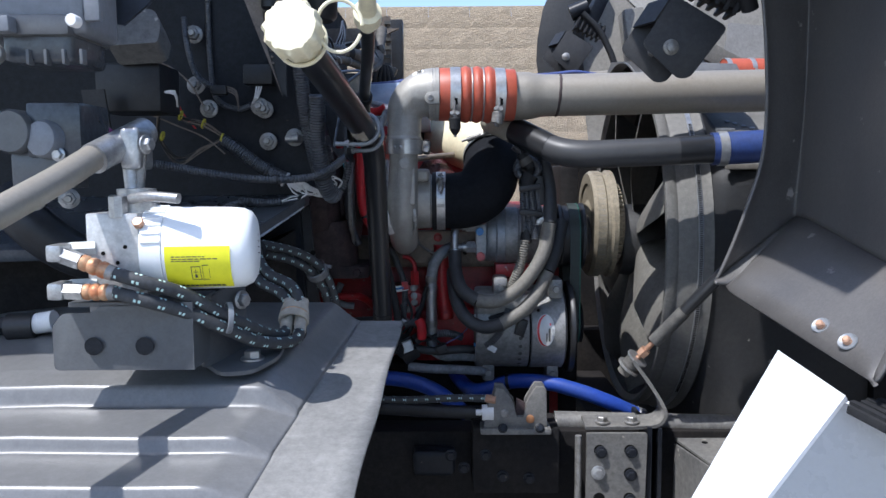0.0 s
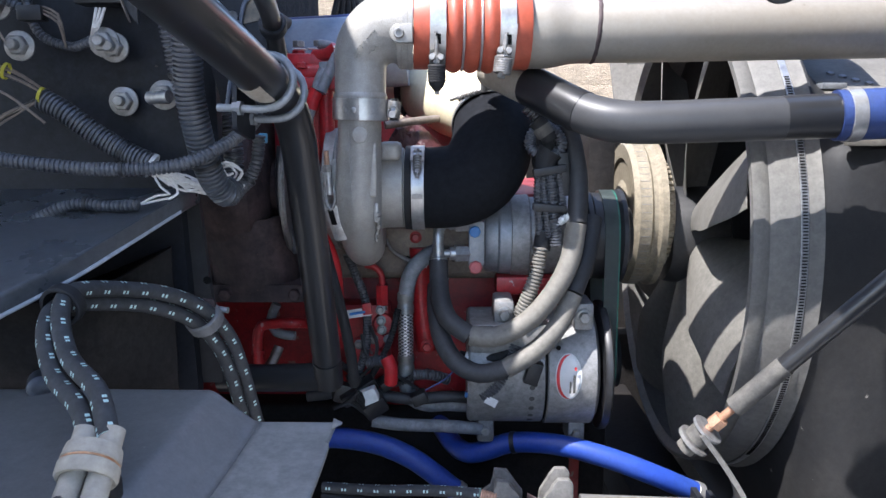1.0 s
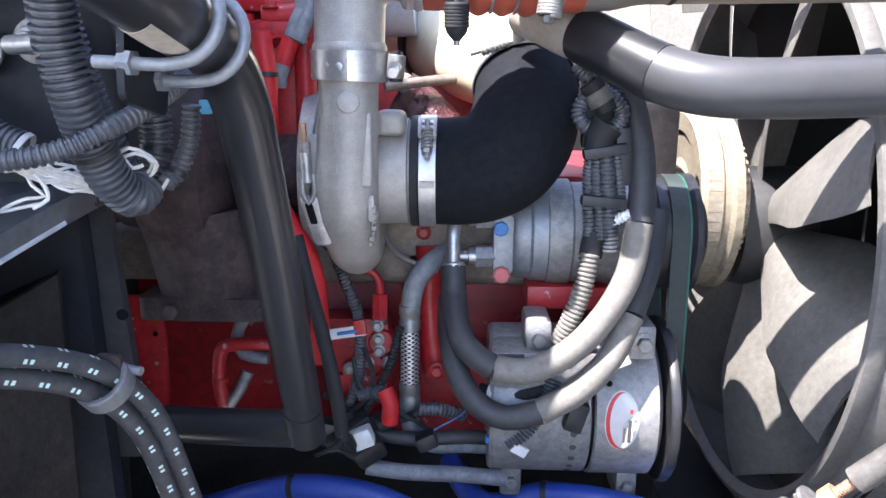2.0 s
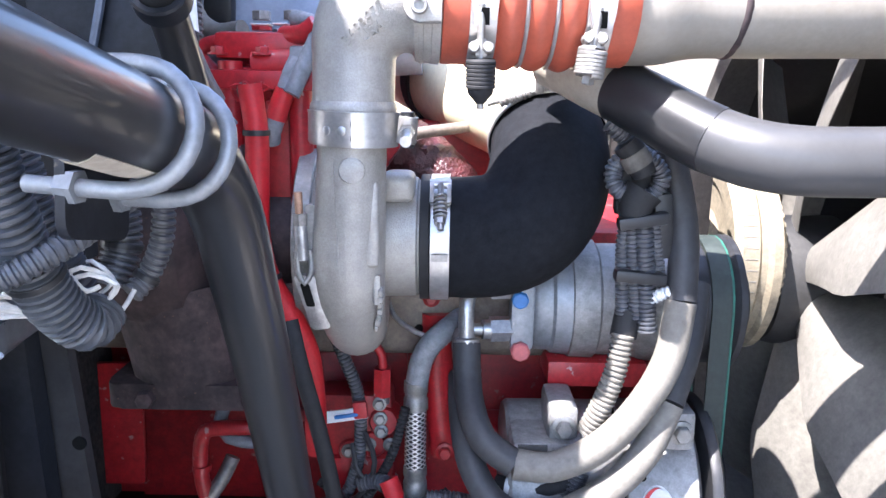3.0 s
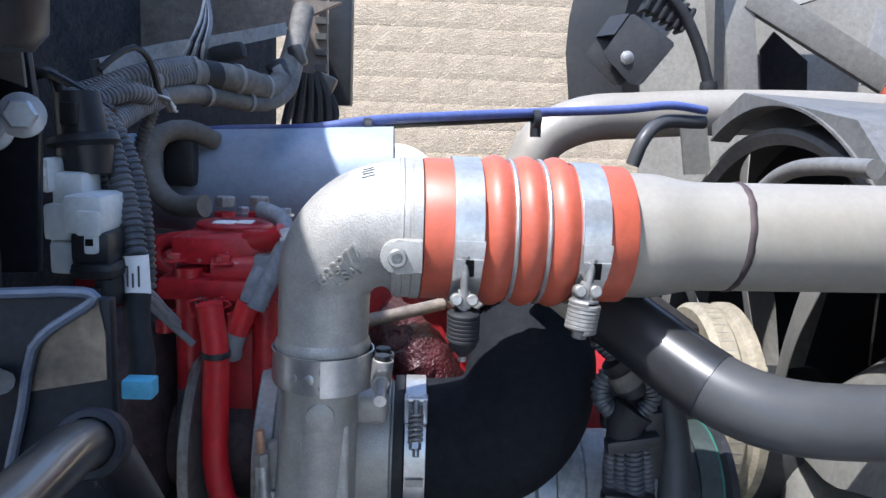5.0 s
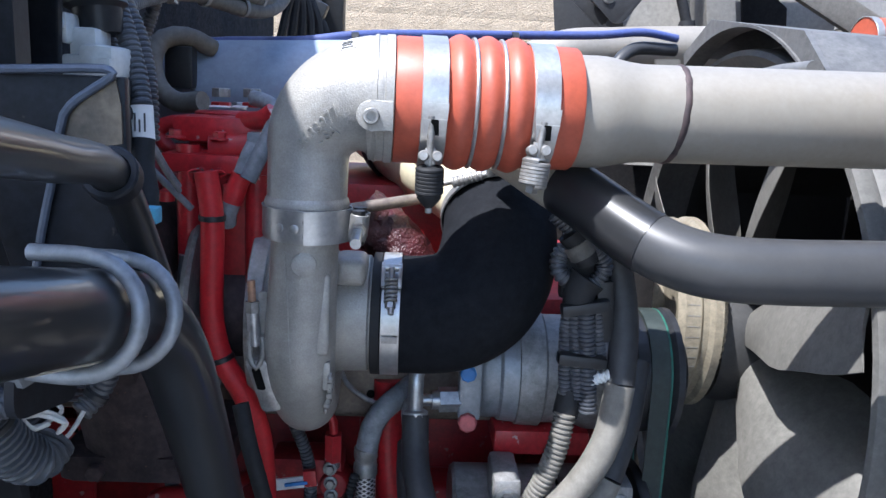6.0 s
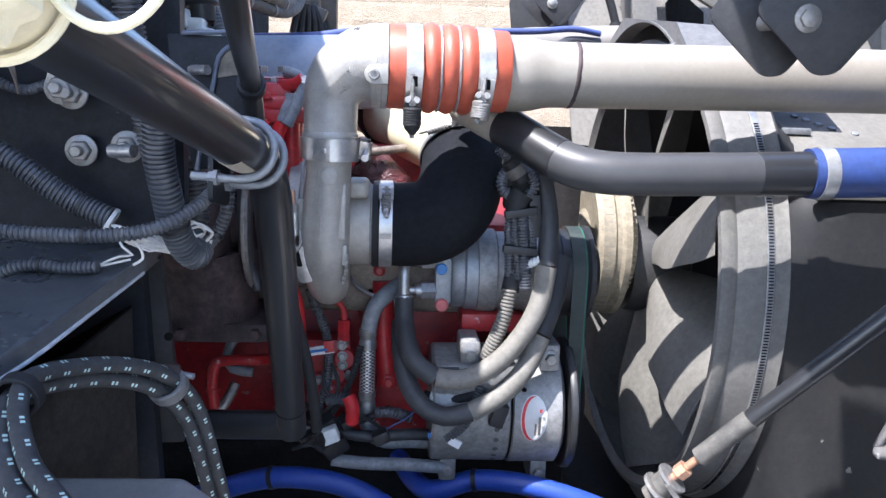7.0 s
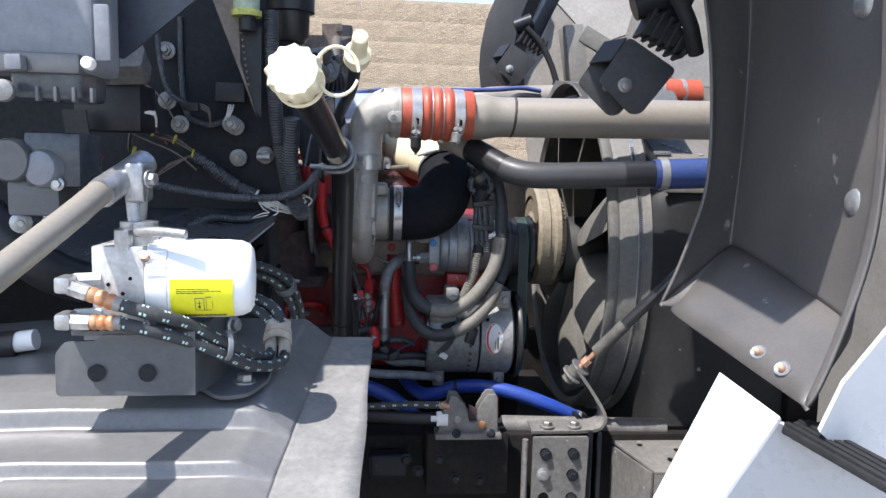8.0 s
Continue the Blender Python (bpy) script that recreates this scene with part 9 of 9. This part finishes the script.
for q, s in (((-0.104, 2.000, 1.133), 0.04), ((-0.065, 2.000, 1.142), 0.03), ((-0.133, 1.980, 1.121), 0.035), ((-0.087, 1.980, 1.102), 0.045), ((-0.127, 2.000, 1.149), 0.025)):
    part("plug", box(q, (s, 0.03, s * 0.7), bevel=0.006, rot=Euler((0.2, -0.5, 0.3)).to_matrix()), PLASTIC, lw)
part("plug", box((-0.101, 1.975, 1.122), (0.045, 0.025, 0.028), bevel=0.005, rot=Euler((0, -0.4, 0)).to_matrix()), GREY_CONN, lw, "grey plug")
part("red_boot", tube([(-0.064, 1.990, 1.192), (-0.056, 1.985, 1.174), (-0.057, 1.990, 1.143)], 0.0125, 14), RED_RUBBER, lw)
part("conduit", loom([(-0.104, 2.000, 1.178), (-0.084, 2.000, 1.184), (-0.064, 1.990, 1.186)], 0.01), CONDUIT, lw)
part("conduit", loom([(-0.016, 2.020, 1.150), (0.020, 2.020, 1.149), (0.052, 2.030, 1.136)], 0.0105), CONDUIT, lw)
for k in range(5):
    part("wire", tube([Vector((-0.158, 1.950, 1.108)) + Vector((0.01 * k, 0, 0.004 * k)), Vector((-0.128, 1.950, 1.117)) + Vector((0.004 * k, 0, 0.006 * k)), Vector((-0.101, 1.970, 1.090)) + Vector((0, 0, 0.004 * k))], 0.0032, 8), PLASTIC, lw)
pr = thing("pressure_lines", (-0.12, 1.9, 1.3), "thin steel and black lines behind the turbo", "pipe")
part("line", tube([(-0.071, 2.080, 1.402), (-0.062, 2.070, 1.384), (-0.034, 2.060, 1.366), (0.009, 2.060, 1.351)], 0.0035, 8), ZINC, pr)
part("line", loom([(-0.160, 2.000, 1.591), (-0.178, 2.000, 1.566), (-0.196, 1.980, 1.539), (-0.205, 1.970, 1.508)], 0.0095), CONDUIT, pr)
part("line", tube([(-0.072, 2.100, 1.616), (-0.018, 2.120, 1.624), (0.029, 2.150, 1.629)], 0.008, 10), TAN_METAL, pr)
part("line", tube([(-0.236, 1.950, 1.580), (-0.240, 1.950, 1.514), (-0.234, 1.950, 1.448), (-0.215, 1.960, 1.395)], 0.01, 10), CONDUIT, pr)
part("line", tube([(-0.157, 1.86, 1.44), (-0.146, 1.85, 1.399), (-0.127, 1.853, 1.319), (-0.113, 1.86, 1.24), (-0.108, 1.87, 1.18)], 0.009, 16), RUBBER, pr)


pw = thing("panel_wiring", (-0.35, 1.56, 1.6), "loose thin wires and a dark plug on the black panel", "wiring")
part("wire", tube([(-0.601, 1.550, 1.808), (-0.539, 1.540, 1.791), (-0.499, 1.540, 1.760), (-0.472, 1.550, 1.711)], 0.0016, 6), TAN_METAL, pw)
part("wire", tube([(-0.601, 1.540, 1.706), (-0.556, 1.530, 1.687), (-0.516, 1.530, 1.670), (-0.470, 1.540, 1.649), (-0.432, 1.550, 1.616)], 0.0016, 6), TAN_METAL, pw)
part("wire", tube([(-0.570, 1.550, 1.767), (-0.529, 1.540, 1.743), (-0.514, 1.540, 1.701), (-0.490, 1.550, 1.667)], 0.0014, 6), RED_RUBBER, pw)
part("loom", loom([(-0.510, 1.560, 1.888), (-0.499, 1.550, 1.820), (-0.482, 1.550, 1.770), (-0.449, 1.560, 1.747)], 0.006), CONDUIT, pw)
part("plug", box((-0.442, 1.560, 1.744), (0.03, 0.02, 0.018), bevel=0.003), PLASTIC, pw)
for k in range(3):
    part("wire", tube([Vector((-0.426, 1.555, 1.743)) + Vector((0, 0, 0.004 * k)), Vector((-0.407, 1.550, 1.732)) + Vector((0, 0, 0.005 * k)), (-0.405, 1.560, 1.705)], 0.0015, 6), TAN_METAL, pw)
